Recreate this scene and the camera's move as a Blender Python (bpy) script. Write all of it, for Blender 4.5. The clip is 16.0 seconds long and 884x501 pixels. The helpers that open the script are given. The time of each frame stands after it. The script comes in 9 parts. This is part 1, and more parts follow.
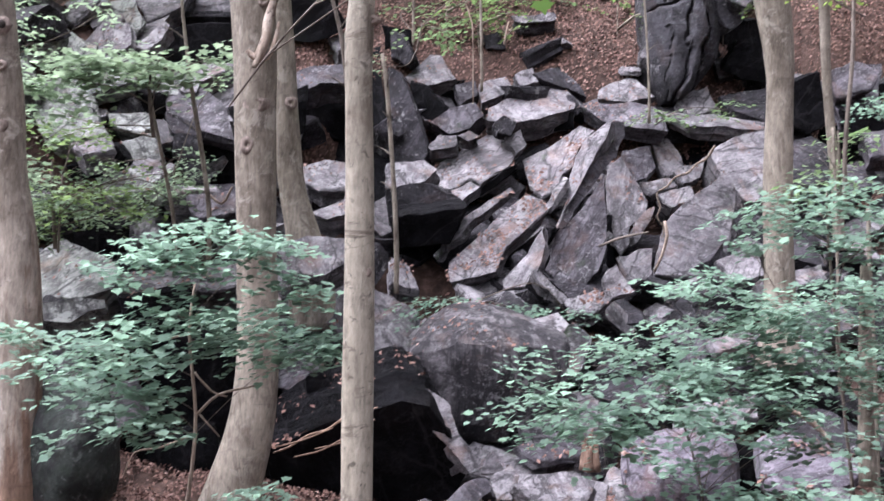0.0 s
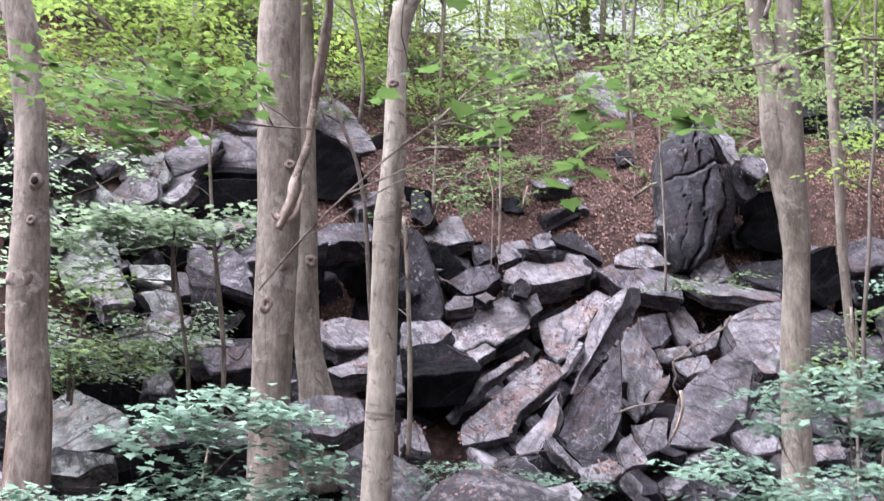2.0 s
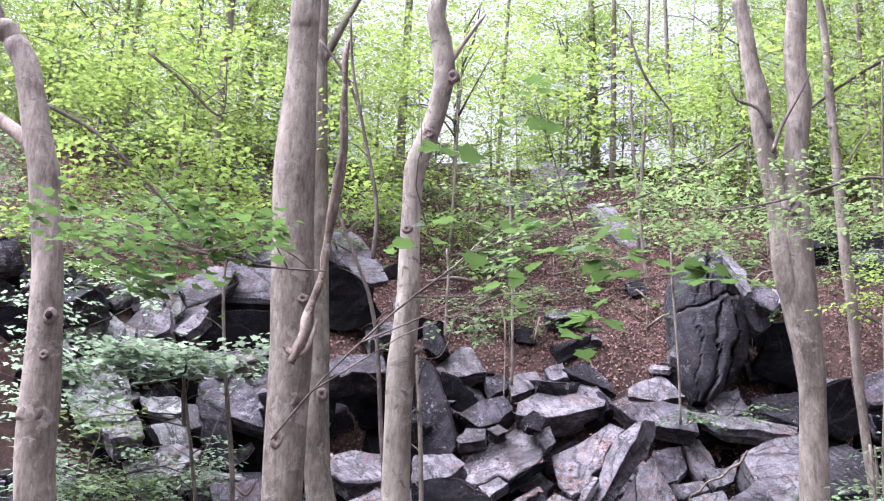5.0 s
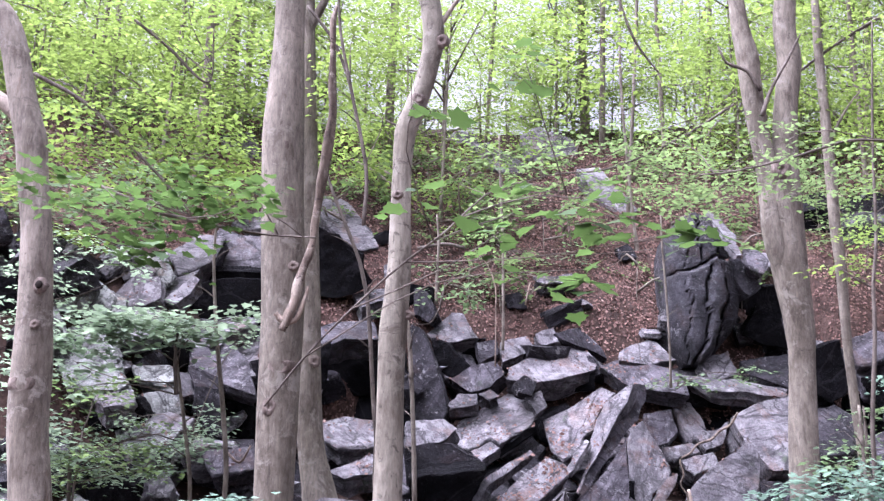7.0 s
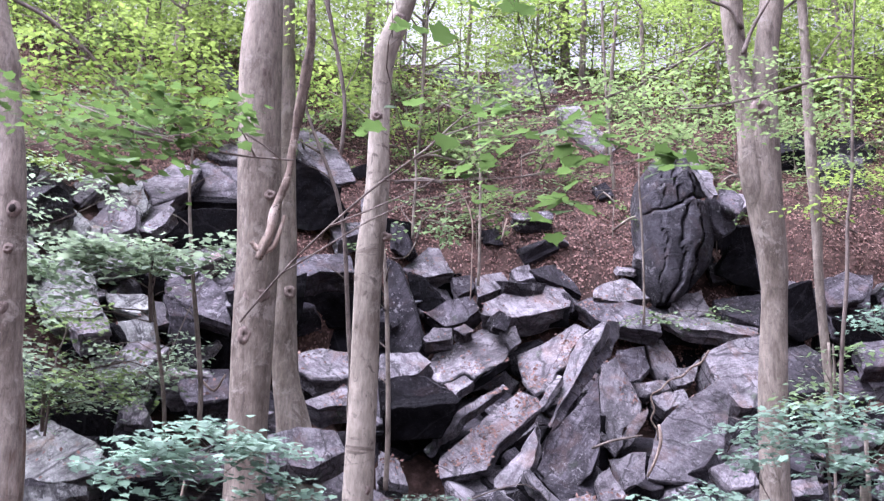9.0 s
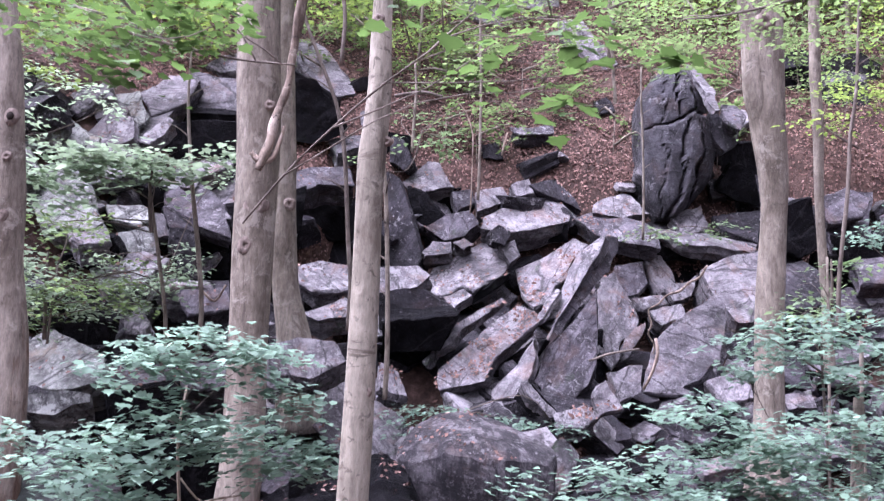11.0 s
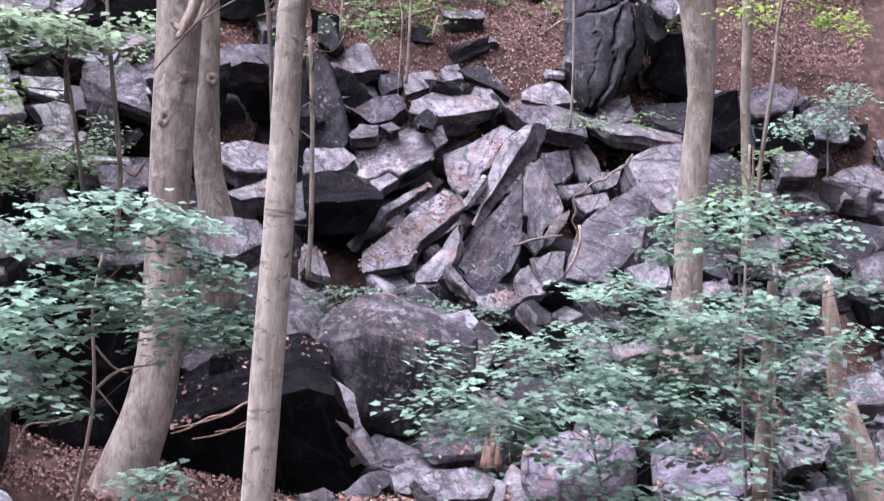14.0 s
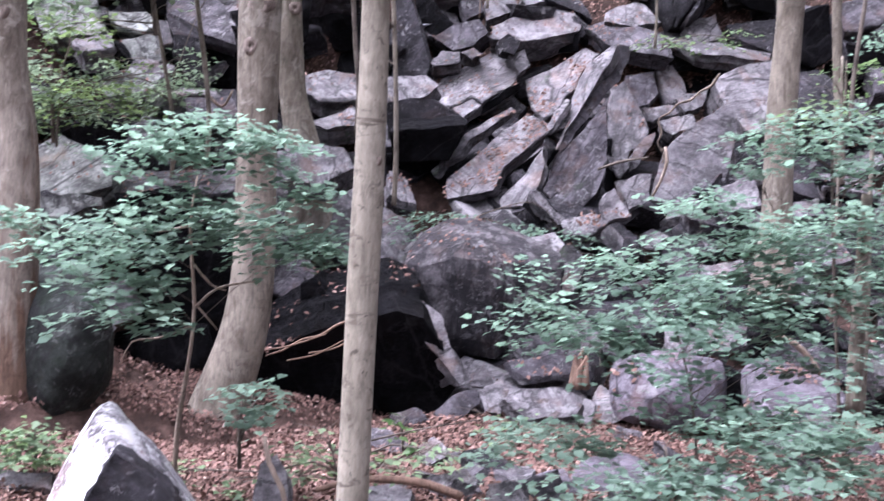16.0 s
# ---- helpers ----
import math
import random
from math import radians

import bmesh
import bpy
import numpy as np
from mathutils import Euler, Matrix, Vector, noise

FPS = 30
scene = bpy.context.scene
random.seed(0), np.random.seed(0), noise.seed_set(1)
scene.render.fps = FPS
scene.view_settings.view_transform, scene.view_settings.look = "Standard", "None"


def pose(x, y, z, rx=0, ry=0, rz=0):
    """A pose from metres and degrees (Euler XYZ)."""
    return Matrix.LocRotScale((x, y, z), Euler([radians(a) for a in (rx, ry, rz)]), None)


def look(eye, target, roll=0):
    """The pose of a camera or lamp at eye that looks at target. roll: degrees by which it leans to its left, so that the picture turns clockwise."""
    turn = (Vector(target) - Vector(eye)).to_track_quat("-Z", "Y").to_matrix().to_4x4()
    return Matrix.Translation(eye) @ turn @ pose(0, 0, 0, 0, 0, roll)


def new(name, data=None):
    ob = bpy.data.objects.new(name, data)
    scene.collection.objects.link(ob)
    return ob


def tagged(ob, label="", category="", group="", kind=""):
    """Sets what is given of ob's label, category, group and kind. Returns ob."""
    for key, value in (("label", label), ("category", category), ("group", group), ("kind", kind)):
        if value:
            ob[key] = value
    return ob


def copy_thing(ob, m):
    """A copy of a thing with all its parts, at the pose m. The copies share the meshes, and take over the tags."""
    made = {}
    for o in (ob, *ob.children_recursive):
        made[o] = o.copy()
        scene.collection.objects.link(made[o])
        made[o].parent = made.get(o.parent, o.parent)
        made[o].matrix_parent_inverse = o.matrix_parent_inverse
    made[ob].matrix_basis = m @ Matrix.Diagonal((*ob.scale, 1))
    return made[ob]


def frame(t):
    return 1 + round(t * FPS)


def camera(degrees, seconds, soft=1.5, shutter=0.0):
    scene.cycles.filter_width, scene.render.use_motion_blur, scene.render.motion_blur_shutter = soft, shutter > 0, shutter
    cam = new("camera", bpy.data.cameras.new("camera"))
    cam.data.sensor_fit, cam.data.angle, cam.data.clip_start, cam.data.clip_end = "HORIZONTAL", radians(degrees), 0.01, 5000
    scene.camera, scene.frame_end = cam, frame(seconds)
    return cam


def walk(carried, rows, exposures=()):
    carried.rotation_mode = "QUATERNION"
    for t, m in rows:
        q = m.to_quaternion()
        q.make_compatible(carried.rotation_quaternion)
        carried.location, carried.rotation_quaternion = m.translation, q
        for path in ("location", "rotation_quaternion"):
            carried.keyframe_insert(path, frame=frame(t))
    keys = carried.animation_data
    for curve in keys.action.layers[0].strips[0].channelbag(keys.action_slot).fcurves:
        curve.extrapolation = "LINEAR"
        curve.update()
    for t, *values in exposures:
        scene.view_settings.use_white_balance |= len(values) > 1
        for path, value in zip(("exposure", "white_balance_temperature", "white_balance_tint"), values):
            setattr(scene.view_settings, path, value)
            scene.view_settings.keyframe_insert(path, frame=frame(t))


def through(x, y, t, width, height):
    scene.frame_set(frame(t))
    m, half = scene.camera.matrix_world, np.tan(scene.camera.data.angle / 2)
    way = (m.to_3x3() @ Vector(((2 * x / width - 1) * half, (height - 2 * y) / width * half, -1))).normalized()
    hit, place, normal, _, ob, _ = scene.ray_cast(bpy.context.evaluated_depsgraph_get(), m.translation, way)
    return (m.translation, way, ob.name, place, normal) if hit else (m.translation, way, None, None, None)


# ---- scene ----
cam = camera(43.40, 16.0, 1.2, 0.6)
PATH = [
    (0, (0.003, 0.002, 1.595), (0.003, 9.996, 1.944), -0.00),
    (0.5, (0.014, 0.016, 1.603), (0.165, 9.995, 2.228), -0.15),
    (1, (-0.020, -0.003, 1.666), (-0.064, 9.953, 2.603), 0.47),
    (1.5, (-0.038, -0.011, 1.696), (-0.141, 9.902, 3.011), 1.14),
    (2, (-0.042, -0.021, 1.721), (-0.175, 9.834, 3.414), 2.01),
    (2.5, (-0.063, -0.028, 1.732), (-0.338, 9.790, 3.611), 2.62),
    (3, (-0.063, -0.037, 1.755), (-0.350, 9.719, 3.933), 2.57),
    (3.5, (-0.060, -0.034, 1.773), (-0.348, 9.657, 4.224), 2.66),
    (4, (-0.056, -0.037, 1.787), (-0.332, 9.599, 4.447), 2.63),
    (4.2, (-0.052, -0.044, 1.793), (-0.315, 9.575, 4.516), 2.47),
    (5.35, (-0.052, -0.042, 1.795), (-0.329, 9.557, 4.585), 2.30),
    (6.5, (-0.052, -0.040, 1.785), (-0.314, 9.612, 4.386), 2.02),
    (7, (-0.056, -0.039, 1.791), (-0.232, 9.642, 4.292), 1.64),
    (7.5, (-0.045, -0.039, 1.786), (-0.140, 9.682, 4.130), 1.54),
    (8, (-0.039, -0.040, 1.749), (-0.119, 9.723, 3.913), 1.71),
    (8.5, (-0.059, -0.021, 1.762), (-0.077, 9.760, 3.842), 1.66),
    (8.7, (-0.059, -0.013, 1.748), (-0.036, 9.775, 3.796), 2.18),
    (10.8, (-0.061, -0.007, 1.691), (0.070, 9.906, 2.999), 2.57),
    (11, (-0.070, -0.001, 1.682), (0.030, 9.921, 2.926), 2.71),
    (11.5, (-0.076, -0.006, 1.654), (0.086, 9.938, 2.699), 2.77),
    (12, (-0.075, 0.013, 1.619), (0.179, 9.978, 2.421), 3.49),
    (12.5, (-0.059, 0.039, 1.587), (0.382, 10.015, 2.122), 3.98),
    (13, (-0.045, 0.051, 1.589), (0.524, 10.020, 2.132), 4.59),
    (13.5, (-0.037, 0.039, 1.586), (0.596, 10.006, 2.089), 4.01),
    (14, (-0.032, 0.070, 1.574), (0.769, 10.033, 1.895), 3.67),
    (14.5, (-0.029, 0.034, 1.545), (0.770, 10.002, 1.660), 3.47),
    (15, (-0.045, 0.054, 1.534), (0.532, 10.037, 1.594), 2.95),
    (15.5, (-0.055, 0.030, 1.504), (0.348, 10.021, 1.433), 2.53),
    (16, (-0.066, 0.022, 1.459), (0.033, 10.016, 1.156), 2.62),
]
walk(cam, [(t, look(eye, target, roll)) for t, eye, target, roll in PATH], [(0, 2.36, 5900, 21), (2, 2.38, 5850, 23), (4, 2.38, 5750, 26), (7, 2.38, 5600, 30), (11, 2.47, 5600, 35), (12.5, 2.47, 5650, 34), (14.5, 2.40, 5700, 30), (16, 2.37, 5700, 27)])

# ---- light: hazy bright sky through open woods ----
world = bpy.data.worlds.new("sky")
scene.world = world
world.use_nodes = True
wn = world.node_tree
sky = wn.nodes.new("ShaderNodeTexSky")
sky.sky_type = "NISHITA"
sky.sun_disc = False
SUN_EL, SUN_AZ = 66.0, 262.0
sky.sun_elevation = radians(SUN_EL)
sky.sun_rotation = radians(SUN_AZ)
sky.air_density, sky.dust_density, sky.ozone_density = 0.35, 9.0, 0.6
haze = wn.nodes.new("ShaderNodeHueSaturation")
haze.inputs["Saturation"].default_value, haze.inputs["Value"].default_value = 0.2, 1.12
wn.links.new(sky.outputs[0], haze.inputs["Color"])
wn.links.new(haze.outputs[0], wn.nodes["Background"].inputs[0])
wn.nodes["Background"].inputs[1].default_value = 0.11
sun = new("sun", bpy.data.lights.new("sun", "SUN"))
sun.data.energy, sun.data.angle, sun.data.color = 2.7, radians(75), (1.0, 0.98, 0.95)
_a, _e = radians(SUN_AZ), radians(SUN_EL)
sun.matrix_world = look((0, 0, 40), (-math.sin(_a) * math.cos(_e), -math.cos(_a) * math.cos(_e), 40 - math.sin(_e)))


# ---- materials ----
def mat(name, rough=0.8, spec=0.3):
    m = bpy.data.materials.new(name)
    m.use_nodes = True
    n = m.node_tree
    b = n.nodes["Principled BSDF"]
    b.inputs["Roughness"].default_value = rough
    b.inputs["Specular IOR Level"].default_value = spec
    return m, n, b


def node(n, kind, **values):
    q = n.nodes.new(kind)
    for key, value in values.items():
        q.inputs[key.replace("_", " ")].default_value = value
    return q


def ramp(n, source, stops):
    q = n.nodes.new("ShaderNodeValToRGB")
    e = q.color_ramp.elements
    while len(e) < len(stops):
        e.new(0.5)
    for k, (p, c) in enumerate(stops):
        e[k].position, e[k].color = p, (*c, 1) if len(c) == 3 else c
    n.links.new(source, q.inputs[0])
    return q.outputs[0]


def blend(n, factor, a, b, kind="MIX"):
    q = n.nodes.new("ShaderNodeMix")
    q.data_type, q.blend_type = "RGBA", kind
    for where, what in ((0, factor), (6, a), (7, b)):
        if isinstance(what, (tuple, float, int)):
            q.inputs[where].default_value = (*what, 1) if isinstance(what, tuple) else what
        else:
            n.links.new(what, q.inputs[where])
    return q.outputs[2]


def noise_at(n, where, scale, detail=6.0, rough=0.6, warp=0.0):
    q = n.nodes.new("ShaderNodeTexNoise")
    q.inputs["Scale"].default_value, q.inputs["Detail"].default_value = scale, detail
    q.inputs["Roughness"].default_value, q.inputs["Distortion"].default_value = rough, warp
    n.links.new(where, q.inputs["Vector"])
    return q.outputs[0]


def bump(n, b, height, strength, distance, normal=None):
    q = n.nodes.new("ShaderNodeBump")
    q.inputs["Strength"].default_value, q.inputs["Distance"].default_value = strength, distance
    n.links.new(height, q.inputs["Height"])
    if normal is not None:
        n.links.new(normal, q.inputs["Normal"])
    n.links.new(q.outputs[0], b.inputs["Normal"])
    return q.outputs[0]


def stretched(n, where, sx, sy, sz):
    q = n.nodes.new("ShaderNodeMapping")
    q.inputs["Scale"].default_value = (sx, sy, sz)
    n.links.new(where, q.inputs[0])
    return q.outputs[0]


def rock_material(name, dark, mid, pale, lichen=0.5, crust=1.0, gloss=0.3, layered=True, scale=(0.228, 0.225, 0.224), runs=0.0):
    m, n, b = mat(name, 0.8, gloss)
    co = n.nodes.new("ShaderNodeTexCoord").outputs["Object"]
    info = n.nodes.new("ShaderNodeObjectInfo")
    rnd = info.outputs["Random"]
    shift = n.nodes.new("ShaderNodeVectorMath")
    shift.operation = "ADD"
    n.links.new(co, shift.inputs[0])
    n.links.new(info.outputs["Location"], shift.inputs[1])
    co = shift.outputs[0]
    big = noise_at(n, co, 1.1, 6, 0.62, 0.25)
    col = ramp(n, big, [(0.32, dark), (0.46, mid), (0.58, mid), (0.72, pale)])
    grain = noise_at(n, co, 34, 6, 0.8)
    col = blend(n, 0.5, col, ramp(n, grain, [(0.32, (0.16, 0.16, 0.17)), (0.68, (0.86, 0.86, 0.85))]), "OVERLAY")
    mottle = noise_at(n, co, 5.0, 9, 0.74, 0.25)
    col = blend(n, 0.9, col, ramp(n, mottle, [(0.36, (0.24, 0.235, 0.24)), (0.5, (0.5, 0.5, 0.5)), (0.66, (0.74, 0.74, 0.73))]), "OVERLAY")
    # foliation: bands that run along the slab
    bands = noise_at(n, stretched(n, co, 1.2, 1.2, 14), 2.0, 6, 0.7, 0.15)
    if layered:
        col = blend(n, 0.55, col, ramp(n, bands, [(0.36, (0.14, 0.13, 0.15)), (0.62, (0.68, 0.68, 0.69))]), "OVERLAY")
    # fine cracks and streaks along one direction of each stone
    spin = n.nodes.new("ShaderNodeVectorRotate")
    spin.rotation_type = "Z_AXIS"
    angle = n.nodes.new("ShaderNodeMath")
    angle.operation = "MULTIPLY"
    angle.inputs[1].default_value = 3.1
    n.links.new(rnd, angle.inputs[0])
    n.links.new(co, spin.inputs["Vector"])
    n.links.new(angle.outputs[0], spin.inputs["Angle"])
    streak = noise_at(n, stretched(n, spin.outputs[0], 1.3, 11, 11), 1.0, 8, 0.7, 0.35)
    col = blend(n, ramp(n, streak, [(0.50, (0, 0, 0)), (0.57, (0.7, 0.7, 0.7)), (0.60, (0.75, 0.75, 0.75)), (0.66, (0, 0, 0))]), col, blend(n, 1.0, col, (0.42, 0.41, 0.42), "MULTIPLY"))
    cleft = n.nodes.new("ShaderNodeTexVoronoi")
    cleft.feature = "DISTANCE_TO_EDGE"
    cleft.inputs["Scale"].default_value = 1.0
    wander = noise_at(n, co, 3.0, 5, 0.6)
    moved = n.nodes.new("ShaderNodeVectorMath")
    moved.operation = "ADD"
    n.links.new(stretched(n, spin.outputs[0], 0.9, 2.6, 2.6), moved.inputs[0])
    n.links.new(wander, moved.inputs[1])
    n.links.new(moved.outputs[0], cleft.inputs["Vector"])
    crack = ramp(n, cleft.outputs["Distance"], [(0.0, (0.85, 0.85, 0.85)), (0.022, (0.5, 0.5, 0.5)), (0.04, (0, 0, 0))])
    col = blend(n, crack, col, (0.018, 0.017, 0.018))
    # rusty and plum-coloured stains
    rust = ramp(n, noise_at(n, co, 2.3, 5, 0.65, 0.5), [(0.55, (0, 0, 0)), (0.66, (0.55, 0.55, 0.55))])
    col = blend(n, rust, col, (0.95 * mid[0], 0.66 * mid[1], 0.52 * mid[2]))
    # dark film, and moss
    film = ramp(n, noise_at(n, co, 1.3, 9, 0.74, 0.2), [(0.52, (0, 0, 0)), (0.60, (0.7, 0.7, 0.7))])
    col = blend(n, film, col, tuple(0.6 * c for c in dark))
    moss = ramp(n, noise_at(n, co, 1.9, 8, 0.72), [(0.60, (0, 0, 0)), (0.68, (0.65, 0.65, 0.65))])
    col = blend(n, moss, col, (0.42 * mid[0], 0.62 * mid[1], 0.36 * mid[2]))
    if runs:
        # dark water runs down the face
        place = n.nodes.new("ShaderNodeNewGeometry").outputs["Position"]
        wet = ramp(n, noise_at(n, stretched(n, place, 5.0, 5.0, 0.7), 1.0, 7, 0.66, 0.3), [(0.43, (0, 0, 0)), (0.54, (runs, runs, runs))])
        col = blend(n, wet, col, tuple(0.9 * c for c in dark))
    # crusts of pale lichen in ragged patches and flecks
    ragged = noise_at(n, co, 2.9, 12, 0.8, 0.1)
    mask = ramp(n, ragged, [(0.62 - 0.14 * lichen, (0, 0, 0)), (0.65 - 0.14 * lichen, (0.85, 0.85, 0.85))])
    fleck = ramp(n, noise_at(n, co, 17, 6, 0.75), [(0.60 - 0.05 * lichen, (0, 0, 0)), (0.66 - 0.05 * lichen, (0.8, 0.8, 0.8))])
    near = ramp(n, noise_at(n, co, 2.2, 5, 0.65), [(0.42, (0, 0, 0)), (0.56, (1, 1, 1))])
    fleck = blend(n, 1.0, fleck, near, "MULTIPLY")
    spots = blend(n, 1.0, blend(n, 1.0, mask, fleck, "LIGHTEN"), (crust, crust, crust), "MULTIPLY")
    col = blend(n, spots, col, scale)
    tone = ramp(n, rnd, [(0.0, (0.70, 0.685, 0.72)), (0.5, (0.92, 0.905, 0.94)), (1.0, (1.08, 1.06, 1.09))])
    col = blend(n, 1.0, col, tone, "MULTIPLY")
    n.links.new(col, b.inputs["Base Color"])
    first = bump(n, b, bands if layered else streak, 0.9 if layered else 0.4, 0.08)
    second = bump(n, b, mottle, 0.8, 0.05, first)
    bump(n, b, grain, 0.8, 0.025, second)
    return m


ROCK = rock_material("schist", (0.08, 0.077, 0.078), (0.169, 0.163, 0.164), (0.219, 0.213, 0.213), 0.36)
# dark schist; on slab fronts and gap fillers its tone stands for shade
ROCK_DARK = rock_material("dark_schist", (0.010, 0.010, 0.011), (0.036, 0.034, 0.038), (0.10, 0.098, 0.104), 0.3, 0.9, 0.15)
ROCK_PALE = rock_material("lichened_schist", (0.078, 0.074, 0.076), (0.172, 0.164, 0.165), (0.232, 0.224, 0.223), 0.5)
ROCK_BOULDER = rock_material("stained_schist", (0.022, 0.021, 0.024), (0.13, 0.122, 0.124), (0.25, 0.24, 0.235), 0.42, 0.9, 0.2, False, runs=0.85)
ROCK_CRUSTED = rock_material("crusted_schist", (0.08, 0.078, 0.08), (0.27, 0.262, 0.268), (0.42, 0.412, 0.415), 1.0, 1.0, 0.2, False, (0.6, 0.61, 0.6))
# darker copy of the grey schist, with shade put into the colour
ROCK_MID = rock_material("shade_toned_schist", (0.026, 0.025, 0.027), (0.085, 0.08, 0.086), (0.19, 0.183, 0.19), 0.35, 0.9, 0.2)
ROCK_GREEN = rock_material("mossy_pale_schist", (0.085, 0.088, 0.078), (0.20, 0.212, 0.19), (0.29, 0.305, 0.275), 0.6, 1.0, 0.2, True, (0.29, 0.31, 0.28))
ROCK_PLUM = rock_material("plum_grey_schist", (0.072, 0.066, 0.077), (0.122, 0.112, 0.128), (0.165, 0.154, 0.17), 0.25, 0.8, 0.2, False)
ROCK_MOSSY = rock_material("dark_mossy_schist", (0.009, 0.011, 0.010), (0.026, 0.032, 0.027), (0.07, 0.082, 0.073), 0.4, 0.7, 0.15, False, (0.12, 0.135, 0.122))
ROCK_RIB = rock_material("ribbed_dark_schist", (0.014, 0.014, 0.016), (0.046, 0.045, 0.05), (0.11, 0.108, 0.115), 0.35, 0.7, 0.2)
# near-black stone for gaps and undersides: their shade is in this colour
ROCK_SHADE = rock_material("gap_shade_schist", (0.003, 0.003, 0.0035), (0.007, 0.007, 0.008), (0.02, 0.019, 0.021), 0.2, 0.06, 0.06)


def bark_material(name, dark, mid, pale, ridges=0.4, rot=0.0, marks=0.45):
    m, n, b = mat(name, 0.85, 0.2)
    co = n.nodes.new("ShaderNodeTexCoord").outputs["Object"]
    patch = noise_at(n, stretched(n, co, 3.0, 3.0, 1.1), 2.0, 8, 0.68, 0.9)
    col = ramp(n, patch, [(0.30, dark), (0.45, mid), (0.58, mid), (0.72, pale)])
    fine = noise_at(n, stretched(n, co, 38, 38, 9), 1.0, 6, 0.75)
    col = blend(n, 0.5, col, ramp(n, fine, [(0.32, (0.2, 0.19, 0.18)), (0.68, (0.76, 0.76, 0.76))]), "OVERLAY")
    blot = noise_at(n, stretched(n, co, 5.5, 5.5, 2.4), 1.0, 8, 0.72)
    col = blend(n, 0.75, col, ramp(n, blot, [(0.36, (0.22, 0.2, 0.19)), (0.5, (0.5, 0.5, 0.5)), (0.64, (0.74, 0.74, 0.74))]), "OVERLAY")
    # upright panels of darker and paler bark
    panel = noise_at(n, stretched(n, co, 3.4, 3.4, 0.35), 1.0, 5, 0.6, 0.4)
    col = blend(n, 0.6, col, ramp(n, panel, [(0.36, (0.3, 0.29, 0.27)), (0.5, (0.5, 0.5, 0.5)), (0.64, (0.68, 0.69, 0.68))]), "OVERLAY")
    # crusts, scars and specks
    crust = ramp(n, noise_at(n, co, 4.2, 9, 0.74, 0.4), [(0.56, (0, 0, 0)), (0.63, (0.7, 0.7, 0.7))])
    col = blend(n, crust, col, pale)
    scar = ramp(n, noise_at(n, stretched(n, co, 5, 5, 17), 1.0, 6, 0.66, 0.6), [(0.60, (0, 0, 0)), (0.66, (marks, marks, marks))])
    col = blend(n, scar, col, dark)
    specks = ramp(n, noise_at(n, co, 12, 6, 0.7), [(0.61, (0, 0, 0)), (0.67, (0.5, 0.5, 0.5))])
    col = blend(n, specks, col, tuple(0.5 * c for c in dark))
    if marks > 0.9:
        # broad dark scars where twigs were shed
        shed = ramp(n, noise_at(n, stretched(n, co, 24, 24, 19), 1.0, 4, 0.6, 0.6), [(0.61, (0, 0, 0)), (0.67, (0.75, 0.75, 0.75))])
        col = blend(n, shed, col, tuple(0.55 * c for c in dark))
    if rot:
        # reddish rot that climbs in ragged tongues from the foot
        parts = n.nodes.new("ShaderNodeSeparateXYZ")
        n.links.new(co, parts.inputs[0])
        climb = n.nodes.new("ShaderNodeMapRange")
        climb.inputs["From Min"].default_value, climb.inputs["From Max"].default_value = 0.0, rot
        climb.inputs["To Min"].default_value, climb.inputs["To Max"].default_value = 0.22, -0.12
        n.links.new(parts.outputs[2], climb.inputs["Value"])
        tongue = n.nodes.new("ShaderNodeMath")
        n.links.new(climb.outputs[0], tongue.inputs[0])
        n.links.new(noise_at(n, stretched(n, co, 4.5, 4.5, 0.8), 1.0, 8, 0.68), tongue.inputs[1])
        col = blend(n, ramp(n, tongue.outputs[0], [(0.5, (0, 0, 0)), (0.6, (0.85, 0.85, 0.85))]), col, blend(n, 1.0, col, (0.52, 0.34, 0.26), "MULTIPLY"))
    n.links.new(col, b.inputs["Base Color"])
    first = bump(n, b, fine, ridges, 0.014)
    bump(n, b, blot, 0.8, 0.04, first)
    return m


BARK = bark_material("beech_bark", (0.067, 0.056, 0.045), (0.147, 0.129, 0.105), (0.238, 0.218, 0.187))
BARK_ROT = bark_material("rotten_beech_bark", (0.08, 0.067, 0.054), (0.168, 0.147, 0.122), (0.265, 0.242, 0.208), 0.4, 3.6)
BARK_WARM = bark_material("maple_bark", (0.12, 0.095, 0.075), (0.265, 0.228, 0.19), (0.38, 0.345, 0.30))
BARK_PALE = bark_material("pale_maple_bark", (0.085, 0.074, 0.058), (0.185, 0.169, 0.137), (0.262, 0.245, 0.207), 0.3, 0.0, 1.0)
BARK_DARK = bark_material("young_bark", (0.035, 0.029, 0.025), (0.095, 0.08, 0.068), (0.17, 0.15, 0.13))
BARK_RED = bark_material("rotting_bark", (0.04, 0.025, 0.019), (0.10, 0.064, 0.047), (0.17, 0.125, 0.098))
DEADWOOD_DARK = bark_material("weathered_wood", (0.03, 0.023, 0.019), (0.15, 0.12, 0.096), (0.31, 0.27, 0.225), 0.8, 0.0, 1.0)
DEADWOOD = bark_material("barkless_wood", (0.075, 0.053, 0.042), (0.22, 0.175, 0.14), (0.37, 0.32, 0.275))


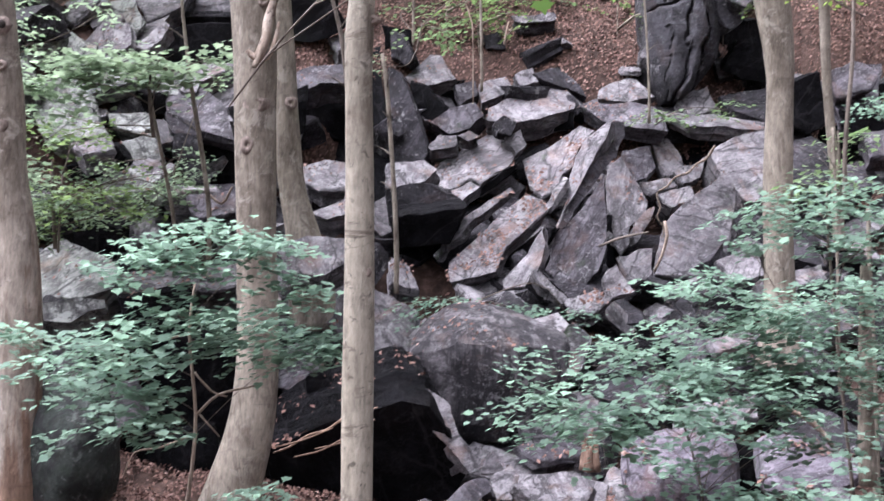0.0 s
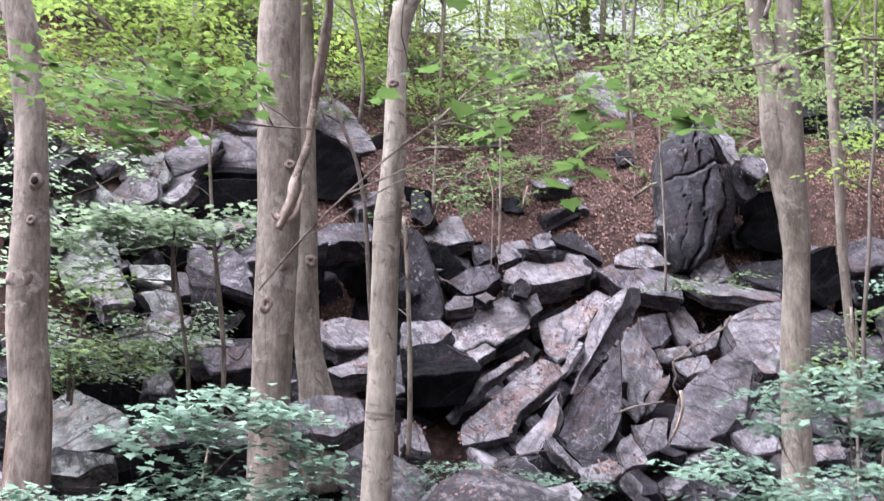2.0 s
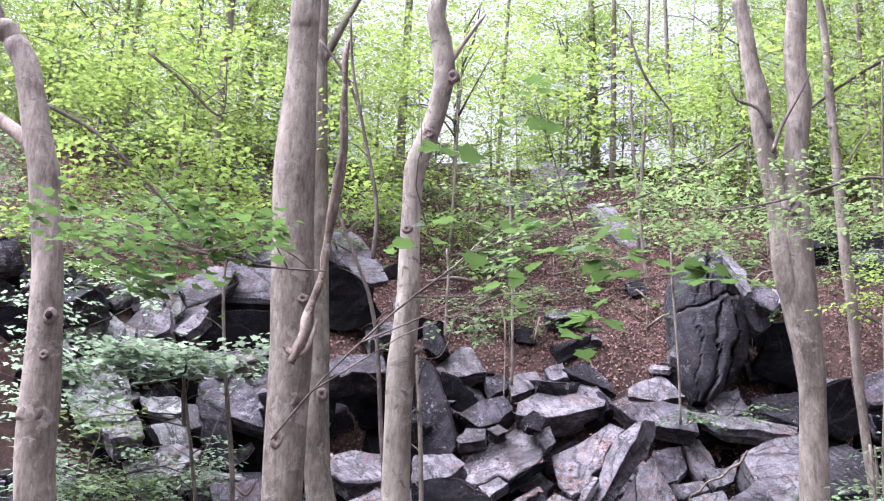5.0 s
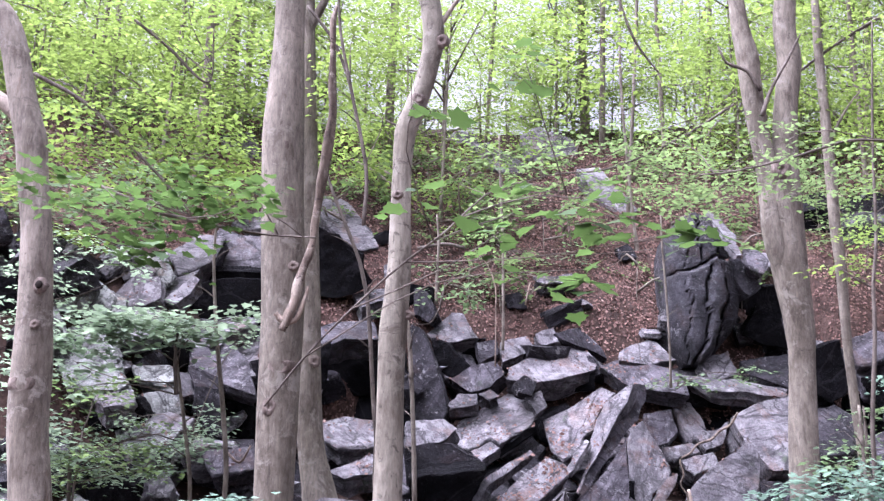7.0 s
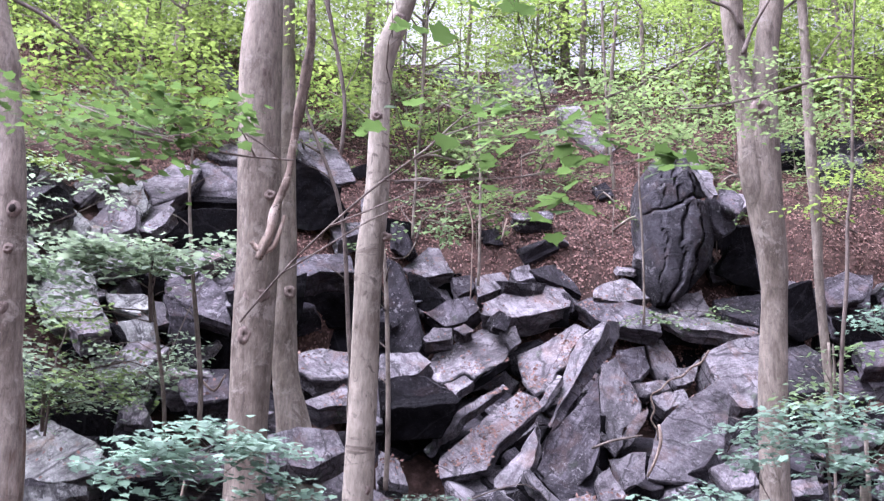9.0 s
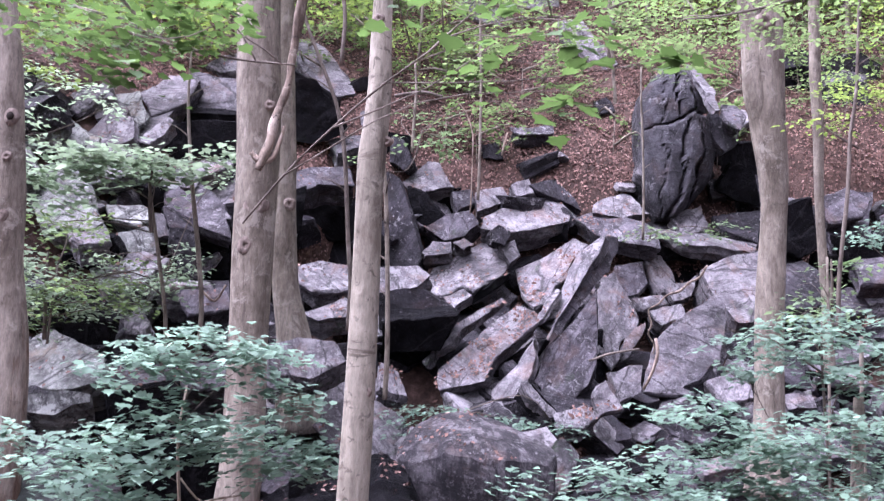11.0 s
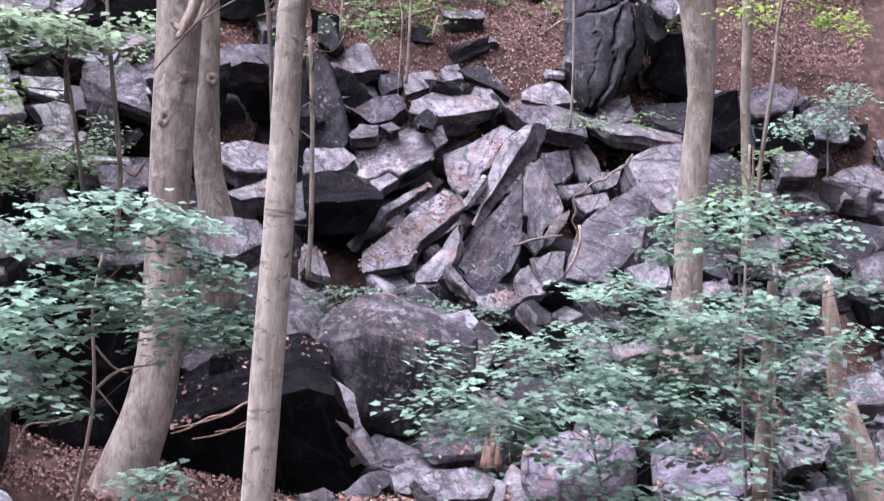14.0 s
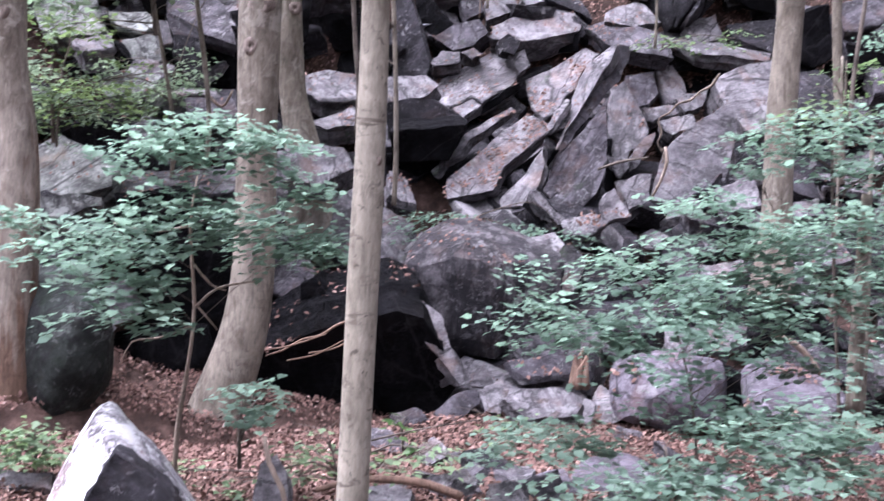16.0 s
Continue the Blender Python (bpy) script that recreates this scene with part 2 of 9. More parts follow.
def leaf_material(name, deep, fresh, through, glow=0.45, rough=0.45):
    m, n, b = mat(name, rough, 0.15)
    isl = n.nodes.new("ShaderNodeNewGeometry").outputs["Random Per Island"]
    co = n.nodes.new("ShaderNodeTexCoord").outputs["Object"]
    col = ramp(n, isl, [(0.0, tuple(0.85 * c for c in deep)), (0.3, deep), (0.7, fresh), (1.0, tuple(1.15 * c for c in fresh))])
    col = blend(n, 0.4, col, ramp(n, noise_at(n, co, 2.0, 3, 0.6), [(0.3, (0.35, 0.37, 0.35)), (0.7, (0.68, 0.68, 0.62))]), "OVERLAY")
    n.links.new(col, b.inputs["Base Color"])
    t = n.nodes.new("ShaderNodeBsdfTranslucent")
    n.links.new(ramp(n, isl, [(0.0, tuple(0.5 * c for c in through)), (0.6, tuple(0.8 * c for c in through)), (1.0, tuple(1.0 * c for c in through))]), t.inputs[0])
    mix = n.nodes.new("ShaderNodeMixShader")
    mix.inputs[0].default_value = glow
    n.links.new(b.outputs[0], mix.inputs[1])
    n.links.new(t.outputs[0], mix.inputs[2])
    n.links.new(mix.outputs[0], n.nodes["Material Output"].inputs[0])
    return m


LEAF_LOW = leaf_material("shade_leaf", (0.072, 0.114, 0.088), (0.102, 0.151, 0.118), (0.235, 0.355, 0.26), 0.5, 0.85)
LEAF_MIST = leaf_material("seedling_leaf", (0.145, 0.195, 0.14), (0.21, 0.27, 0.195), (0.34, 0.45, 0.29), 0.5, 0.75)
LEAF_HAZE = leaf_material("pale_leaf", (0.06, 0.09, 0.04), (0.096, 0.134, 0.06), (0.18, 0.26, 0.098), 0.55, 0.7)
LEAF_HIGH = leaf_material("canopy_leaf", (0.045, 0.085, 0.02), (0.09, 0.145, 0.035), (0.235, 0.33, 0.075), 0.56)
LEAF_NEAR = leaf_material("branch_leaf", (0.03, 0.065, 0.02), (0.055, 0.1, 0.038), (0.10, 0.175, 0.045), 0.45)
LEAF_FERN = leaf_material("fern_leaf", (0.07, 0.108, 0.062), (0.12, 0.175, 0.098), (0.2, 0.3, 0.13), 0.38)


def litter_material():
    m, n, b = mat("dead_leaf", 0.85, 0.08)
    isl = n.nodes.new("ShaderNodeNewGeometry").outputs["Random Per Island"]
    col = ramp(n, isl, [(0.0, (0.055, 0.033, 0.028)), (0.3, (0.105, 0.064, 0.053)), (0.7, (0.145, 0.088, 0.073)), (0.93, (0.18, 0.113, 0.094)), (1.0, (0.25, 0.18, 0.155))])
    n.links.new(col, b.inputs["Base Color"])
    return m


LITTER = litter_material()


def soil_material():
    m, n, b = mat("forest_floor", 0.95, 0.1)
    co = n.nodes.new("ShaderNodeTexCoord").outputs["Object"]
    col = ramp(n, noise_at(n, co, 7, 6, 0.7), [(0.3, (0.022, 0.015, 0.013)), (0.5, (0.05, 0.032, 0.026)), (0.62, (0.085, 0.053, 0.043)), (0.8, (0.13, 0.085, 0.068))])
    col = blend(n, ramp(n, noise_at(n, co, 0.5, 4, 0.6), [(0.45, (0, 0, 0)), (0.65, (0.55, 0.55, 0.55))]), col, (0.02, 0.015, 0.012))
    n.links.new(col, b.inputs["Base Color"])
    bump(n, b, noise_at(n, co, 18, 5, 0.7), 0.8, 0.04)
    return m


SOIL = soil_material()


# ---- builders ----
def part(name, me, material, parent=None, label="", smooth=True):
    """Link a bmesh or a mesh as one object, under a thing or on its own."""
    if isinstance(me, bmesh.types.BMesh):
        bm, me = me, bpy.data.meshes.new(name)
        bm.to_mesh(me)
        bm.free()
    if material is not None and not me.materials:
        me.materials.append(material)
    if smooth:
        me.polygons.foreach_set("use_smooth", [True] * len(me.polygons))
    ob = new(name, me)
    ob.parent = parent
    if label:
        ob["label"] = label
    return ob


def thing(name, at, label, category, group=""):
    ob = new(name)
    ob.location = at
    ob.empty_display_size = 0.1
    return tagged(ob, label, category, group)


def tri_mesh(name, verts, tris):
    me = bpy.data.meshes.new(name)
    me.vertices.add(len(verts))
    me.vertices.foreach_set("co", np.asarray(verts, dtype=np.float32).ravel())
    me.loops.add(3 * len(tris))
    me.loops.foreach_set("vertex_index", np.asarray(tris, dtype=np.int32).ravel())
    me.polygons.add(len(tris))
    me.polygons.foreach_set("loop_start", np.arange(0, 3 * len(tris), 3, dtype=np.int32))
    me.update(calc_edges=True)
    return me


# the slope: how far off the ground lies for each angle up from standing height
SLOPE_UP = [-11.2, -9, -6, -3, 0, 3, 6, 9, 12, 15, 18, 20, 21]
SLOPE_OFF = [10.4, 10.9, 11.4, 12.2, 13, 14, 15, 15.8, 16.6, 17.8, 20.5, 24, 27]
# hollows among the rocks: x, y, half-widths, depth
HOLLOWS = [
    (-0.9, 11.1, 1.2, 0.7, 0.9), (-2.5, 11.0, 1.0, 0.6, 1.0), (-1.85, 9.55, 0.4, 0.45, 0.22), (-1.1, 15.2, 0.45, 0.8, 0.9), (-1.9, 13.6, 0.4, 0.9, 1.0),
    (-2.3, 14.9, 0.7, 0.6, 0.9), (5.0, 16.6, 0.6, 0.7, 0.9), (5.3, 15.5, 0.6, 0.6, 0.7), (-0.1, 13.6, 0.6, 0.5, 0.7),
]


def ground_z(x, y):
    x, y = np.asarray(x, float), np.asarray(y, float)
    ys = np.maximum(y, 0.5)
    az = np.degrees(np.arctan2(x, ys))
    s = 1 + 0.009 * np.clip(az, -28, 0)
    d = y / s
    up = np.interp(d, SLOPE_OFF, SLOPE_UP)
    dc = np.minimum(d, 27.0) * s
    reach = np.minimum(np.hypot(np.clip(x, -24, 24), dc), 1.2 * np.abs(dc) + 0.01)
    z = np.where(d < 10.4, -0.08 - 0.036 * np.clip(d, 0, 10.4), 1.6 + reach * np.tan(np.radians(up)))
    z = z - np.clip(d - 27, 0, 60) * 0.05
    rocky = np.clip((d - 10.6) / 0.9, 0, 1) * np.clip((16.5 - d) / 0.8, 0, 1)
    z = z - 0.75 * rocky
    for hx, hy, rx, ry, deep in HOLLOWS:
        q = ((x - hx) / rx) ** 2 + ((y - hy) / ry) ** 2
        z = z - deep * np.exp(-q * q)
    wob = 0.10 * np.sin(1.3 * x + 0.7 * y) * np.sin(0.9 * y - 0.5 * x) + 0.05 * np.sin(3.1 * x + 1.1) * np.sin(2.7 * y)
    return z + wob * np.clip((np.abs(y) + np.abs(x) - 4) / 6, 0.2, 1)


def spread(lo, hi, a, b, fine):
    """Grid lines: fine from a to b, ever wider out to lo and hi."""
    mid = list(np.arange(a, b, fine))
    out, step = [], fine
    q = b
    while q < hi:
        out.append(q)
        step *= 1.25
        q += step
    inn, step, q = [], fine, a - fine
    while q > lo:
        inn.append(q)
        step *= 1.25
        q -= step
    return np.array([lo] + inn[::-1] + mid + out + [hi])


def build_ground():
    xs, ys = spread(-900, 900, -9, 10, 0.11), spread(-900, 1200, 2, 29, 0.11)
    gx, gy = np.meshgrid(xs, ys)
    gz = ground_z(gx, gy)
    rng = np.random.default_rng(3)
    near = (np.abs(gx) < 10) & (gy > 2) & (gy < 29)
    gz = gz + near * rng.normal(0, 0.015, gz.shape)
    v = np.stack([gx, gy, gz], -1).reshape(-1, 3)
    nx, ny = len(xs), len(ys)
    i = (np.arange(ny - 1)[:, None] * nx + np.arange(nx - 1)[None, :]).ravel()
    t = np.concatenate([np.stack([i, i + 1, i + nx + 1], -1), np.stack([i, i + nx + 1, i + nx], -1)])
    g = part("ground", tri_mesh("ground", v, t), SOIL)
    return tagged(g, "brown wooded hillside floor covered with dead leaves", "ground", kind="structure")


build_ground()


def roughen(bm, size, seed, amount=0.05, fine=0.012, strata=1.0, mesh=20):
    """Split long edges and push the skin about, so that a block reads as broken stone."""
    limit = min(max(size / mesh, 0.04), 0.12)
    for _ in range(6):
        long = [e for e in bm.edges if e.calc_length() > limit * 1.5]
        if not long or len(bm.faces) > 6000:
            break
        bmesh.ops.subdivide_edges(bm, edges=long, cuts=1)
        bmesh.ops.triangulate(bm, faces=bm.faces[:])
    shift = Vector((seed * 3.7, seed * 1.3, seed * 7.9))
    bm.normal_update()
    for v in bm.verts:
        p = v.co
        a = noise.noise_vector(p * (1.5 / size) + shift) * amount * size * 0.7
        b = noise.noise_vector(p * 3.0 + shift) * fine * 1.2
        step = math.floor(noise.noise(Vector((p.x * 0.7, p.y * 0.7, p.z * 9)) + shift) * 5) / 4 * (0.4 + 2.2 * (1 - abs(v.normal.z)))
        c = noise.noise_vector(p * 12 + shift) * fine * 0.7
        flake = math.floor(noise.noise(Vector((p.x * 1.7, p.y * 1.7, seed * 1.9))) * 5) / 5 + 0.5 * math.floor(noise.noise(Vector((p.x * 4.1, p.y * 4.1, seed * 2.9))) * 4) / 4
        v.co = p + a + b + c + v.normal * (step * fine * 1.6 * strata + flake * 0.026 * abs(v.normal.z) * strata)


def chip(bm, rng, count, keep):
    """Cut corners off with flat planes."""
    for _ in range(count):
        d = Vector(rng.normal(0, 1, 3))
        d.normalize()
        reach = [v.co.dot(d) for v in bm.verts]
        hi, lo = max(reach), min(reach)
        cut = hi - (hi - lo) * rng.uniform(0.02, keep)
        r = bmesh.ops.bisect_plane(bm, geom=bm.verts[:] + bm.edges[:] + bm.faces[:], plane_co=d * cut, plane_no=d, clear_outer=True)
        edges = [g for g in r["geom_cut"] if isinstance(g, bmesh.types.BMEdge)]
        if edges:
            bmesh.ops.holes_fill(bm, edges=edges)


def finish_stone(bm, name, size, seed, material, place, label, category, amount=0.05, fine=0.012, strata=1.0, mesh=20):
    bmesh.ops.recalc_face_normals(bm, faces=bm.faces[:])
    bmesh.ops.triangulate(bm, faces=bm.faces[:])
    roughen(bm, size, seed, amount, fine, strata, mesh)
    bmesh.ops.recalc_face_normals(bm, faces=bm.faces[:])
    ob = part(name, bm, material)
    ob.data.set_sharp_from_angle(angle=radians(24))
    ob.matrix_world = place
    return tagged(ob, label, category)


def slab(name, label, at, facing, outline, thick, material=ROCK, seed=1, taper=0.86):
    """A broken slab: its broad face looks (yaw, tilt) degrees, outline in metres on that face, thick behind it."""
    yaw, tilt = (radians(a) for a in facing)
    nrm = Vector((math.sin(yaw) * math.cos(tilt), -math.cos(yaw) * math.cos(tilt), math.sin(tilt)))
    u = Vector((math.cos(yaw), math.sin(yaw), 0))
    v = nrm.cross(u)
    place = Matrix.Translation(at) @ Matrix((u, v, nrm)).transposed().to_4x4()
    rng = np.random.default_rng(seed)
    pts = []
    size = max(max(p[0] for p in outline) - min(p[0] for p in outline), max(p[1] for p in outline) - min(p[1] for p in outline))
    for k, p in enumerate(outline):
        q = outline[(k + 1) % len(outline)]
        pts.append(Vector((p[0], p[1])))
        gap = math.dist(p, q)
        for j in range(1, max(1, int(gap / (0.3 * size)) + 1)):
            f = j / (int(gap / (0.3 * size)) + 1) + rng.uniform(-0.06, 0.06)
            pts.append(Vector((p[0] + (q[0] - p[0]) * f, p[1] + (q[1] - p[1]) * f)) + Vector(rng.normal(0, 0.018 * size, 2)))
    c = sum(pts, Vector((0, 0))) / len(pts)
    bm = bmesh.new()
    lip = min(0.025, 0.03 * size)
    rings = []
    for w, s in ((0.0, 1 - lip / size * 1.2), (-lip, 1.0), (-0.55 * thick, 0.5 * (1 + taper) + 0.03), (-thick, taper)):
        rings.append([bm.verts.new((*(c + (p - c) * s * (1 + (rng.uniform(-0.03, 0.03) if w < -lip else 0))), w + (rng.uniform(-0.02, 0.02) * size if w < -lip else rng.uniform(-0.01, 0.01) * size))) for p in pts])
    k = len(pts)
    for a, b in zip(rings, rings[1:]):
        for i in range(k):
            bm.faces.new((a[i], b[i], b[(i + 1) % k], a[(i + 1) % k]))
    bm.faces.new(rings[0])
    bm.faces.new(rings[-1][::-1])
    bmesh.ops.triangulate(bm, faces=bm.faces[:])
    return finish_stone(bm, name, size, seed, material, place, label, "rock", 0.022, 0.014)


def boulder(name, label, at, size, turn=(0, 0, 0), material=ROCK, seed=1, chips=9, group=""):
    """A weathered block of about that size, with its corners broken away."""
    rng = np.random.default_rng(seed)
    bm = bmesh.new()
    bmesh.ops.create_cube(bm, size=1.0, matrix=Matrix.Diagonal((*size, 1)))
    chip(bm, rng, chips, 0.24)
    ob = finish_stone(bm, name, max(size), seed, material, pose(*at, *turn), label, "rock", mesh=13)
    return tagged(ob, group=group)


def glide(pts, step):
    """Catmull-Rom through rows of numbers, about step metres apart."""
    p = np.array(pts, float)
    if len(p) == 2:
        p = np.array([p[0], (p[0] + p[1]) / 2, p[1]])
    e = np.concatenate([[2 * p[0] - p[1]], p, [2 * p[-1] - p[-2]]])
    out = []
    for i in range(1, len(e) - 2):
        n = max(2, int(np.linalg.norm(e[i + 1, :3] - e[i, :3]) / step))
        for t in np.arange(n) / n:
            a, b, c, d = e[i - 1:i + 3]
            out.append(0.5 * (2 * b + (c - a) * t + (2 * a - 5 * b + 4 * c - d) * t * t + (3 * b - a - 3 * c + d) * t ** 3))
    out.append(p[-1])
    return np.array(out)


def tube(pts, sides=10, step=0.12, rough=0.05, seed=0, origin=(0, 0, 0)):
    """A stem, limb or root through rows of (x, y, z, radius): verts and triangles."""
    c = glide(pts, step)
    rng = np.random.default_rng(seed)
    ph = rng.uniform(0, 6.28, 6)
    d = np.gradient(c[:, :3], axis=0)
    d /= np.linalg.norm(d, axis=1)[:, None] + 1e-9
    ref = np.where(np.abs(d[:, 2:3]) > 0.75, np.array([[0, 1.0, 0]]), np.array([[0, 0, 1.0]]))
    u = np.cross(d, ref)
    u /= np.linalg.norm(u, axis=1)[:, None] + 1e-9
    w = np.cross(d, u)
    ang = np.arange(sides) / sides * 2 * np.pi
    s = np.arange(len(c))[:, None] * step
    lump = 1 + rough * (np.sin(2 * ang + ph[0] + 1.1 * s) + 0.7 * np.sin(3 * ang + ph[1] - 1.9 * s) + 0.6 * np.sin(4.3 * s + ph[2]) + 0.5 * np.sin(5 * ang + 3.7 * s + ph[3]))
    r = np.maximum(c[:, 3:4], 0.0008) * lump
    v = c[:, None, :3] + r[..., None] * (np.cos(ang)[None, :, None] * u[:, None, :] + np.sin(ang)[None, :, None] * w[:, None, :])
    n = len(c)
    v = np.concatenate([v.reshape(-1, 3), c[:1, :3], c[-1:, :3]]) - np.array(origin)
    t = []
    i = np.arange(n - 1)[:, None] * sides
    j = np.arange(sides)[None, :]
    a, b = (i + j).ravel(), (i + (j + 1) % sides).ravel()
    t.append(np.stack([a, b, b + sides], -1))
    t.append(np.stack([a, b + sides, a + sides], -1))
    j = np.arange(sides)
    t.append(np.stack([np.full(sides, n * sides), (j + 1) % sides, j], -1))
    t.append(np.stack([np.full(sides, n * sides + 1), (n - 1) * sides + j, (n - 1) * sides + (j + 1) % sides], -1))
    return v, np.concatenate(t)


STEM_LINE = {}


def stem(name, pts, material, parent, label="", sides=10, step=0.12, rough=0.05, seed=0):
    if parent and name in ("stem", "bough"):
        STEM_LINE[parent.name] = glide(pts, 0.05)
    v, t = tube(pts, sides, step, rough, seed, parent.location if parent else (0, 0, 0))
    return part(name, tri_mesh(name, v, t), material, parent, label)


# leaves: outlines on the unit length, the stalk at the origin
def leaf_shape(kind):
    if kind == "maple":
        half = [(0.14, -0.05), (0.42, -0.04), (0.37, 0.15), (0.60, 0.37), (0.42, 0.46), (0.31, 0.66), (0.15, 0.68)]
    elif kind == "plain":
        half = [(0.22, 0.12), (0.42, 0.40), (0.20, 0.62)]
    else:
        v = np.array([(0, 0, 0), (0.30, 0.45, 0.05), (0, 1, -0.04), (-0.30, 0.45, 0.05)])
        return v, np.array([(0, 1, 2), (0, 2, 3)])
    ring = [(0, 0)] + half + [(0, 1.0)] + [(-x, y) for x, y in half[::-1]]
    v = [(0, 0.34, -0.03)] + [(x, y, 0.10 * abs(x) - 0.10 * y * y) for x, y in ring]
    k = len(ring)
    return np.array(v), np.array([(0, 1 + i, 1 + (i + 1) % k) for i in range(k)])


def turn_matrix(yaw, pitch, roll):
    cy, sy, cp, sp, cr, sr = np.cos(yaw), np.sin(yaw), np.cos(pitch), np.sin(pitch), np.cos(roll), np.sin(roll)
    z = np.zeros_like(cy)
    o = np.ones_like(cy)
    rz = np.stack([np.stack([cy, -sy, z], -1), np.stack([sy, cy, z], -1), np.stack([z, z, o], -1)], -2)
    rx = np.stack([np.stack([o, z, z], -1), np.stack([z, cp, -sp], -1), np.stack([z, sp, cp], -1)], -2)
    ry = np.stack([np.stack([cr, z, sr], -1), np.stack([z, o, z], -1), np.stack([-sr, z, cr], -1)], -2)
    return rz @ rx @ ry


def stamp(shape, at, turn, size):
    """Many leaves of one shape: verts and triangles."""
    v, t = shape
    n = len(at)
    w = np.einsum("nij,vj->nvi", turn, v) * np.reshape(size, (n, 1, 1)) + np.asarray(at)[:, None, :]
    return w.reshape(-1, 3), (t[None] + (np.arange(n) * len(v))[:, None, None]).reshape(-1, 3)


def foliage(clumps, leaf, size, rng, per=14, reach=0.5, droop=0.14, gap=0.0):
    """Flat layered sprays of leaves in clumps: rows of (x, y, z, rx, ry, rz, sprays)."""
    at, yaw, pitch, roll, sizes = [], [], [], [], []
    for x, y, z, rx, ry, rz, count in clumps:
        made = tries = 0
        while made < count and tries < count * 6:
            tries += 1
            q = rng.uniform(-1, 1, 3)
            if np.dot(q, q) > 1.0:
                continue
            c = np.array([x, y, z]) + q * (rx, ry, rz)
            if gap and noise.noise(Vector(c) * gap) < -0.02:
                continue
            made += 1
            head = rng.uniform(0, 2 * np.pi)
            sag = rng.normal(-0.12, 0.12)
            n = max(4, int(per * rng.uniform(0.6, 1.3)))
            along = np.linspace(0.05, 1.0, n) * reach * rng.uniform(0.7, 1.2)
            side = np.where(np.arange(n) % 2 == 0, 1, -1) * (1 - 0.6 * along / along[-1])
            off = side * rng.uniform(0.05, 0.45, n) * reach * 0.7
            px, py = np.cos(head) * along - np.sin(head) * off, np.sin(head) * along + np.cos(head) * off
            pz = sag * along + rng.normal(0, 0.02, n) - 0.25 * along ** 2 / reach * 0.5
            at.append(c + np.stack([px, py, pz], -1) - np.array([np.cos(head), np.sin(head), 0]) * reach * 0.4)
            yaw.append(head - np.pi / 2 + side * 0.7 + rng.normal(0, 0.35, n))
            pitch.append(rng.normal(-droop, 0.2, n))
            roll.append(rng.normal(0, 0.2, n))
            sizes.append(size * rng.uniform(0.55, 1.25, n))
    at = np.concatenate(at)
    return stamp(leaf_shape(leaf), at, turn_matrix(np.concatenate(yaw), np.concatenate(pitch), np.concatenate(roll)), np.concatenate(sizes))


def leaves(parent, clumps, material, leaf="plain", size=0.09, seed=0, per=14, reach=0.5, droop=0.14, gap=0.0, name="foliage", label=""):
    v, t = foliage(clumps, leaf, size, np.random.default_rng(seed), per, reach, droop, gap)
    ob = part(name, tri_mesh(name, v - np.array(parent.location), t), material, parent, label)
    return tagged(ob, kind="stuff")


def twigs(parent, start, clumps, material, seed=0, radius=0.012, name="limb", share=5):
    """Thin limbs that reach from a stem out to the clumps."""
    rng = np.random.default_rng(seed)
    for x, y, z, rx, ry, rz, count in clumps:
        e = np.array([x, y, z])
        if start:
            s = np.array(start(z))
        else:
            line = STEM_LINE[parent.name][:, :3]
            low = line[line[:, 2] < z - 0.03] if (line[:, 2] < z - 0.03).any() else line[:1]
            s = low[int(len(low) * rng.uniform(0.35, 0.999))]
        mid = (s + e) / 2 + rng.normal(0, 0.08, 3) * np.linalg.norm(e - s) + np.array([0, 0, 0.05])
        pts = [(*s, radius), (*mid, radius * 0.7), (*e, radius * 0.4)]
        limb = stem(name, pts, material, parent, sides=6 if share else 4, step=0.15 if share else 0.3, rough=0.08, seed=int(rng.integers(1e6)))
        for _ in range(share):
            f = rng.uniform(0.4, 1.0)
            a = mid + (e - mid) * f
            b = e + rng.normal(0, 0.5, 3) * (rx, ry, rz)
            c = (a + b) / 2 + rng.normal(0, 0.04, 3)
            v, t = tube([(*a, radius * 0.4), (*c, radius * 0.28), (*b, radius * 0.12)], 4, 0.12, 0.05, 1, parent.location)
            part("twig", tri_mesh("twig", v, t), material, limb)


from mathutils.bvhtree import BVHTree

ROCK_SKIN = []


def settle(start, way, reach):
    """Where rays from start meet the stones: place, surface normal and which of them met one."""
    if not ROCK_SKIN:
        verts, tris = [], []
        for ob in bpy.data.objects:
            if ob.type == "MESH" and ob.parent is None and ob.name.split(".")[0] in ("rock", "boulder", "ground"):
                base = len(verts)
                m = ob.matrix_basis
                verts.extend(m @ v.co for v in ob.data.vertices)
                tris.extend(tuple(base + k for k in f.vertices) for f in ob.data.polygons)
        ROCK_SKIN.append(BVHTree.FromPolygons(verts, tris))
    tree = ROCK_SKIN[0]
    way = Vector(way)
    spot, face, met = [], [], []
    for q in start:
        loc, nrm, _, _ = tree.ray_cast(Vector(q), way, reach)
        ok = loc is not None
        if ok and nrm.dot(way) > 0:
            nrm = -nrm
        spot.append(loc if ok else (0, 0, 0))
        face.append(nrm if ok else (0, 0, 1))
        met.append(ok)
    return np.array(spot, float).reshape(-1, 3), np.array(face, float).reshape(-1, 3), np.array(met, bool)


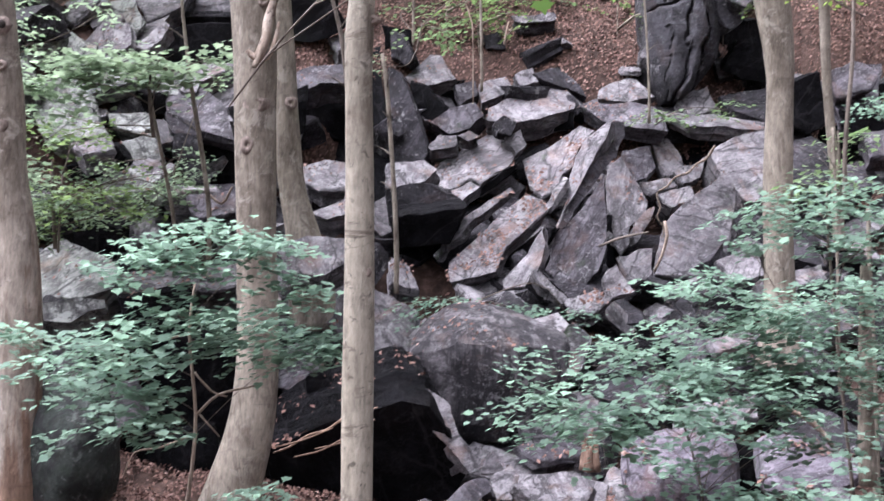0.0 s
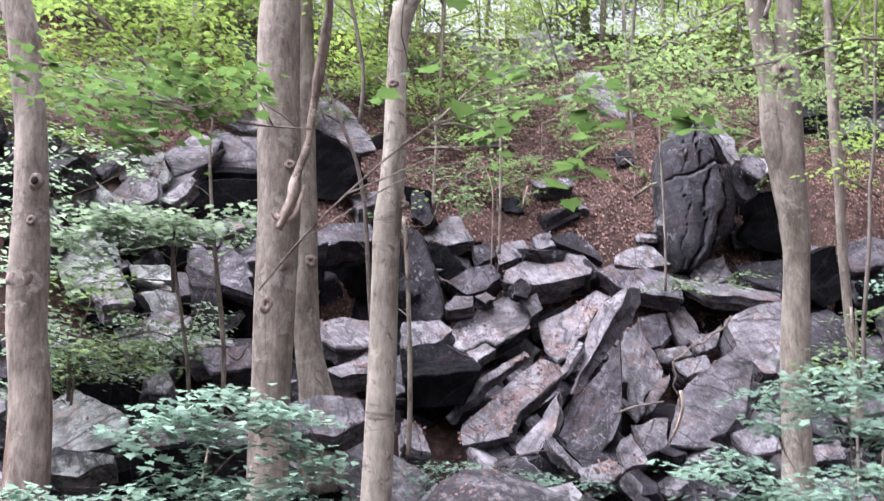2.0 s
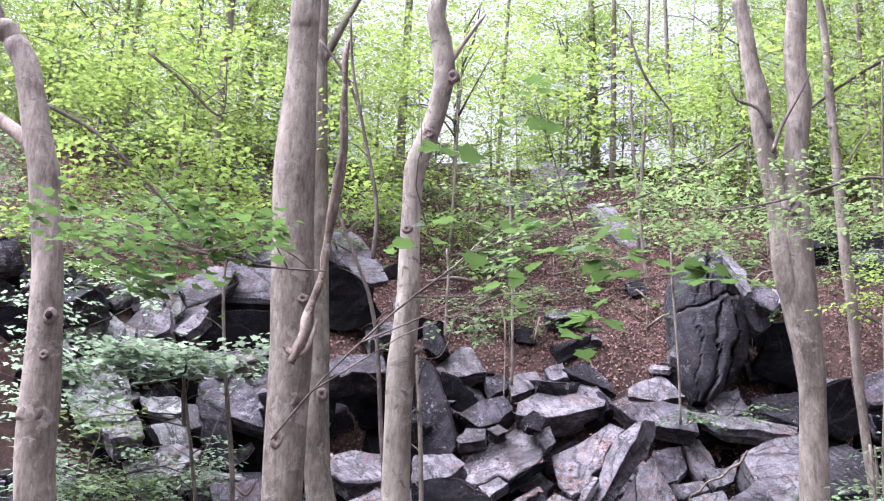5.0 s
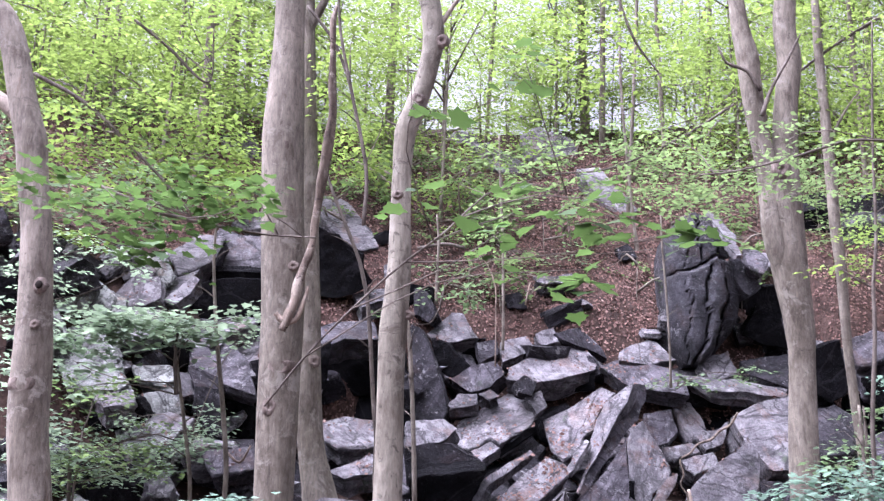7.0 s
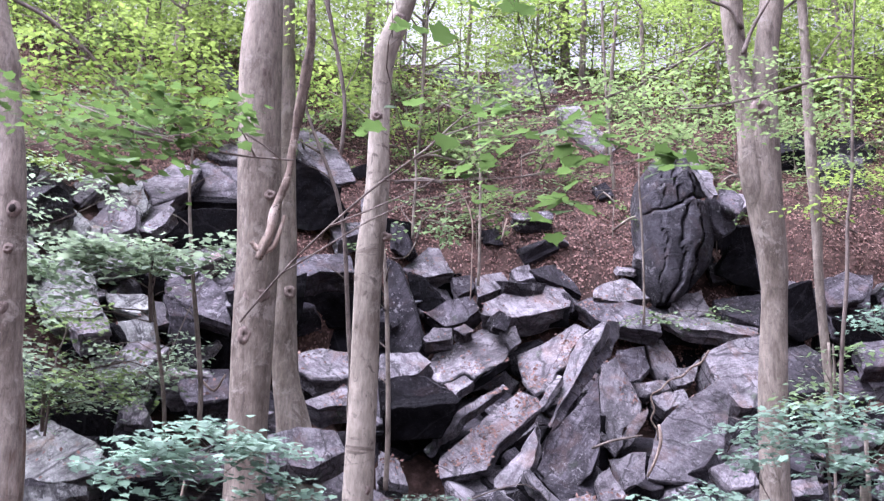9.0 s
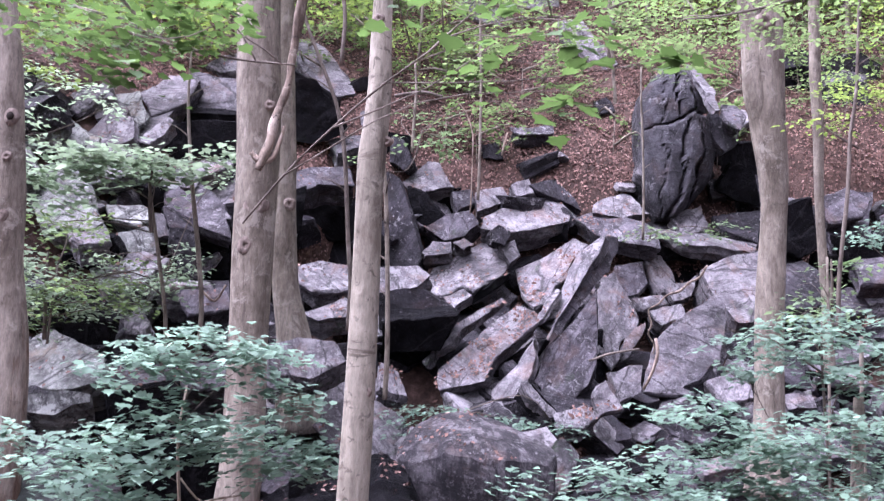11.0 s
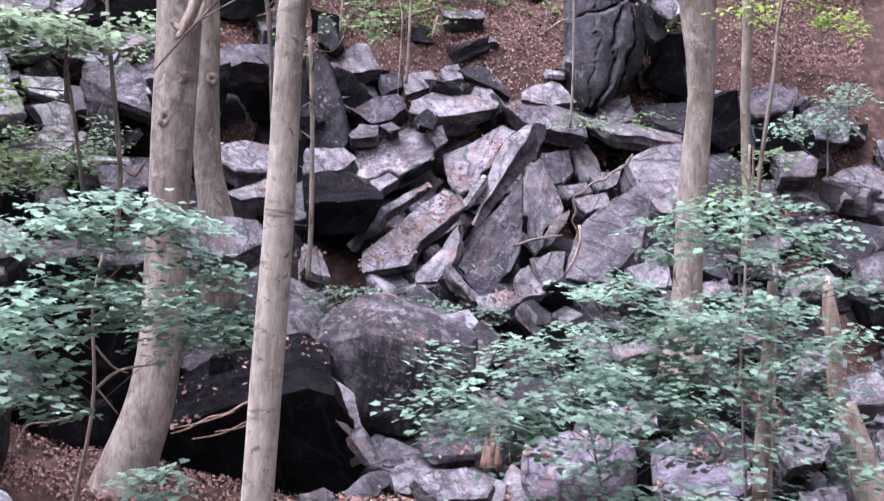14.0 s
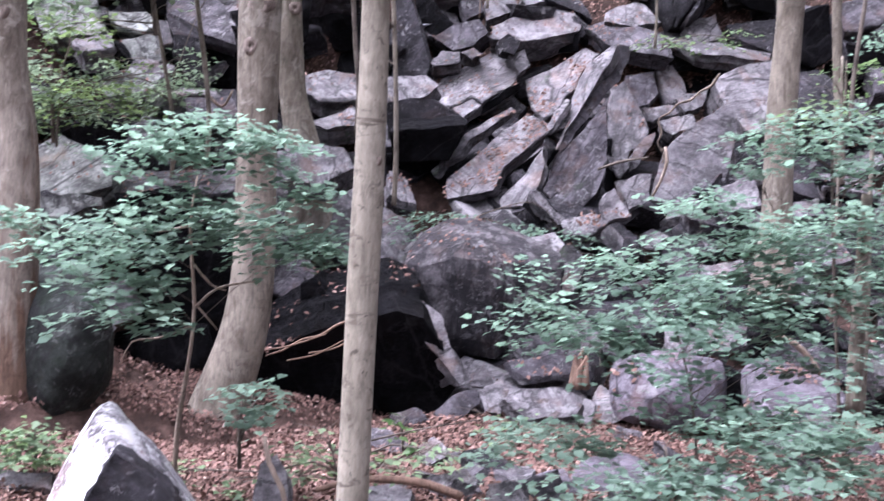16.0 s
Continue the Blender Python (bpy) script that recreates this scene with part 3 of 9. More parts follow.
def lie(spot, face, size, rng, wobble=0.3, lift=0.012):
    """Dead leaves lying flat on a surface."""
    n = len(spot)
    u = np.cross(face, np.array([0.1, 1.0, 0.2]))
    u /= np.linalg.norm(u, axis=1)[:, None]
    base = np.stack([u, np.cross(face, u), face], -1)
    turn = base @ turn_matrix(rng.uniform(0, 6.28, n), rng.normal(0, wobble, n), rng.normal(0, wobble, n))
    return stamp(leaf_shape("far"), spot + face * (lift * rng.uniform(0.3, 1.6, n))[:, None], turn, rng.uniform(0.55, 1.3, n) * size)


def leaf_patch(at, facing, half, n, seed, size=0.085):
    """Dead leaves drifted on the stones about a place."""
    yaw, tilt = (radians(a) for a in facing)
    nrm = np.array([math.sin(yaw) * math.cos(tilt), -math.cos(yaw) * math.cos(tilt), math.sin(tilt)])
    u = np.array([math.cos(yaw), math.sin(yaw), 0])
    base = np.stack([u, np.cross(nrm, u), nrm], -1)
    rng = np.random.default_rng(seed)
    q = np.stack([rng.uniform(-1.3, 1.3, n) * half[0], rng.uniform(-1.3, 1.3, n) * half[1], np.full(n, 0.6)], -1)
    keep = np.array([noise.noise(Vector((a * 2.6, b * 2.6, seed * 1.7))) > -0.08 for a, b, c in q])
    spot, face, met = settle(q[keep] @ base.T + np.array(at), -nrm, 1.6)
    met &= face[:, 2] > 0.4
    if not met.any():
        return None
    v, t = lie(spot[met], face[met], size, rng)
    ob = part("dead_leaves", tri_mesh("dead_leaves", v - np.array(at), t), LITTER)
    ob.location = at
    return tagged(ob, "drift of brown dead leaves lying on the rocks", "leaf litter", kind="stuff")


def hull_rock(points, material, seed, label, soften=0):
    """A boulder that fills the hull of a few corner points."""
    bm = bmesh.new()
    o = Vector(points[0])
    for p in points:
        bm.verts.new(Vector(p) - o)
    bmesh.ops.convex_hull(bm, input=bm.verts[:])
    if soften:
        bmesh.ops.subdivide_edges(bm, edges=bm.edges[:], cuts=3, use_grid_fill=True)
        for _ in range(soften):
            bmesh.ops.smooth_vert(bm, verts=bm.verts[:], factor=0.5, use_axis_x=True, use_axis_y=True, use_axis_z=True)
    tip = Matrix.Rotation(0.9, 4, "X") @ Matrix.Rotation(0.5, 4, "Y")
    bmesh.ops.transform(bm, matrix=tip.inverted(), verts=bm.verts[:])
    return finish_stone(bm, "boulder", 0.9, seed, material, Matrix.Translation(o) @ tip, label, "rock", 0.03, 0.016, 0.25)


def standing_rock(label, y, sides, creases, material, seed):
    """A tall block: rows of (height, left, right), split by deep creases into upright, bulging layers."""
    sides = np.array(sorted(sides))
    lines = [np.array(sorted(c)) for c in creases]
    nu, nv = 44, 76
    hs = np.linspace(sides[0, 0], sides[-1, 0], nv)
    left, right = np.interp(hs, sides[:, 0], sides[:, 1]), np.interp(hs, sides[:, 0], sides[:, 2])
    u = 0.5 - 0.5 * np.cos(np.linspace(0, np.pi, nu))
    x = left[:, None] + (right - left)[:, None] * u
    h = np.repeat(hs[:, None], nu, 1)
    f = (h - sides[0, 0]) / (sides[-1, 0] - sides[0, 0])
    out = 0.42 * np.sqrt(np.clip(1 - (2 * u - 1) ** 2, 0, 1))[None, :] * np.sqrt(np.clip(1 - (2 * f - 1) ** 6, 0, 1))
    step = np.zeros_like(x)
    for k, c in enumerate(lines):
        d = x - np.interp(h, c[:, 0], c[:, 1]) - 0.03 * np.sin(7 * h + 2 * k) - 0.018 * np.sin(17 * h + k)
        out -= (0.10, 0.13, 0.04)[k % 3] * np.exp(-(d / (0.03, 0.022, 0.012)[k % 3]) ** 2)
        step += (0.10, -0.15, 0.05)[k % 3] * (d > 0)
    split = h - (sides[0, 0] + 0.62 * (sides[-1, 0] - sides[0, 0])) - 0.35 * (x - x.mean()) - 0.03 * np.sin(11 * x)
    out += step + 0.04 * np.sin(9 * x + 2.1 * h) - 0.10 * np.exp(-(split / 0.03) ** 2) - 0.13 * (split > 0)
    front = np.stack([x, y - out + 0.22 * f * f, h], -1).reshape(-1, 3)
    back = np.stack([x, np.full_like(x, y + 0.9), h], -1).reshape(-1, 3)
    v = np.concatenate([front, back])
    i = (np.arange(nv - 1)[:, None] * nu + np.arange(nu - 1)[None, :]).ravel()
    n = nu * nv
    t = [np.stack([i, i + 1, i + nu + 1], -1), np.stack([i, i + nu + 1, i + nu], -1)]
    t += [np.stack([n + i, n + i + nu + 1, n + i + 1], -1), np.stack([n + i, n + i + nu, n + i + nu + 1], -1)]
    for e in (np.arange(nv) * nu, np.arange(nv)[::-1] * nu + nu - 1, np.arange(nu)[::-1], np.arange(nu) + nu * (nv - 1)):
        t += [np.stack([e[:-1], e[1:], n + e[1:]], -1), np.stack([e[:-1], n + e[1:], n + e[:-1]], -1)]
    bm = bmesh.new()
    bm.from_mesh(tri_mesh("rock", v - np.array([0, y, 0]), np.concatenate(t)))
    return finish_stone(bm, "rock", 1.6, seed, material, Matrix.Translation((0, y, 0)), label, "rock", 0.012, 0.012, 0.0)



def knot(tree, at, r, seed):
    """A healed branch scar: an uneven raised lip round a sunken middle, facing outwards."""
    bm = bmesh.new()
    rng = np.random.default_rng(seed)
    lump = 1 + rng.normal(0, 0.06, 14)
    tall = rng.uniform(0.7, 1.2)
    rings = []
    for q, out in ((1.5, -0.6), (1.15, -0.26), (0.85, -0.14), (0.6, -0.15), (0.4, -0.24), (0.2, -0.45)):
        rings.append([bm.verts.new((q * r * math.cos(a / 14 * 6.283) * lump[a], -(out + 0.025 * rng.normal()) * r, q * r * math.sin(a / 14 * 6.283) * lump[a] * tall)) for a in range(14)])
    for a, b in zip(rings, rings[1:]):
        for i in range(14):
            bm.faces.new((a[i], a[(i + 1) % 14], b[(i + 1) % 14], b[i]))
    bm.faces.new(rings[-1])
    bmesh.ops.recalc_face_normals(bm, faces=bm.faces[:])
    ob = part("knot", bm, BARK_KNOT, tree)
    ob.location = Vector(at) - tree.location


def hole(tree, at, r):
    knot(tree, at, r * 1.5, 3)
    # a near-black plug, coloured like the shade inside a hole
    bm = bmesh.new()
    bmesh.ops.create_uvsphere(bm, u_segments=10, v_segments=6, radius=r, matrix=Matrix.Diagonal((1, 0.4, 1.15, 1)))
    ob = part("hole", bm, HOLLOW, tree, "near-black plug standing in for a round hole")
    ob.location = Vector(at) - tree.location + Vector((0, -0.005, 0))


def stump(at):
    """A broken, reddish rotten stump with splinters."""
    s = thing("stump", at, "small broken rotten stump with reddish splinters", "stump")
    rng = np.random.default_rng(8)
    for k in range(7):
        a = k * 0.9
        b = (at[0] + 0.06 * math.cos(a), at[1] + 0.06 * math.sin(a), at[2] - 0.2)
        h = rng.uniform(0.2, 0.42)
        stem("splinter", [(*b, 0.05), (b[0] + rng.normal(0, 0.02), b[1], b[2] + h * 0.6, 0.04), (b[0] + rng.normal(0, 0.04), b[1], b[2] + h, 0.006)], BARK_RED, s, sides=6, step=0.05, rough=0.15, seed=k)


BARK_KNOT = bark_material("knot_bark", (0.06, 0.046, 0.038), (0.15, 0.122, 0.105), (0.27, 0.235, 0.21))
HOLLOW = mat("hollow", 0.9, 0.1)[0]
HOLLOW.node_tree.nodes["Principled BSDF"].inputs["Base Color"].default_value = (0.015, 0.012, 0.01, 1)

# the fan of leaning slabs and the stones about it
slab("rock", "pale flat-topped schist boulder above the fan of slabs", (1.35, 15.75, 4.25), (5, 52), [(-0.45, -0.54), (0.03, -0.45), (0.52, -0.15), (0.59, 0.1), (0.5, 0.47), (0.38, 0.77), (-0.03, 0.52), (-0.69, -0.16), (-0.78, -0.45)], 0.38, ROCK_PALE, 1)
slab("rock", "broad grey schist slab with a cracked edge", (0.48, 15.14, 3.34), (-12, 46), [(-0.61, -0.37), (-0.3, -0.6), (-0.03, -0.33), (0.1, -0.46), (0.48, -0.03), (0.49, 0.17), (0.35, 0.53), (0.21, 0.76), (-0.16, 0.41), (-0.52, -0.01)], 0.34, ROCK, 2)
slab("rock", "pale grey schist slab crusted with lichen", (0.32, 14.6, 2.91), (-10, 42), [(-0.04, -0.24), (0.2, 0.06), (0.06, 0.2), (-0.21, -0.02)], 0.20, ROCK_PALE, 3)
slab("rock", "dark schist block in the talus", (-0.16, 14.13, 2.67), (-5, 4), [(-0.52, -0.27), (0.2, -0.21), (0.45, -0.08), (0.39, 0.08), (0.03, 0.28), (-0.57, 0.2)], 0.60, ROCK_DARK, 4)
# the shade below the broad slab, put in as a near-black piece
slab("rock", "near-black stone wall standing in for gap shade", (0.66, 14.87, 3), (-20, -20), [(-0.32, -0.25), (0.05, -0.06), (0.39, 0.19), (0.37, 0.28), (-0.1, 0), (-0.41, -0.18)], 0.20, ROCK_SHADE, 5)
slab("rock", "grey schist slab leaning in a fan of slabs", (0.4, 14.02, 2.5), (-26, 34), [(-0.31, -0.46), (0.19, 0.16), (0.45, 0.44), (0.39, 0.49), (0.03, 0.2), (-0.36, -0.18), (-0.38, -0.65)], 0.16, ROCK, 6)
slab("rock", "grey schist slab strewn with dead leaves, leaning in the fan", (0.74, 13.77, 2.27), (-24, 38), [(-0.61, -0.43), (-0.51, -0.75), (0.06, -0.58), (0.11, -0.21), (0.5, 0.38), (0.41, 0.58), (0.16, 0.69), (-0.12, 0.37)], 0.20, ROCK_PALE, 7)
slab("rock", "lichen-crusted schist slab strewn with dead leaves", (1.58, 15.05, 3.34), (-22, 40), [(-0.39, -0.27), (-0.09, -0.67), (0.08, -0.55), (0.1, -0.27), (0.24, -0.15), (0.27, 0.3), (0.42, 0.61), (0.18, 0.73), (-0.26, 0.25), (-0.55, 0.07)], 0.24, ROCK_PALE, 8)
slab("rock", "grey schist slab leaning in a fan of slabs", (1.47, 14.34, 2.82), (-30, 32), [(-0.04, -0.26), (0.01, -0.1), (0.1, 0.26), (0.03, 0.3), (-0.1, -0.2)], 0.10, ROCK, 9)
slab("rock", "long grey schist slab with a pointed tip, leaning in the fan", (1.76, 14.49, 2.98), (-38, 34), [(-0.06, -0.28), (-0.1, -0.86), (-0.06, -1.24), (-0.06, -1.09), (-0.03, -0.5), (0.06, 0.14), (0.23, 0.73), (0.23, 1.07), (0.11, 1), (-0.13, 0.74), (-0.17, 0.47)], 0.20, ROCK, 10)
# shaded end face of the slab above, darkened by its material
slab("rock", "edge of the long pointed slab, toned dark as its shaded side", (2.03, 14.66, 3.17), (24, 14), [(0.27, 0.46), (-0.17, -0.07), (-0.56, -0.62), (-0.83, -1.14), (-0.38, -0.55), (0.17, 0.06), (0.59, 0.52), (0.58, 0.72), (0.42, 0.75)], 0.14, ROCK_MID, 11)
slab("rock", "grey schist slab leaning in a fan of slabs", (1.01, 13.22, 1.89), (-30, 28), [(-0.24, -0.34), (0.07, -0.33), (0.12, -0.13), (0.21, 0.29), (0.13, 0.57), (-0.02, 0.16), (-0.27, -0.22)], 0.18, ROCK, 12)
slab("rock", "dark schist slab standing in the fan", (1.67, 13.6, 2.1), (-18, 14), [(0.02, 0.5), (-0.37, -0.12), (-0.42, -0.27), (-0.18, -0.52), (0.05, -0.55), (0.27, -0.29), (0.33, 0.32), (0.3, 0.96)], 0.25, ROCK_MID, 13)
slab("rock", "grey schist slab leaning in a fan of slabs", (2.34, 14.2, 2.63), (12, 22), [(-0.27, -0.07), (-0.27, -0.44), (-0.13, -0.64), (-0.02, -0.5), (-0.06, -0.21), (-0.01, -0.03), (0.08, -0.2), (0.32, 0.03), (0.28, 0.25), (0.15, 0.54), (0.06, 0.75), (-0.13, 0.56)], 0.22, ROCK, 14)
slab("rock", "grey schist slab leaning in a fan of slabs", (2.51, 13.94, 2.38), (16, 25), [(-0.18, -0.13), (-0.14, -0.25), (-0.01, -0.08), (0.18, 0.1), (0.26, 0.31), (-0.09, 0.06)], 0.20, ROCK, 15)
slab("rock", "large triangular grey schist slab standing on its edge", (3.24, 13.86, 2.4), (-10, 20), [(0.08, 0.5), (-0.17, 0.33), (-0.45, 0), (-0.51, -0.32), (-0.57, -0.68), (0.21, -0.69), (0.31, -0.37), (0.38, -0.05), (0.39, 0.6), (0.33, 0.72)], 0.50, ROCK, 16)
slab("rock", "pale thin flake beside the triangular slab", (3.66, 13.99, 2.52), (40, 15), [(0.15, 0.44), (-0.04, -0.17), (-0.24, -0.47), (-0.19, -0.54), (0.04, -0.24), (0.18, 0.46), (0.11, 0.57)], 0.20, ROCK_PALE, 17)
slab("rock", "pale grey schist slab crusted with lichen", (2.01, 12.76, 1.67), (10, 25), [(-0.09, -0.21), (0.2, -0.12), (0.03, 0.25), (-0.13, 0.09)], 0.20, ROCK_PALE, 18)
slab("rock", "grey lichen-spotted schist slab lying on the slope", (2.35, 13.2, 1.88), (5, 22), [(-0.11, -0.27), (0.15, -0.1), (0.2, 0.24), (-0.24, 0.14)], 0.25, ROCK, 19)
slab("rock", "pale grey schist slab crusted with lichen", (1.23, 12.61, 1.63), (30, 28), [(-0.08, 0), (0.08, -0.24), (0.23, -0.2), (-0.07, 0.23), (-0.16, 0.21)], 0.16, ROCK_PALE, 20)
slab("rock", "near-black stone wall standing in for gap shade", (1.12, 12.7, 1.56), (-25, -2), [(0, -0.13), (0.23, -0.13), (-0.05, 0.2), (-0.18, 0.06)], 0.25, ROCK_SHADE, 21)
slab("rock", "pale grey schist slab crusted with lichen", (3.58, 13.24, 1.88), (10, 40), [(-0.15, -0.24), (0.21, -0.11), (0.24, 0.29), (-0.3, 0.07)], 0.30, ROCK_PALE, 22)
slab("rock", "grey lichen-spotted schist slab lying on the slope", (1.63, 12.58, 1.44), (0, 45), [(-0.21, -0.13), (0.04, -0.17), (0.28, 0.05), (0.13, 0.22), (-0.23, 0.04)], 0.25, ROCK, 23)
slab("rock", "grey schist block with shade put into its colour", (2.73, 15.22, 3.31), (0, 28), [(-0.16, -0.27), (0.03, -0.26), (0.21, -0.03), (0.15, 0.33), (-0.22, 0.24)], 0.30, ROCK_MID, 24)
slab("rock", "pale grey schist slab crusted with lichen", (3.16, 15.36, 3.43), (12, 36), [(-0.15, -0.12), (-0.07, -0.35), (0.18, -0.23), (0.19, 0.01), (0.05, 0.4), (-0.19, 0.3)], 0.30, ROCK_PALE, 25)
slab("rock", "pale grey schist slab crusted with lichen", (2.91, 14.79, 2.99), (0, 42), [(-0.12, -0.18), (0.23, -0.02), (0.14, 0.15), (-0.25, 0.05)], 0.16, ROCK_PALE, 26)
slab("rock", "grey lichen-spotted schist slab lying on the slope", (3.1, 14.53, 2.81), (0, 40), [(-0.13, -0.22), (0.22, -0.01), (0.17, 0.21), (-0.26, 0.03)], 0.20, ROCK, 27)
slab("rock", "grey lichen-spotted schist slab lying on the slope", (3.41, 15.14, 3.23), (5, 40), [(-0.17, -0.26), (0.12, -0.12), (0.29, 0.28), (0.04, 0.09), (-0.28, 0.03)], 0.20, ROCK, 28)
slab("rock", "broad grey schist boulder behind the forked tree", (4.3, 14.79, 3.24), (8, 32), [(-0.58, -0.24), (-0.38, -0.61), (0.17, -0.56), (0.9, -0.24), (0.74, 0.31), (0.21, 0.68), (-0.32, 0.49), (-0.71, 0.25)], 0.80, ROCK, 29)
slab("rock", "grey lichen-spotted schist slab lying on the slope", (2.62, 15.89, 4.45), (5, 45), [(-0.42, -0.22), (0, -0.28), (0.45, -0.16), (0.24, 0.31), (0.13, 0.38), (-0.4, -0.01)], 0.16, ROCK, 30)
slab("rock", "grey schist block with shade put into its colour", (2.5, 15.51, 4.04), (0, 50), [(-0.3, -0.11), (-0.01, -0.3), (0.63, -0.41), (0.53, 0.17), (-0.3, 0.44), (-0.56, 0.24)], 0.25, ROCK_MID, 31)
slab("rock", "grey lichen-spotted schist slab lying on the slope", (-0.18, 16.1, 4.74), (-5, 40), [(-0.2, -0.33), (0.02, -0.25), (0.43, -0.17), (0.16, 0.41), (-0.03, 0.45), (-0.37, -0.08)], 0.40, ROCK, 32)
slab("rock", "grey lichen-spotted schist slab lying on the slope", (-1.14, 16.51, 5.69), (0, 30), [(-0.05, -0.25), (0.12, -0.18), (0.05, 0.27), (-0.12, 0.17)], 0.30, ROCK, 33)
slab("rock", "dark schist block in the talus", (-0.6, 16, 5.08), (-20, 10), [(-0.15, -0.13), (0.11, -0.26), (0.21, -0.12), (-0.01, 0.22), (-0.17, 0.29)], 0.40, ROCK_DARK, 34)
slab("rock", "grey schist block with shade put into its colour", (0.37, 15.93, 4.46), (0, 25), [(-0.09, -0.23), (0.16, -0.06), (0.11, 0.19), (-0.18, 0.11)], 0.30, ROCK_MID, 35)
slab("rock", "grey lichen-spotted schist slab lying on the slope", (0.78, 15.88, 4.46), (0, 35), [(-0.22, -0.26), (0.03, -0.14), (0.29, 0), (0.16, 0.28), (-0.25, 0.13)], 0.30, ROCK, 36)
slab("rock", "grey lichen-spotted schist slab lying on the slope", (1.23, 16.11, 4.69), (0, 25), [(-0.09, -0.16), (0.19, -0.08), (0.09, 0.19), (-0.19, 0.04)], 0.30, ROCK, 37)
slab("rock", "dark schist block in the talus", (1.8, 16.13, 4.62), (10, 30), [(-0.01, -0.12), (0.29, -0.28), (0.19, -0.02), (-0.03, 0.29), (-0.44, 0.13)], 0.40, ROCK_DARK, 38)
slab("rock", "grey schist block with shade put into its colour", (0.25, 15.5, 3.99), (-10, 25), [(-0.11, -0.27), (0.18, -0.2), (0.36, 0.06), (0.21, 0.25), (-0.19, 0.22), (-0.45, -0.04)], 0.40, ROCK_MID, 39)
slab("rock", "near-black stone wall standing in for gap shade", (-0.16, 15.71, 4.19), (-10, 0), [(-0.21, 0.03), (0, -0.29), (0.29, -0.36), (0.25, -0.04), (-0.06, 0.29), (-0.28, 0.37)], 0.50, ROCK_SHADE, 40)
slab("rock", "pale grey schist slab crusted with lichen", (0.01, 15.12, 3.6), (0, 30), [(-0.15, -0.12), (0.2, -0.07), (0.19, 0.1), (-0.04, 0.14), (-0.19, -0.06)], 0.30, ROCK_PALE, 41)
slab("rock", "pale grey schist slab crusted with lichen", (0.38, 15.21, 3.7), (0, 30), [(0.01, -0.14), (0.16, 0), (0.01, 0.11), (-0.18, 0.02)], 0.25, ROCK_PALE, 42)
slab("rock", "dark schist block in the talus", (0.86, 15.09, 3.82), (10, 10), [(-0.1, -0.11), (0.1, -0.14), (0.16, 0.08), (-0.01, 0.16), (-0.15, 0.01)], 0.25, ROCK_DARK, 43)
slab("rock", "grey lichen-spotted schist slab lying on the slope", (1.04, 15.13, 3.62), (20, 20), [(-0.04, -0.21), (0.13, -0.06), (0.07, 0.19), (-0.16, 0.08)], 0.30, ROCK, 44)
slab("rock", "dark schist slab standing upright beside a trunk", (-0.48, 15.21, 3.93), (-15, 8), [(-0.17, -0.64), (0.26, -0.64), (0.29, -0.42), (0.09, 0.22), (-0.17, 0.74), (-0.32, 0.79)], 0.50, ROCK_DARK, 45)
slab("rock", "grey lichen-spotted schist slab lying on the slope", (-0.38, 14.47, 3.12), (0, 40), [(-0.33, -0.26), (0.17, -0.2), (0.35, 0.06), (0.16, 0.21), (-0.35, 0.19)], 0.40, ROCK, 46)

# rocks about the small cave and the ledge above it
slab("rock", "grey schist block with shade put into its colour", (-1.6, 14.72, 4.42), (0, 40), [(-0.29, -0.27), (0.01, -0.12), (0.46, -0.12), (0.38, 0.23), (-0.12, 0.24), (-0.44, 0.04)], 0.40, ROCK_MID, 47)
slab("rock", "near-black stone wall standing in for gap shade", (-1.84, 14.42, 3.91), (30, 0), [(-0.07, -0.37), (0.06, -0.29), (0.12, 0.38), (-0.11, 0.29)], 0.60, ROCK_SHADE, 48)
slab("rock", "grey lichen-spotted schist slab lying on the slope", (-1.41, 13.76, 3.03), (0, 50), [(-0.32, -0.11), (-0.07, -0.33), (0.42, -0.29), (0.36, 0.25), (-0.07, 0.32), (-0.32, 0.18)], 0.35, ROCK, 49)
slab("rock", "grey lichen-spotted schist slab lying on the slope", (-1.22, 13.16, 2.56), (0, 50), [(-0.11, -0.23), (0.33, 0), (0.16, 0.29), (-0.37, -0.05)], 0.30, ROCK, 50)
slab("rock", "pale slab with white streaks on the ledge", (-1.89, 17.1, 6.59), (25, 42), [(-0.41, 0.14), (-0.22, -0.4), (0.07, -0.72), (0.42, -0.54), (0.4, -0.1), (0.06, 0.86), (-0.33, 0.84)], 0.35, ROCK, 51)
slab("rock", "near-black stone wall standing in for gap shade", (-1.93, 16.44, 5.8), (10, -15), [(-0.27, -0.52), (0.37, -0.44), (0.33, 0.17), (-0.03, 0.36), (-0.38, 0.42)], 0.60, ROCK_SHADE, 52)
slab("rock", "near-black stone wall standing in for gap shade", (-1.31, 17.13, 6.4), (20, 0), [(-0.07, -0.17), (0.21, 0), (0.09, 0.17), (-0.23, 0)], 0.40, ROCK_SHADE, 53)
slab("rock", "pale grey schist slab crusted with lichen", (-1.34, 15.69, 5.14), (0, 50), [(-0.13, -0.33), (0.3, -0.05), (0.15, 0.33), (-0.31, 0.06)], 0.30, ROCK_PALE, 54)
slab("rock", "pale grey schist slab crusted with lichen", (-3.29, 16.32, 6.42), (0, 45), [(-0.01, -0.28), (0.25, -0.18), (0.17, 0.34), (-0.1, 0.27), (-0.31, -0.12)], 0.25, ROCK_PALE, 55)
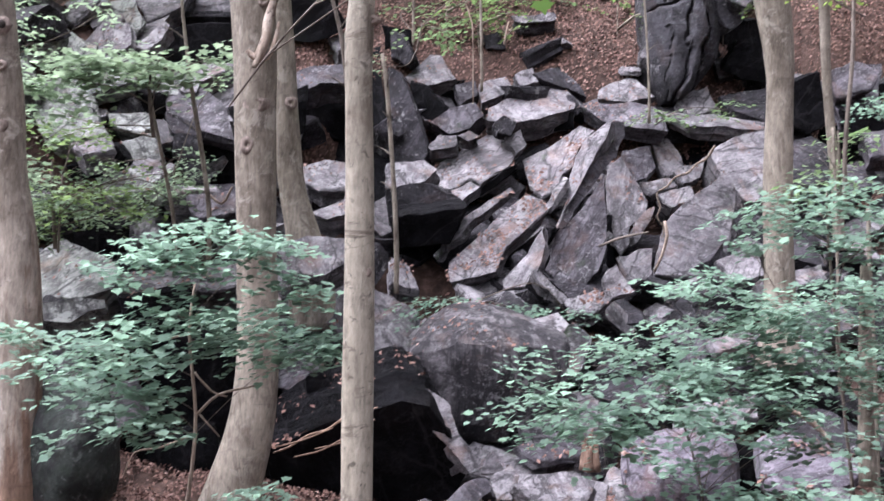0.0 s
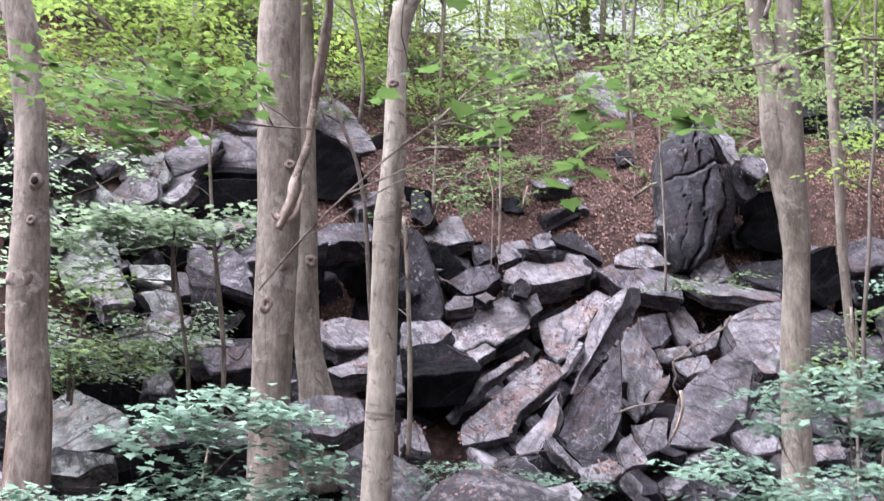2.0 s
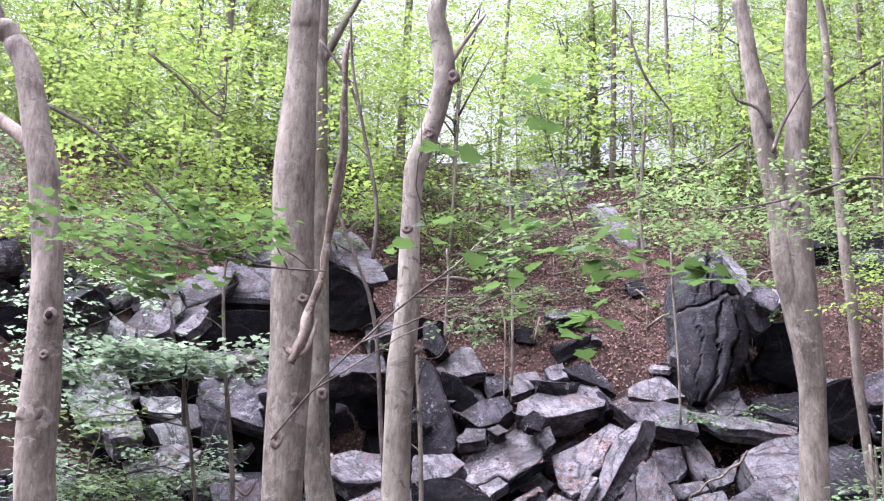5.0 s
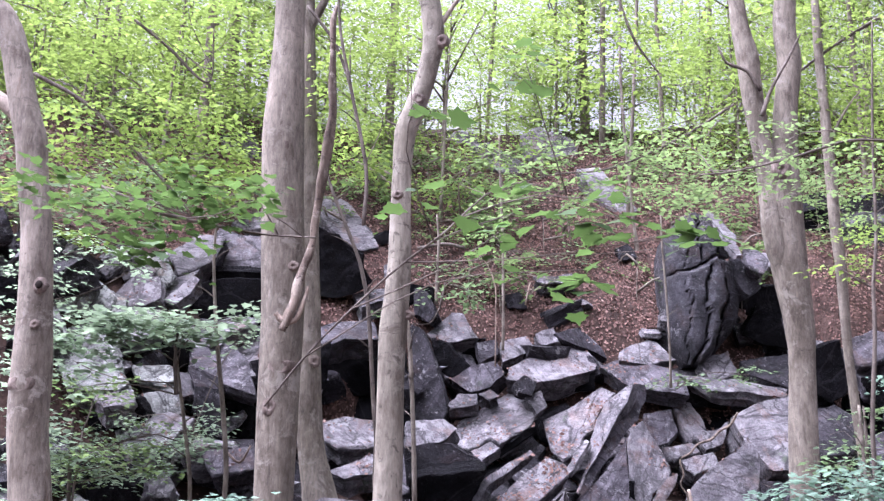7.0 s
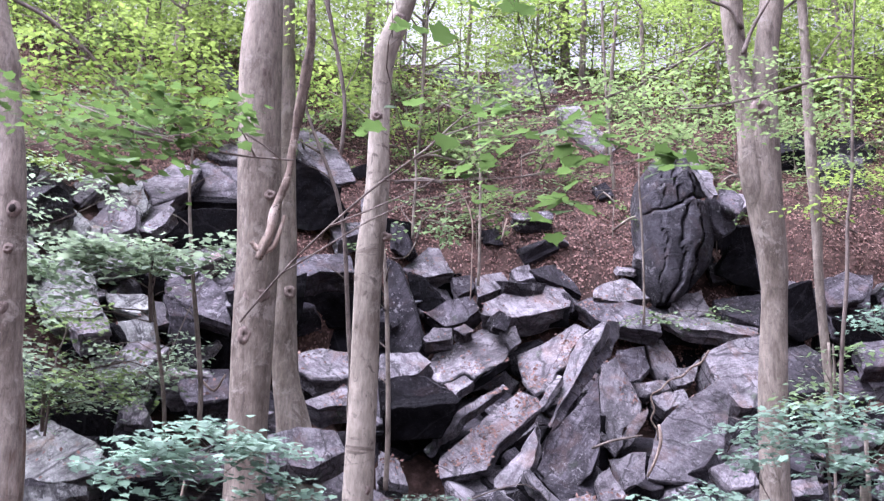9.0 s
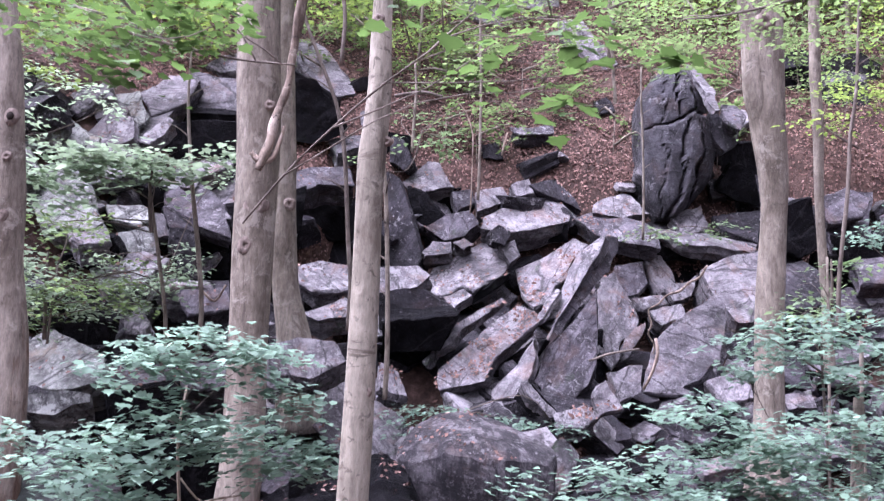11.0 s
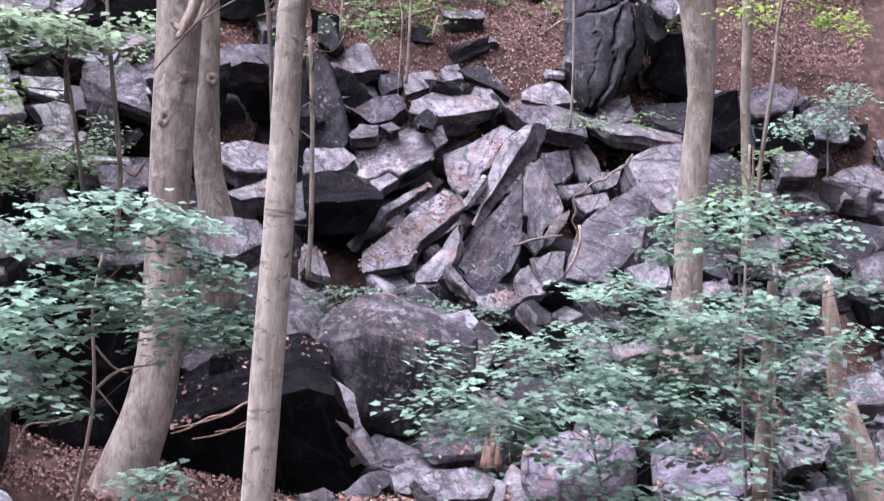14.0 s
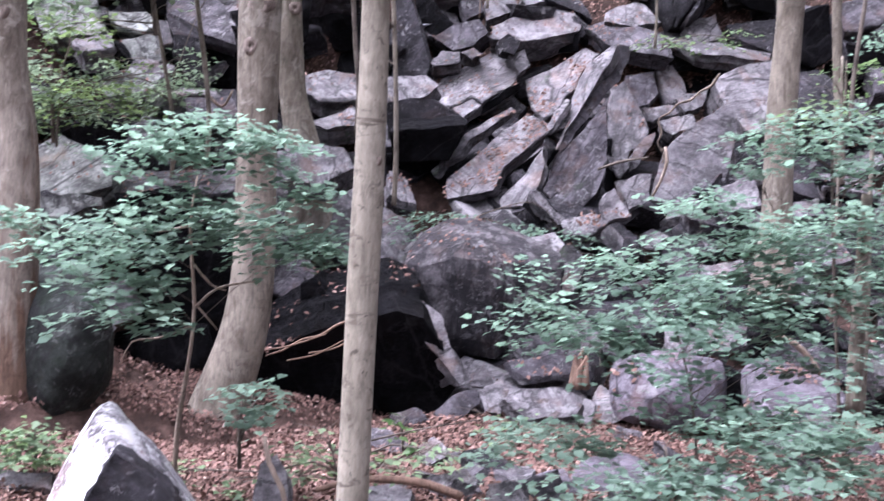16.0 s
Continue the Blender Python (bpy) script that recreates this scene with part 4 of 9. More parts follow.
slab("rock", "brownish grey overhanging schist block", (-3.34, 15.27, 5.59), (-10, 12), [(-0.39, -0.21), (0.12, -0.25), (0.55, -0.33), (0.44, 0.32), (-0.25, 0.48), (-0.49, 0)], 0.60, ROCK, 56)
slab("rock", "white leaning schist slab", (-3.66, 13.99, 4.8), (-25, 40), [(0.03, -0.26), (0.14, -0.05), (0.16, 0.22), (0.02, 0.31), (-0.13, 0), (-0.23, -0.2)], 0.20, ROCK_PALE, 57)
slab("rock", "pale grey schist slab crusted with lichen", (-4.2, 13.91, 4.74), (-5, 35), [(-0.25, -0.31), (0.17, -0.26), (0.33, -0.1), (0.21, 0.3), (-0.1, 0.44), (-0.35, -0.05)], 0.40, ROCK_PALE, 58)
slab("rock", "grey lichen-spotted schist slab lying on the slope", (-4.63, 14.26, 5.24), (-10, 40), [(-0.03, -0.25), (0.3, 0.15), (0.09, 0.22), (-0.36, -0.11)], 0.20, ROCK, 59)
slab("rock", "pale grey schist slab crusted with lichen", (-4.78, 14.46, 5.41), (-10, 40), [(-0.07, -0.21), (0.23, 0.06), (0.05, 0.2), (-0.22, -0.05)], 0.15, ROCK_PALE, 60)
slab("rock", "grey lichen-spotted schist slab lying on the slope", (-4.67, 13.6, 4.61), (0, 30), [(-0.13, -0.22), (0.25, -0.32), (0.27, 0.01), (-0.09, 0.34), (-0.31, 0.19)], 0.40, ROCK_GREEN, 61)
slab("rock", "grey lichen-spotted schist slab lying on the slope", (-3.84, 14, 4.36), (0, 35), [(-0.29, -0.14), (0.08, -0.18), (0.42, -0.06), (0.21, 0.27), (-0.42, 0.12)], 0.40, ROCK_GREEN, 62)
slab("rock", "grey lichen-spotted schist slab lying on the slope", (-4.34, 12.8, 3.53), (-5, 30), [(-0.3, -0.17), (0.01, -0.25), (0.42, -0.24), (0.5, -0.14), (0.11, 0.37), (-0.32, 0.37), (-0.44, 0.08)], 0.50, ROCK_GREEN, 63)
slab("rock", "grey lichen-spotted schist slab lying on the slope", (-3.71, 13.27, 3.6), (0, 30), [(-0.19, -0.08), (0.13, -0.16), (0.26, -0.07), (0.13, 0.16), (-0.33, 0.15)], 0.35, ROCK_GREEN, 64)
slab("rock", "square-edged pale slab jutting from the slope", (-3.89, 12.38, 3.2), (0, 55), [(-0.07, -0.25), (0.25, -0.05), (0.13, 0.21), (-0.3, 0.09)], 0.30, ROCK_PALE, 65)
slab("rock", "near-black stone wall standing in for gap shade", (-3.87, 12.6, 3.07), (0, -12), [(-0.16, -0.14), (0.28, -0.05), (0.17, 0.15), (-0.28, 0.05)], 0.40, ROCK_SHADE, 66)
slab("rock", "grey lichen-spotted schist slab lying on the slope", (-3.5, 12.93, 3.19), (5, 25), [(-0.17, -0.11), (0.1, -0.21), (0.27, -0.07), (0.1, 0.28), (-0.3, 0.12)], 0.40, ROCK_GREEN, 67)
slab("rock", "grey lichen-spotted schist slab lying on the slope", (-3.16, 13.74, 3.75), (0, 35), [(-0.23, -0.09), (0.13, -0.36), (0.33, -0.1), (0.15, 0.24), (-0.39, 0.32)], 0.40, ROCK_GREEN, 68)
slab("rock", "dark schist block in the talus", (-3.02, 13.22, 3.16), (15, 5), [(-0.17, 0), (0, -0.27), (0.23, -0.33), (0.14, 0.29), (-0.21, 0.32)], 0.50, ROCK_DARK, 69)
slab("rock", "near-black stone wall standing in for gap shade", (-2.73, 13.99, 3.55), (-10, 0), [(-0.2, -0.23), (0.12, -0.29), (0.23, -0.08), (0.15, 0.35), (-0.31, 0.26)], 0.50, ROCK_SHADE, 70)
slab("rock", "dark schist block in the talus", (-2.92, 14.33, 4.27), (5, 35), [(-0.15, -0.32), (0.29, -0.22), (0.16, 0.41), (-0.31, 0.15)], 0.40, ROCK_DARK, 71)
slab("rock", "grey lichen-spotted schist slab lying on the slope", (-3.51, 12.48, 2.81), (0, 40), [(-0.19, -0.27), (0.28, -0.15), (0.35, 0.12), (-0.01, 0.24), (-0.42, 0.07)], 0.35, ROCK_GREEN, 72)
slab("rock", "near-black stone wall standing in for gap shade", (-3.6, 11.58, 2.14), (0, -20), [(-0.21, -0.19), (0.23, -0.18), (0.26, 0.08), (-0.03, 0.22), (-0.25, 0.06)], 0.50, ROCK_SHADE, 73)
slab("rock", "grey lichen-spotted schist slab lying on the slope", (-3.17, 11.88, 2.23), (0, 20), [(-0.12, -0.15), (0.12, -0.14), (0.16, 0.02), (0, 0.22), (-0.17, 0.06)], 0.35, ROCK, 74)
slab("rock", "grey schist block with shade put into its colour", (-2.64, 12.81, 2.58), (0, 40), [(-0.14, -0.22), (0.32, -0.12), (0.16, 0.23), (-0.34, 0.12)], 0.35, ROCK_MID, 75)
slab("rock", "grey lichen-spotted schist slab lying on the slope", (-4.94, 12.95, 4.09), (0, 30), [(-0.03, -0.3), (0.26, -0.17), (0, 0.31), (-0.24, 0.17)], 0.40, ROCK_GREEN, 76)
slab("rock", "pale grey schist slab crusted with lichen", (-3.47, 13.95, 4.18), (0, 40), [(-0.09, -0.27), (0.34, -0.12), (0.08, 0.26), (-0.33, 0.13)], 0.35, ROCK_GREEN, 77)
slab("rock", "near-black stone wall standing in for gap shade", (-5.57, 12.89, 4.46), (10, -10), [(-0.16, -0.27), (0.27, -0.14), (0.15, 0.25), (-0.26, 0.16)], 0.70, ROCK_SHADE, 78)

# large boulders at the foot of the slope
slab("rock", "grey mossy boulder with a crack along its face", (-3.63, 11.04, 1.77), (0, 35), [(-0.43, -0.3), (0.07, -0.33), (0.43, -0.2), (0.41, 0.09), (0.29, 0.2), (-0.23, 0.42), (-0.53, 0.13)], 0.60, ROCK_GREEN, 79)
slab("rock", "grey lichen-spotted schist slab lying on the slope", (-3.41, 10.24, 1.43), (0, 30), [(-0.28, -0.13), (0.04, -0.16), (0.32, 0), (0.3, 0.09), (0.02, 0.13), (-0.4, 0.07)], 0.40, ROCK_GREEN, 80)
slab("rock", "thick schist roof slab over a dark hollow", (-2.66, 11.37, 1.72), (0, 50), [(-0.6, -0.3), (0.67, -0.11), (0.61, 0.23), (0.12, 0.19), (-0.79, 0.01)], 0.70, ROCK, 81)
hull_rock([(-3.23, 8.9, 0.9), (-2.91, 8.9, 1.0), (-2.66, 8.85, 0.89), (-2.54, 8.8, 0.56), (-2.54, 8.75, 0.16), (-2.72, 8.7, -0.13), (-2.98, 8.65, -0.25), (-3.27, 8.65, -0.26), (-3.09, 8.55, 0.56), (-2.77, 8.5, 0.49), (-2.84, 8.5, 0.14), (-3.69, 8.8, -0.12), (-3.85, 9.0, 0.85), (-3.54, 9.8, 0.82), (-2.95, 9.8, 0.75), (-2.81, 9.8, -0.19), (-4.1, 9.8, -0.3), (-3.06, 8.9, -0.52), (-3.4, 8.9, -0.53), (-2.79, 8.95, -0.38)], ROCK_MOSSY, 82, "large dark mossy boulder speckled with pale lichen", 2)
slab("rock", "near-black stone wall standing in for gap shade", (-2.8, 10.83, 1.29), (5, -6), [(-0.3, -0.17), (-0.08, -0.27), (0.4, -0.14), (0.34, 0.33), (-0.36, 0.24)], 0.50, ROCK_SHADE, 83)
slab("rock", "pale grey schist slab crusted with lichen", (-1.61, 12.1, 1.77), (0, 45), [(-0.14, -0.13), (0.06, -0.22), (0.22, -0.06), (0.12, 0.25), (-0.26, 0.17)], 0.35, ROCK_PALE, 84)
slab("rock", "dark schist block in the talus", (-1.55, 12.62, 2.03), (15, 20), [(-0.24, -0.03), (0.28, -0.18), (0.41, -0.09), (-0.12, 0.12), (-0.32, 0.18)], 0.30, ROCK_DARK, 85)
slab("rock", "sloping pale schist slab behind young maples", (-0.86, 12.08, 1.31), (10, 35), [(-0.43, -0.04), (0.01, -0.5), (0.51, -0.41), (0.62, 0.06), (-0.09, 0.54), (-0.62, 0.39)], 0.50, ROCK_PALE, 86)
slab("rock", "rounded white stone among leaves", (-0.44, 12.63, 1.74), (15, 35), [(-0.15, -0.08), (-0.01, -0.16), (0.18, -0.19), (0.11, 0.15), (-0.13, 0.28)], 0.30, ROCK_PALE, 87)
slab("rock", "grey schist block with shade put into its colour", (-1.44, 11.04, 0.81), (0, 20), [(-0.22, -0.2), (0.09, -0.24), (0.3, -0.06), (0.11, 0.29), (-0.28, 0.21)], 0.40, ROCK_MID, 88)
hull_rock([(-0.3, 11.6, 1.09), (-0.14, 11.7, 1.38), (0.13, 11.75, 1.55), (0.44, 11.75, 1.56), (0.81, 11.7, 1.38), (1.17, 11.7, 1.25), (1.36, 11.6, 1.13), (-0.38, 11.05, 0.97), (-0.18, 10.9, 0.99), (0.14, 10.82, 1.09), (0.5, 10.82, 1.09), (0.87, 10.95, 1.04), (1.22, 11.15, 1.0), (-0.28, 11.1, 0.68), (-0.08, 11.15, 0.15), (0.21, 11.1, -0.02), (0.6, 11.1, -0.01), (0.96, 11.15, 0.1), (1.26, 11.3, 0.2), (1.28, 11.25, 0.69), (-0.1, 12.5, 0.9), (1.1, 12.5, 0.9), (0.0, 12.4, 0.0), (1.0, 12.4, 0.0)], ROCK_BOULDER, 78, "big rounded boulder with a pale top and dark streaked face", 2)
slab("rock", "grey lichen-spotted schist slab lying on the slope", (1.29, 12.02, 0.92), (15, 20), [(-0.3, -0.13), (-0.19, -0.37), (0.21, -0.24), (0.38, 0.15), (0.23, 0.34), (-0.3, 0.26)], 0.60, ROCK, 89)
slab("rock", "pale grey schist slab crusted with lichen", (-0.25, 11.75, 1.04), (-25, 25), [(-0.1, -0.16), (0.1, -0.25), (0.18, 0.15), (0.04, 0.29), (-0.22, -0.03)], 0.40, ROCK_PALE, 90)
slab("rock", "grey lichen-spotted schist slab lying on the slope", (1.04, 11.2, 0.36), (20, 20), [(-0.23, -0.31), (0.27, -0.26), (0.39, 0.16), (0.02, 0.27), (-0.43, 0.15)], 0.60, ROCK, 91)
slab("rock", "lichened rim of the cave boulder", (0.03, 10.35, 0.33), (30, 22), [(-0.18, 0.26), (-0.04, 0.09), (0.01, -0.28), (0.17, -0.48), (0.31, -0.43), (0.12, -0.1), (0.1, 0.23), (-0.11, 0.38), (-0.38, 0.33)], 0.40, ROCK_PALE, 92)
# the cave's darkness is coloured onto this boulder and the block beside it
slab("rock", "massive boulder overhanging a small cave, shade put into its colour", (-0.56, 10.33, 0.05), (6, -28), [(-0.99, -0.41), (-0.02, -0.66), (0.59, -0.68), (0.84, -0.24), (0.66, 0.2), (0.43, 0.57), (0.16, 0.63), (-0.55, 0.39), (-1.07, 0.1)], 1.10, ROCK_SHADE, 93)
slab("rock", "near-black stone wall standing in for gap shade", (-1.12, 10.72, 0.55), (-10, -10), [(-0.21, -0.22), (0.2, -0.21), (0.26, -0.08), (-0.03, 0.3), (-0.21, 0.21)], 0.50, ROCK_SHADE, 94)
slab("rock", "pale grey schist slab crusted with lichen", (-1.01, 10.84, 0.66), (15, 50), [(0.1, -0.3), (0.27, -0.18), (-0.12, 0.27), (-0.25, 0.22)], 0.30, ROCK_PALE, 95)
slab("rock", "grey schist block with shade put into its colour", (0.24, 9.83, -0.23), (-15, 25), [(-0.09, -0.18), (0.01, -0.12), (0.19, 0.08), (0.13, 0.19), (-0.03, 0.12), (-0.22, -0.08)], 0.35, ROCK_MID, 96)
slab("rock", "pale grey schist slab crusted with lichen", (0.48, 10.23, -0.02), (0, 15), [(0.12, -0.07), (-0.01, 0.13), (-0.11, -0.05)], 0.30, ROCK_PALE, 97)
slab("rock", "grey lichen-spotted schist slab lying on the slope", (0.58, 10.08, -0.15), (5, 25), [(-0.1, -0.15), (0.05, -0.15), (0.14, 0.06), (0.06, 0.19), (-0.15, 0.05)], 0.35, ROCK, 98)
slab("rock", "grey lichen-spotted schist slab lying on the slope", (1.13, 10.02, -0.2), (0, 38), [(-0.34, -0.18), (0.32, -0.17), (0.39, 0.06), (0.08, 0.23), (-0.44, 0.07)], 0.40, ROCK, 99)
slab("rock", "grey schist block with shade put into its colour", (1.06, 10.77, 0.06), (0, 40), [(-0.17, -0.16), (0.28, -0.07), (0.22, 0.2), (-0.33, 0.03)], 0.30, ROCK_MID, 100)
hull_rock([(1.57, 9.9, -0.06), (1.62, 10.0, 0.23), (2.0, 10.1, 0.36), (2.58, 10.1, 0.28), (2.66, 10.0, 0.17), (2.63, 9.8, -0.33), (2.22, 9.75, -0.4), (1.62, 9.75, -0.29), (2.03, 9.65, 0.05), (1.79, 10.9, 0.12), (2.84, 10.9, 0.17), (2.92, 10.9, -0.17), (1.8, 10.9, -0.21)], ROCK_PLUM, 101, "broad purple-grey boulder behind low leaves", 2)
slab("rock", "grey lichen-spotted schist slab lying on the slope", (2.67, 11.14, 0.36), (0, 48), [(-0.32, -0.25), (0.33, -0.1), (0.33, 0.24), (-0.33, 0.12)], 0.40, ROCK, 102)
hull_rock([(2.72, 9.9, 0.19), (3.02, 10.3, 0.29), (3.4, 10.4, 0.25), (3.77, 10.3, 0.05), (3.79, 9.9, -0.07), (3.23, 9.5, -0.18), (2.74, 9.5, -0.17), (2.67, 9.6, 0.03), (3.1, 11.0, 0.11), (4.01, 11.0, -0.02), (3.12, 11.0, -0.4), (4.14, 11.0, -0.35)], ROCK_PLUM, 103, "rounded purple-grey boulder with dead leaves on it", 2)
slab("rock", "grey lichen-spotted schist slab lying on the slope", (1.32, 7.68, -0.27), (0, 45), [(-0.24, -0.11), (0.18, -0.14), (0.36, -0.03), (0.18, 0.14), (-0.15, 0.13), (-0.32, 0.02)], 0.40, ROCK, 104)
slab("rock", "grey schist block with shade put into its colour", (0.72, 6.8, -0.2), (10, 20), [(-0.11, -0.11), (0.14, -0.1), (0.08, 0.14), (-0.11, 0.07)], 0.40, ROCK_MID, 105)
slab("rock", "dark schist block in the talus", (0.38, 7.74, -0.24), (0, 40), [(-0.08, -0.13), (0.16, -0.08), (0.08, 0.14), (-0.16, 0.08)], 0.30, ROCK_DARK, 106)
slab("rock", "grey lichen-spotted schist slab lying on the slope", (0.01, 8.03, -0.25), (0, 30), [(-0.03, -0.12), (0.13, -0.03), (0.01, 0.11), (-0.11, 0.04)], 0.25, ROCK, 107)
slab("rock", "grey lichen-spotted schist slab lying on the slope", (3.34, 9.56, -0.21), (0, 45), [(-0.17, -0.2), (0.24, -0.06), (0.15, 0.17), (-0.22, 0.09)], 0.35, ROCK, 108)
slab("rock", "grey schist block with shade put into its colour", (3.65, 9.27, -0.42), (0, 45), [(-0.2, -0.2), (0.26, -0.07), (0.18, 0.21), (-0.23, 0.07)], 0.35, ROCK_MID, 109)
slab("rock", "grey lichen-spotted schist slab lying on the slope", (1.86, 7.5, -0.29), (0, 40), [(-0.25, -0.17), (0.13, -0.15), (0.32, 0.07), (0.06, 0.18), (-0.26, 0.08)], 0.40, ROCK, 110)
slab("rock", "pale grey schist slab crusted with lichen", (-0.9, 6.3, -0.11), (5, 35), [(0.14, -0.21), (0.08, 0.1), (0, 0.21), (-0.09, 0.13), (-0.13, -0.21)], 0.30, ROCK_PALE, 111)
slab("rock", "pale grey schist slab crusted with lichen", (-2.44, 6.6, -0.21), (0, 60), [(-0.16, -0.09), (0.2, -0.06), (0.17, 0.09), (-0.21, 0.06)], 0.25, ROCK_PALE, 112)
slab("rock", "pale grey schist slab crusted with lichen", (-0.27, 6.6, -0.2), (0, 60), [(-0.15, -0.08), (0.14, -0.13), (0.16, 0.04), (0.04, 0.12), (-0.19, 0.05)], 0.20, ROCK_PALE, 113)
slab("rock", "pale grey schist slab crusted with lichen", (3.2, 12.19, 1.04), (0, 50), [(-0.21, -0.16), (0.25, -0.02), (0.21, 0.16), (-0.25, 0.03)], 0.30, ROCK_PALE, 114)
slab("rock", "pale grey schist slab crusted with lichen", (3.71, 11.98, 0.86), (0, 45), [(-0.16, -0.15), (0.2, -0.08), (0.14, 0.17), (-0.18, 0.06)], 0.30, ROCK_PALE, 115)
slab("rock", "pale grey schist slab crusted with lichen", (4.41, 13.31, 1.76), (0, 35), [(-0.16, -0.16), (0.2, -0.08), (0.16, 0.17), (-0.2, 0.07)], 0.30, ROCK_PALE, 116)
slab("rock", "near-black stone wall standing in for gap shade", (5.03, 13.61, 1.93), (0, -10), [(-0.15, -0.2), (0.4, -0.12), (0.14, 0.14), (-0.38, 0.18)], 0.40, ROCK_SHADE, 117)
slab("rock", "grey lichen-spotted schist slab lying on the slope", (5.04, 13.62, 2.08), (0, 50), [(-0.35, -0.06), (0.11, -0.14), (0.38, -0.17), (0.22, 0.15), (-0.36, 0.22)], 0.30, ROCK, 118)
slab("rock", "grey schist block with shade put into its colour", (2.56, 12.32, 0.9), (0, 30), [(-0.52, -0.22), (0.09, -0.33), (0.49, 0.04), (0.33, 0.39), (-0.38, 0.14)], 0.50, ROCK_MID, 119)
slab("rock", "grey lichen-spotted schist slab lying on the slope", (4.44, 12.8, 1.28), (0, 40), [(-0.24, -0.32), (0.38, -0.12), (0.2, 0.29), (-0.35, 0.17)], 0.40, ROCK, 120)
slab("rock", "grey lichen-spotted schist slab lying on the slope", (4.56, 11.06, 0.15), (0, 20), [(-0.16, -0.22), (0.17, -0.26), (0.17, 0.31), (-0.18, 0.18)], 0.40, ROCK, 121)

# the big dark rock and stones by the forked tree
standing_rock("big dark standing rock split into upright layers", 15.9, [(4.25, 3.17, 3.48), (4.51, 3.05, 3.67), (4.92, 2.99, 3.96), (5.3, 2.97, 4.04), (5.63, 2.96, 4.0), (6.03, 2.94, 4.0), (6.29, 3.0, 3.91), (6.51, 3.17, 3.75), (6.64, 3.36, 3.56)],
              [[(4.26, 3.34), (5.02, 3.51), (5.78, 3.5), (6.64, 3.37)], [(4.26, 3.42), (4.69, 3.64), (5.19, 3.73), (5.79, 3.7), (6.64, 3.47)], [(4.51, 3.21), (5.35, 3.22), (6.12, 3.23), (6.64, 3.36)]], ROCK_RIB, 122)
slab("rock", "pale cracked edge of the big rock", (3.78, 15.65, 6.22), (16, 46), [(-0.06, 0.46), (-0.05, -0.15), (-0.09, -0.68), (0.02, -0.63), (0.12, -0.09), (0.11, 0.49), (-0.04, 0.69)], 0.10, ROCK_PALE, 127)
slab("rock", "cracked block beside the big standing rock", (4.09, 15.75, 5.59), (24, 14), [(-0.19, -0.04), (-0.02, -0.34), (0.25, -0.17), (0.08, 0.21), (-0.11, 0.35)], 0.30, ROCK_RIB, 128)
slab("rock", "pale block wedged beside the big standing rock", (4.26, 15.8, 5.86), (15, 40), [(-0.19, -0.14), (-0.03, -0.33), (0.2, -0.0), (0.13, 0.21), (-0.1, 0.26)], 0.30, ROCK_MID, 129)
slab("rock", "grey schist block with shade put into its colour", (4.41, 16.89, 5.9), (25, 10), [(-0.21, 0.01), (-0.07, -0.39), (0.27, -0.1), (0.25, 0.19), (-0.23, 0.29)], 0.50, ROCK_MID, 130)
slab("rock", "pale grey schist slab crusted with lichen", (4.78, 17.38, 6.28), (0, 45), [(-0.07, -0.31), (0.16, -0.16), (0.15, 0.19), (-0.24, 0.28)], 0.30, ROCK_PALE, 131)
slab("rock", "grey lichen-spotted schist slab lying on the slope", (3.62, 15.62, 4.25), (0, 35), [(-0.15, -0.26), (0.27, -0.12), (0.17, 0.32), (-0.29, 0.06)], 0.35, ROCK, 132)
slab("rock", "dark schist block in the talus", (4.31, 15.66, 4.22), (0, 35), [(-0.27, -0.14), (0.25, -0.36), (0.39, 0.36), (-0.37, 0.16)], 0.40, ROCK_DARK, 133)
slab("rock", "grey lichen-spotted schist slab lying on the slope", (3.82, 15.31, 3.94), (0, 48), [(-0.41, -0.15), (0.57, -0.24), (0.68, -0.04), (-0.04, 0.2), (-0.82, 0.25)], 0.25, ROCK, 134)
slab("rock", "grey schist block with shade put into its colour", (4.18, 16.16, 4.85), (0, 20), [(-0.15, -0.23), (0.18, -0.11), (0.16, 0.25), (-0.19, 0.1)], 0.35, ROCK_MID, 135)
slab("rock", "dark schist block in the talus", (4.68, 16.31, 4.84), (0, 10), [(-0.19, -0.28), (0.19, -0.23), (0.2, 0.31), (-0.19, 0.21)], 0.40, ROCK_DARK, 136)
slab("rock", "near-black stone wall standing in for gap shade", (5.17, 15.6, 4.18), (0, -5), [(-0.2, -0.32), (0.23, -0.23), (0.17, 0.18), (-0.2, 0.37)], 0.50, ROCK_SHADE, 137)
slab("rock", "pale grey schist slab crusted with lichen", (5.18, 15.72, 4.51), (10, 50), [(-0.21, -0.04), (-0.02, -0.32), (0.15, -0.23), (0.14, 0.24), (-0.06, 0.37)], 0.25, ROCK_PALE, 138)
slab("rock", "grey lichen-spotted schist slab lying on the slope", (6, 15.87, 4.56), (0, 25), [(-0.31, -0.3), (0.25, -0.26), (0.4, 0.38), (-0.33, 0.19)], 0.50, ROCK_MID, 139)
slab("rock", "grey lichen-spotted schist slab lying on the slope", (5.8, 15.41, 4.08), (0, 50), [(-0.33, -0.26), (0.21, -0.23), (0.42, 0.36), (-0.3, 0.15)], 0.30, ROCK_MID, 140)
